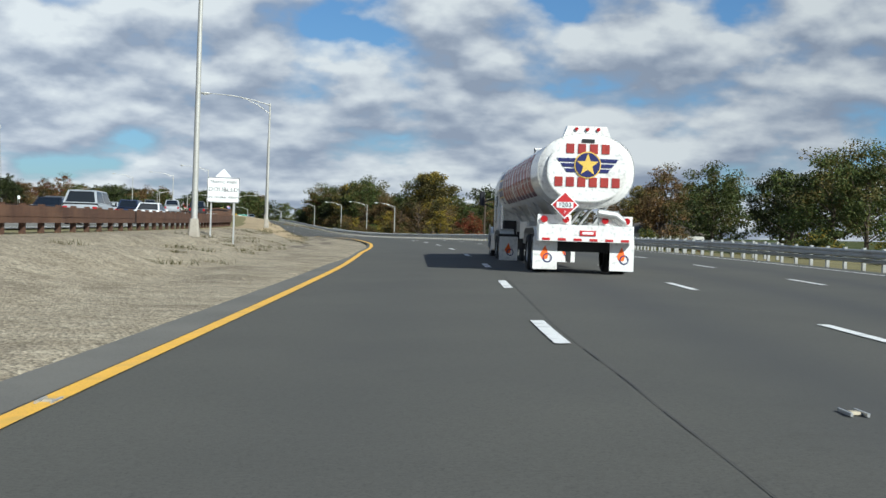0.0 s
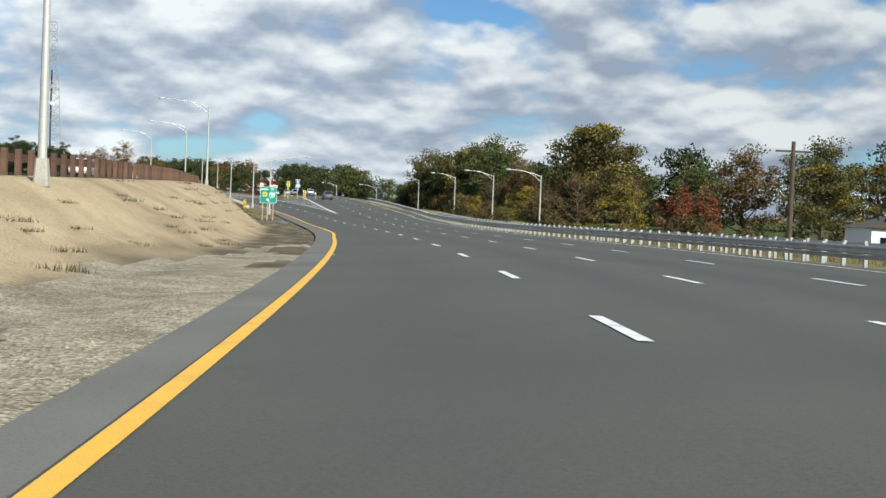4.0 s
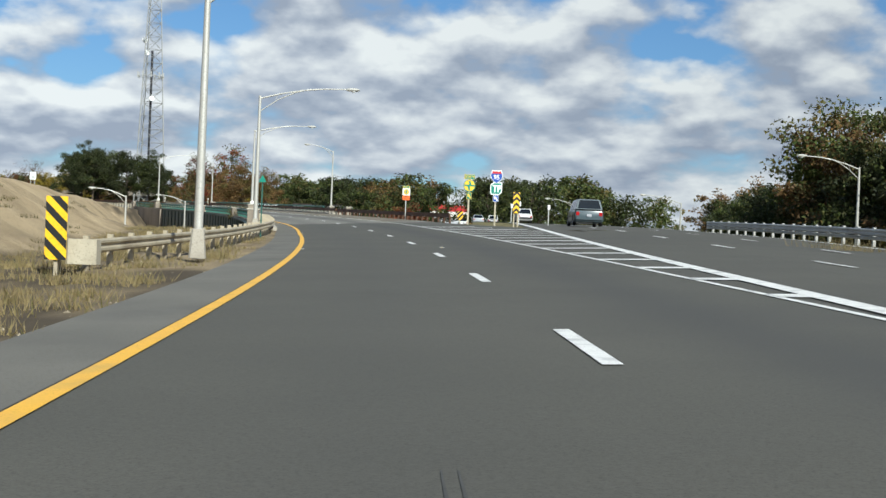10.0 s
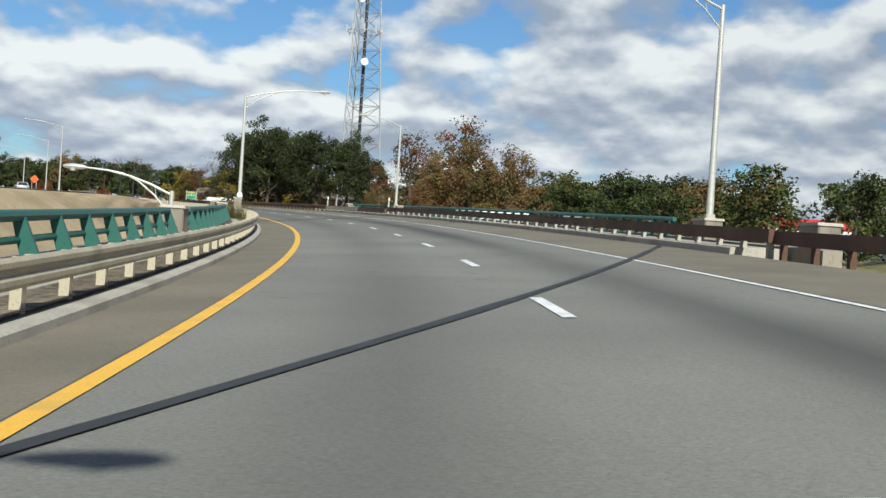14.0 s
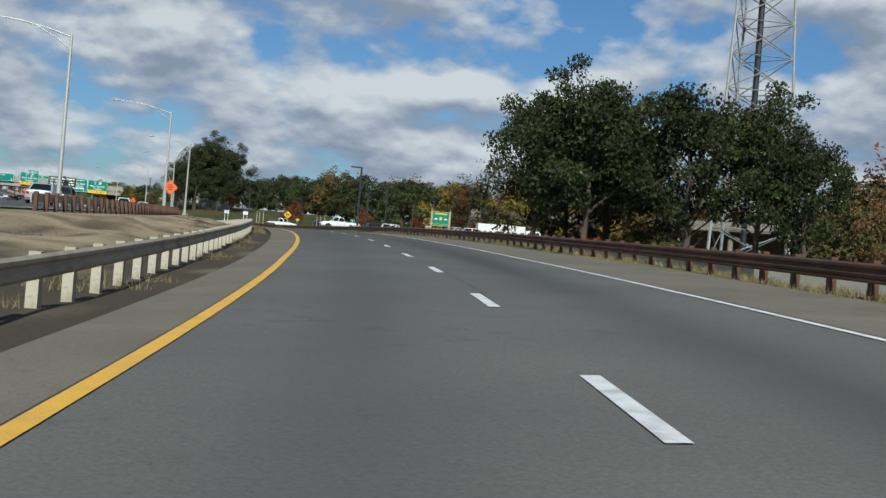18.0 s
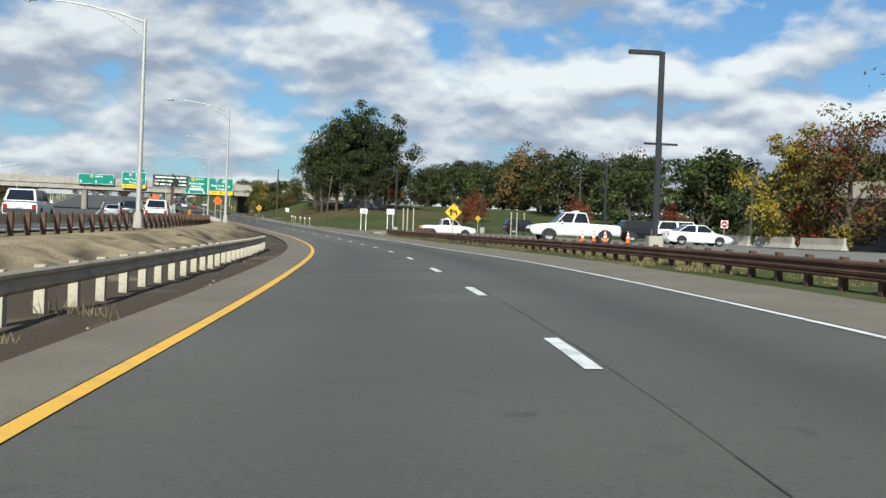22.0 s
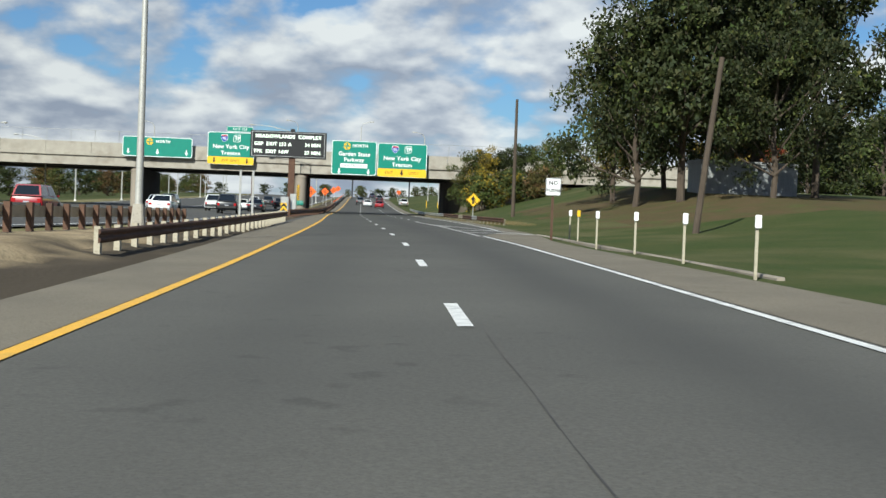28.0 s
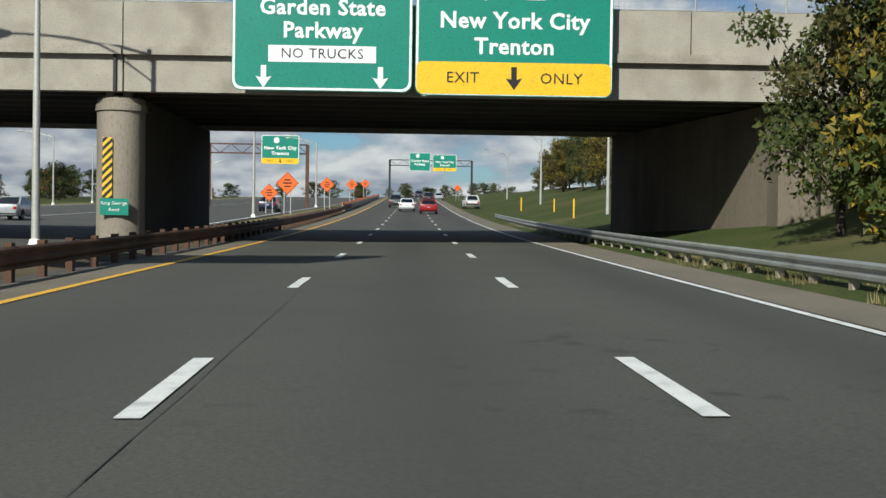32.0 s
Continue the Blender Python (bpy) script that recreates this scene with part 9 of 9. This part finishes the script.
# the far wood that closes the view along the ramp
belt(44, lambda i: 472 + i * 4.6, lambda s: 72 + rt.uniform(0, 55) + max(0, 520 - s) * 0.3, (9, 14), FAR_MIX, "distant wood", (1.1, 1.5))
belt(26, lambda i: 640 + i * 8, lambda s: 118 + rt.uniform(0, 60), (12, 16), FAR_MIX, "distant wood", (1.1, 1.5))
for s, u, hh in ((474, 58, 11), (484, 66, 12), (492, 60, 11), (470, 74, 10), (500, 54, 9.5)):
    plant_su(FAR_OAK, s, u, hh, wide=1.1, group="distant wood")
# trees beyond the main carriageway
belt(40, lambda i: 480 + i * 14, lambda s: -75 - rt.uniform(0, 50), (8, 12), FAR_MIX, "trees beyond the main carriageway", (1.1, 1.5))
belt(34, lambda i: 40 + i * 13, lambda s: -80 - rt.uniform(0, 40), (8, 11), FAR_MIX, "trees beyond the main carriageway", (1.1, 1.5))
# middle stretch: the dark group, the brown tree and scrub behind the bridge
ramp = "trees beside the ramp"
for s, u, hh, kind, wd in ((617, 19.6, 14.5, OAK_DARK, 0.82), (614, 23.5, 16.2, OAK_TALL, 1.0), (621, 28, 16.2, OAK_DARK, 0.95), (610, 31, 15.8, OAK_DARK, 0.9), (606, 35.5, 14.8, OAK_TALL, 1.0), (627, 25.6, 15.4, OAK_DARK, 0.85), (634, 32, 15.5, OAK_DARK, 0.95), (603, 38, 12.0, OAK_DARK, 0.8), (575.5, 35, 14.5, THIN_TREE, 1.0), (570, 41, 17.0, THIN_TREE, 1.0), (566, 34, 7.0, RED_TREE, 1.0), (577, 30, 6.0, BROWN_TREE, 0.9), (560, 38, 8.5, THIN_TREE, 1.0), (528, 25.5, 10.4, BROWN_TREE, 1.0), (525, 29.5, 9.8, BROWN_TREE, 0.95), (530, 22, 8.2, BROWN_TREE, 0.8), (428, 18.5, 4.6, RED_TREE, 1.2), (436, 20, 4.2, RED_TREE, 1.1), (540, 32, 8.5, MAPLE, 1.0), (550, 36, 9, MAPLE, 1.0)):
    plant_su(kind, s, u, hh, wide=wd, group=ramp)
belt(17, lambda i: 392 + i * 6.4, lambda s: 16.5 + rt.uniform(0, 7), (1.8, 3.4), (BUSH, BUSH_BROWN, BUSH_BROWN, YELLOW_TREE), "scrub beside the ramp")
belt(6, lambda i: 606 + i * 5, lambda s: 24 + rt.uniform(0, 10), (1.2, 2.4), (BUSH, BUSH), "scrub beside the ramp")
# behind the car park: thin autumn trees and bare crowns
belt(10, lambda i: 714.5 - i * 4.1, lambda s: 34.8 + (714.5 - s) * 0.675 + rt.uniform(-0.5, 0.5), (9.8, 12.2), (BROWN_TREE, YELLOW_TREE, THIN_TREE, BARE_TREE, THIN_TREE, BARE_TREE), "autumn trees behind the car park")
belt(12, lambda i: 726 - i * 6, lambda s: 58 + (726 - s) * 0.675 + rt.uniform(0, 6), (12.0, 15.0), (BARE_TREE, THIN_TREE, BROWN_TREE, BARE_TREE, THIN_TREE, YELLOW_TREE), "bare trees behind the raised road")
plant_su(BARE_TREE, 702.6, 42.9, 16.5, wide=0.9, group="autumn trees behind the car park")
# dark kinds picked so leaf colour stands in for shade behind the depot
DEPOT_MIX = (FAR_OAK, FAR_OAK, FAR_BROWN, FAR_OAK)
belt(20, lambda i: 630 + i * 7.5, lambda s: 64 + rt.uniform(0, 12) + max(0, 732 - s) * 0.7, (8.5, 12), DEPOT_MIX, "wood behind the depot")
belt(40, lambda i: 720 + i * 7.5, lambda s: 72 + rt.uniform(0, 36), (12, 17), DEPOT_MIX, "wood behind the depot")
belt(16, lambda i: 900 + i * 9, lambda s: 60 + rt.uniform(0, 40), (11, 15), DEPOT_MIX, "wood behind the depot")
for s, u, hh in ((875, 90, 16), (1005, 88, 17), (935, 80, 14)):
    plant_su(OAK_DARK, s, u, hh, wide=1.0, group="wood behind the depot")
for s, u, hh in ((812, 52, 5.5), (828, 36, 4.6), (846, 44, 5.2), (836, 60, 6), (870, 50, 5.5), (790, 58, 6)):
    plant_su(RED_TREE, s, u, hh, wide=1.0, group="red maples on the grass")
# the tall trees on the grassy hill, dark kinds carrying cloud shade in leaf colour
hill = "tall trees on the grassy hill"
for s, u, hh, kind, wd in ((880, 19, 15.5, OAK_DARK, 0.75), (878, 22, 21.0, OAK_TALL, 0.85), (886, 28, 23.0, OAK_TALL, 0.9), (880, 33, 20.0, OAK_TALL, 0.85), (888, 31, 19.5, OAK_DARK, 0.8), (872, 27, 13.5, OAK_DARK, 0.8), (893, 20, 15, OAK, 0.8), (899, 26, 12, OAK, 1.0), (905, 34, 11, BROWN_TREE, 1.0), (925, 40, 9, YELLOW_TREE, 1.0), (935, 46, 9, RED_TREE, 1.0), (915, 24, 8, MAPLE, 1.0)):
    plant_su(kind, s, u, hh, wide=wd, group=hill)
for s, u, hh, kind, wd in ((940, 11.6, 7.6, OAK, 0.85), (941, 14.5, 8.0, OAK_DARK, 0.9), (940, 18.0, 7.8, OAK_DARK, 0.95), (938, 21.5, 7.0, OAK, 0.9), (937, 13.0, 4.6, BUSH, 0.9), (939, 13.4, 8.2, YELLOW_TREE, 0.65), (936, 16.5, 4.4, BUSH, 1.0), (935, 19.5, 3.6, BUSH_BROWN, 1.1)):
    plant_su(kind, s, u, hh, wide=wd, group="bushy trees before the overpass")
belt(16, lambda i: 985 + i * 9, lambda s: 17 + 5 * rt.random() + 0.03 * (s - 985), (6, 8.5), (OAK, MAPLE, BROWN_TREE), "trees beyond the overpass")
belt(40, lambda i: 990 + i * 11, lambda s: -62 - 40 * rt.random(), (6, 9), FAR_MIX, "trees beyond the main carriageway", (1.1, 1.4))
belt(20, lambda i: 1330 + 5 * i, lambda s: -40 + (s - 1330) + rt.uniform(-3, 3), (4, 7), FAR_MIX, "trees on the crest", (1.1, 1.4))


# grass tufts and weeds
def weeds(name, label, spots, material, seed, size=(0.25, 0.6), per=26, spread=0.35):
    rg = np.random.RandomState(seed)
    q = Buf()
    for x, y, z in spots:
        k = 0.6 + 0.8 * rg.rand()
        for _ in range(int(per * 2.2)):
            a = rg.rand() * 6.283
            r = 1.35 * spread * k * rg.rand()
            bx, by = x + r * math.cos(a), y + r * math.sin(a)
            hh = k * rg.uniform(*size)
            dx, dy = rg.normal(0, 0.45, 2) * hh
            w = 0.005 + 0.008 * rg.rand()
            ca, sa = math.cos(a) * w, math.sin(a) * w
            q.add([(bx - ca, by - sa, z - 0.03), (bx + ca, by + sa, z - 0.03), (bx + dx, by + dy, z + hh)], [(0, 1, 2)])
    structure(name, q, material, label, category="grass", kind="stuff")


def spots_along(n, s0, s1, u0, u1, seed):
    rg = random.Random(seed)
    out = []
    for _ in range(n):
        s = rg.uniform(s0, s1)
        f = rg.random()
        a, c = (v(s) if callable(v) else v for v in (u0, u1))
        u = a + (c - a) * f
        x, y = plan(s, u)
        out.append((x, y, ground_z(s, u)))
    return out


weeds("verge_grass", "tufts of dry grass along the verge", spots_along(420, 300, 380, lambda s: u_left(s) - 0.5, lambda s: u_toe(s), 1) + spots_along(70, 262, 305, lambda s: u_left(s) - 0.35, lambda s: u_toe(s), 12) + spots_along(60, 503, 640, lambda s: u_left(s) - 0.5, lambda s: u_toe(s) + 0.4, 2), LEAF_DRY, 1, (0.08, 0.24), 30)
weeds("bank_weeds", "green and brown weeds on the sandy bank", spots_along(110, 70, 360, lambda s: u_toe(s), lambda s: u_crest(s), 3) + spots_along(60, 30, 160, lambda s: u_toe(s) + 0.6, lambda s: u_crest(s) + 0.6, 13) + spots_along(40, 500, 640, lambda s: u_toe(s), lambda s: u_crest(s), 4), LEAF_OLIVE, 2, (0.05, 0.16), 34, 0.45)
weeds("rail_grass", "rough grass under the brown guardrail", spots_along(900, 500, 760, lambda s: u_right(s) + 0.3, lambda s: u_right(s) + 3.5, 5) + spots_along(260, 866, 940, lambda s: u_right(s) + 0.4, lambda s: u_right(s) + 3, 6), LEAF_DRY, 3, (0.06, 0.18), 24)
weeds("bridge_weeds", "tall weeds growing through the bridge edge", [(*plan(s, u), surf(s, u) + 0.15) for s, u in ((397.6, -4.6), (398.4, -4.7), (399.3, -4.6), (475.5, -4.5), (476.5, -4.7), (478, -4.6), (480, -4.5), (484, -4.6), (487, -4.4))], LEAF_OLIVE, 4, (0.4, 1.2), 170, 0.6)
weeds("hill_grass", "long dry grass behind the far rail", spots_along(700, 120, 330, lambda s: u_right(s) + 3.5, lambda s: u_right(s) + 10, 8), LEAF_DRY, 6, (0.2, 0.6), 22, 0.5)

# the bridge kerb breaks up beyond the deck
for s, u, turn, size, tilt in ((495.6, -3.22, 3, (0.24, 2.6, 0.26), 2), (498.0, -3.30, 6, (0.24, 1.9, 0.22), -3), (500.2, -3.22, -8, (0.22, 1.5, 0.2), 4), (498.9, -2.85, 62, (0.3, 0.9, 0.14), 5), (497.8, -2.35, 80, (0.22, 0.5, 0.12), 8), (498.3, -2.6, 20, (0.18, 0.4, 0.1), -6)):
    g = thing("kerb_fragment", "broken piece of pale concrete kerb on the shoulder", "kerb stone", at_road(s, u, 0.0, turn), group="broken kerb pieces")
    q = Buf()
    q.box((0, 0, size[2] / 2 - 0.03), size, m=pose(0, 0, 0, tilt, tilt * 0.6, 0), taper=0.86, bevel=0.03)
    part("block", q, CONCRETE_OLD, g)

# stones and litter on the verges
rg = random.Random(5)
q = Buf()
for _ in range(3000):
    s = rg.choice((rg.uniform(25, 130), rg.uniform(25, 345), rg.uniform(25, 130), rg.uniform(200, 345), rg.uniform(560, 800)))
    u = u_left(s) - 0.15 + (u_toe(s) - u_left(s)) * rg.random() ** 1.3
    x, y = plan(s, u)
    z = ground_z(s, u)
    r = 0.014 + 0.055 * rg.random() ** 5
    q.add([(x + r * math.cos(a) * rg.uniform(0.7, 1.2), y + r * math.sin(a) * rg.uniform(0.7, 1.2), z - 0.01) for a in (0, 1.26, 2.5, 3.77, 5.0)] + [(x + r * 0.2, y, z + r * 0.5)], [(k, (k + 1) % 5, 5) for k in range(5)])
structure("stones", q, GRAVEL, "loose pale stones on the verge", category="stones", kind="stuff")
for s, u in ((8, 2.9), (8.5, -2.55), (113, -1.7), (96, 3.0), (192, -1.75), (234, 3.2), (326, 2.3), (326, -2.35), (352, -2.5), (150, -1.6)):
    g = thing("road_stud", "small steel raised pavement marker set in the asphalt", "road stud", at_road(s, u, 0.004), group="raised pavement markers")
    q = Buf()
    for x in (-0.055, 0.055):
        q.box((x, 0, 0.012), (0.018, 0.26, 0.024))
    part("rails", q, ALU, g)
    q = Buf()
    q.box((0, 0, 0.012), (0.09, 0.1, 0.02), taper=0.7)
    part("reflector", q, GALV_TAN, g)
# puddles in the muddy verge
PUDDLE = mat("standing_water", (0.05, 0.045, 0.038), (0.035, 0.032, 0.028), 0.05, spec=0.6)
for s, u, ls, lu in ((241.5, -4.6, 1.6, 0.55), (244.5, -5.0, 1.0, 0.35), (249.5, -4.7, 1.6, 0.4), (236.5, -4.9, 1.2, 0.4)):
    q = Buf()
    n = 18
    ring_pts = []
    for k in range(n):
        a = 2 * math.pi * k / n
        r = 1 + 0.35 * noise.noise(Vector((math.cos(a) * 1.3, math.sin(a) * 1.3, s)))
        ss, uu = s + ls * r * math.cos(a), u + lu * r * math.sin(a)
        ring_pts.append(Vector((*plan(ss, uu), ground_z(ss, uu) + 0.012)))
    q.add(ring_pts, [tuple(range(n))])
    structure("puddle", q, PUDDLE, "shallow muddy puddle on the verge", kind="structure")

# dark damp patches along the foot of the bank
MUD = mat("damp_mud", (0.21, 0.17, 0.122), (0.125, 0.10, 0.072), 0.85, scale=1.6, fine=14, bump=0.8, stain=(0.055, 0.045, 0.035), stain_scale=0.8, stain_amount=0.6, spec=0.3)
rg = random.Random(21)
q = Buf()
for k in range(34):
    s = rg.uniform(62, 130) if k % 2 else rg.uniform(236, 300)
    u = u_toe(s) + rg.uniform(0.1, 0.5) * (u_left(s) - u_toe(s))
    ls, lu = rg.uniform(0.7, 2.6), rg.uniform(0.12, 0.4)
    n = 20
    rings_ = []
    for f in (1.0, 0.6, 0.25):
        ring_ = []
        for j in range(n):
            a = 2 * math.pi * j / n
            r = f * (1 + 0.9 * noise.noise(Vector((math.cos(a) * 2.4, math.sin(a) * 2.4, s))))
            ss, uu = s + ls * r * math.cos(a), u + lu * r * math.sin(a)
            ring_.append(Vector((*plan(ss, uu), ground_z(ss, uu) + 0.008 + 0.02 * (1 - f))))
        rings_.append(ring_)
    pts = [p for ring_ in rings_ for p in ring_]
    faces = [(i * n + j, i * n + (j + 1) % n, (i + 1) * n + (j + 1) % n, (i + 1) * n + j) for i in range(2) for j in range(n)] + [tuple(range(2 * n, 3 * n))]
    q.add(pts, faces)
structure("mud_patches", q, MUD, "dark damp patches of mud at the foot of the bank", category="mud", kind="stuff")

# kinds that were not planted leave nothing behind
for k in KINDS:
    if k.name not in used:
        for o in (*k.children_recursive, k):
            bpy.data.objects.remove(o)
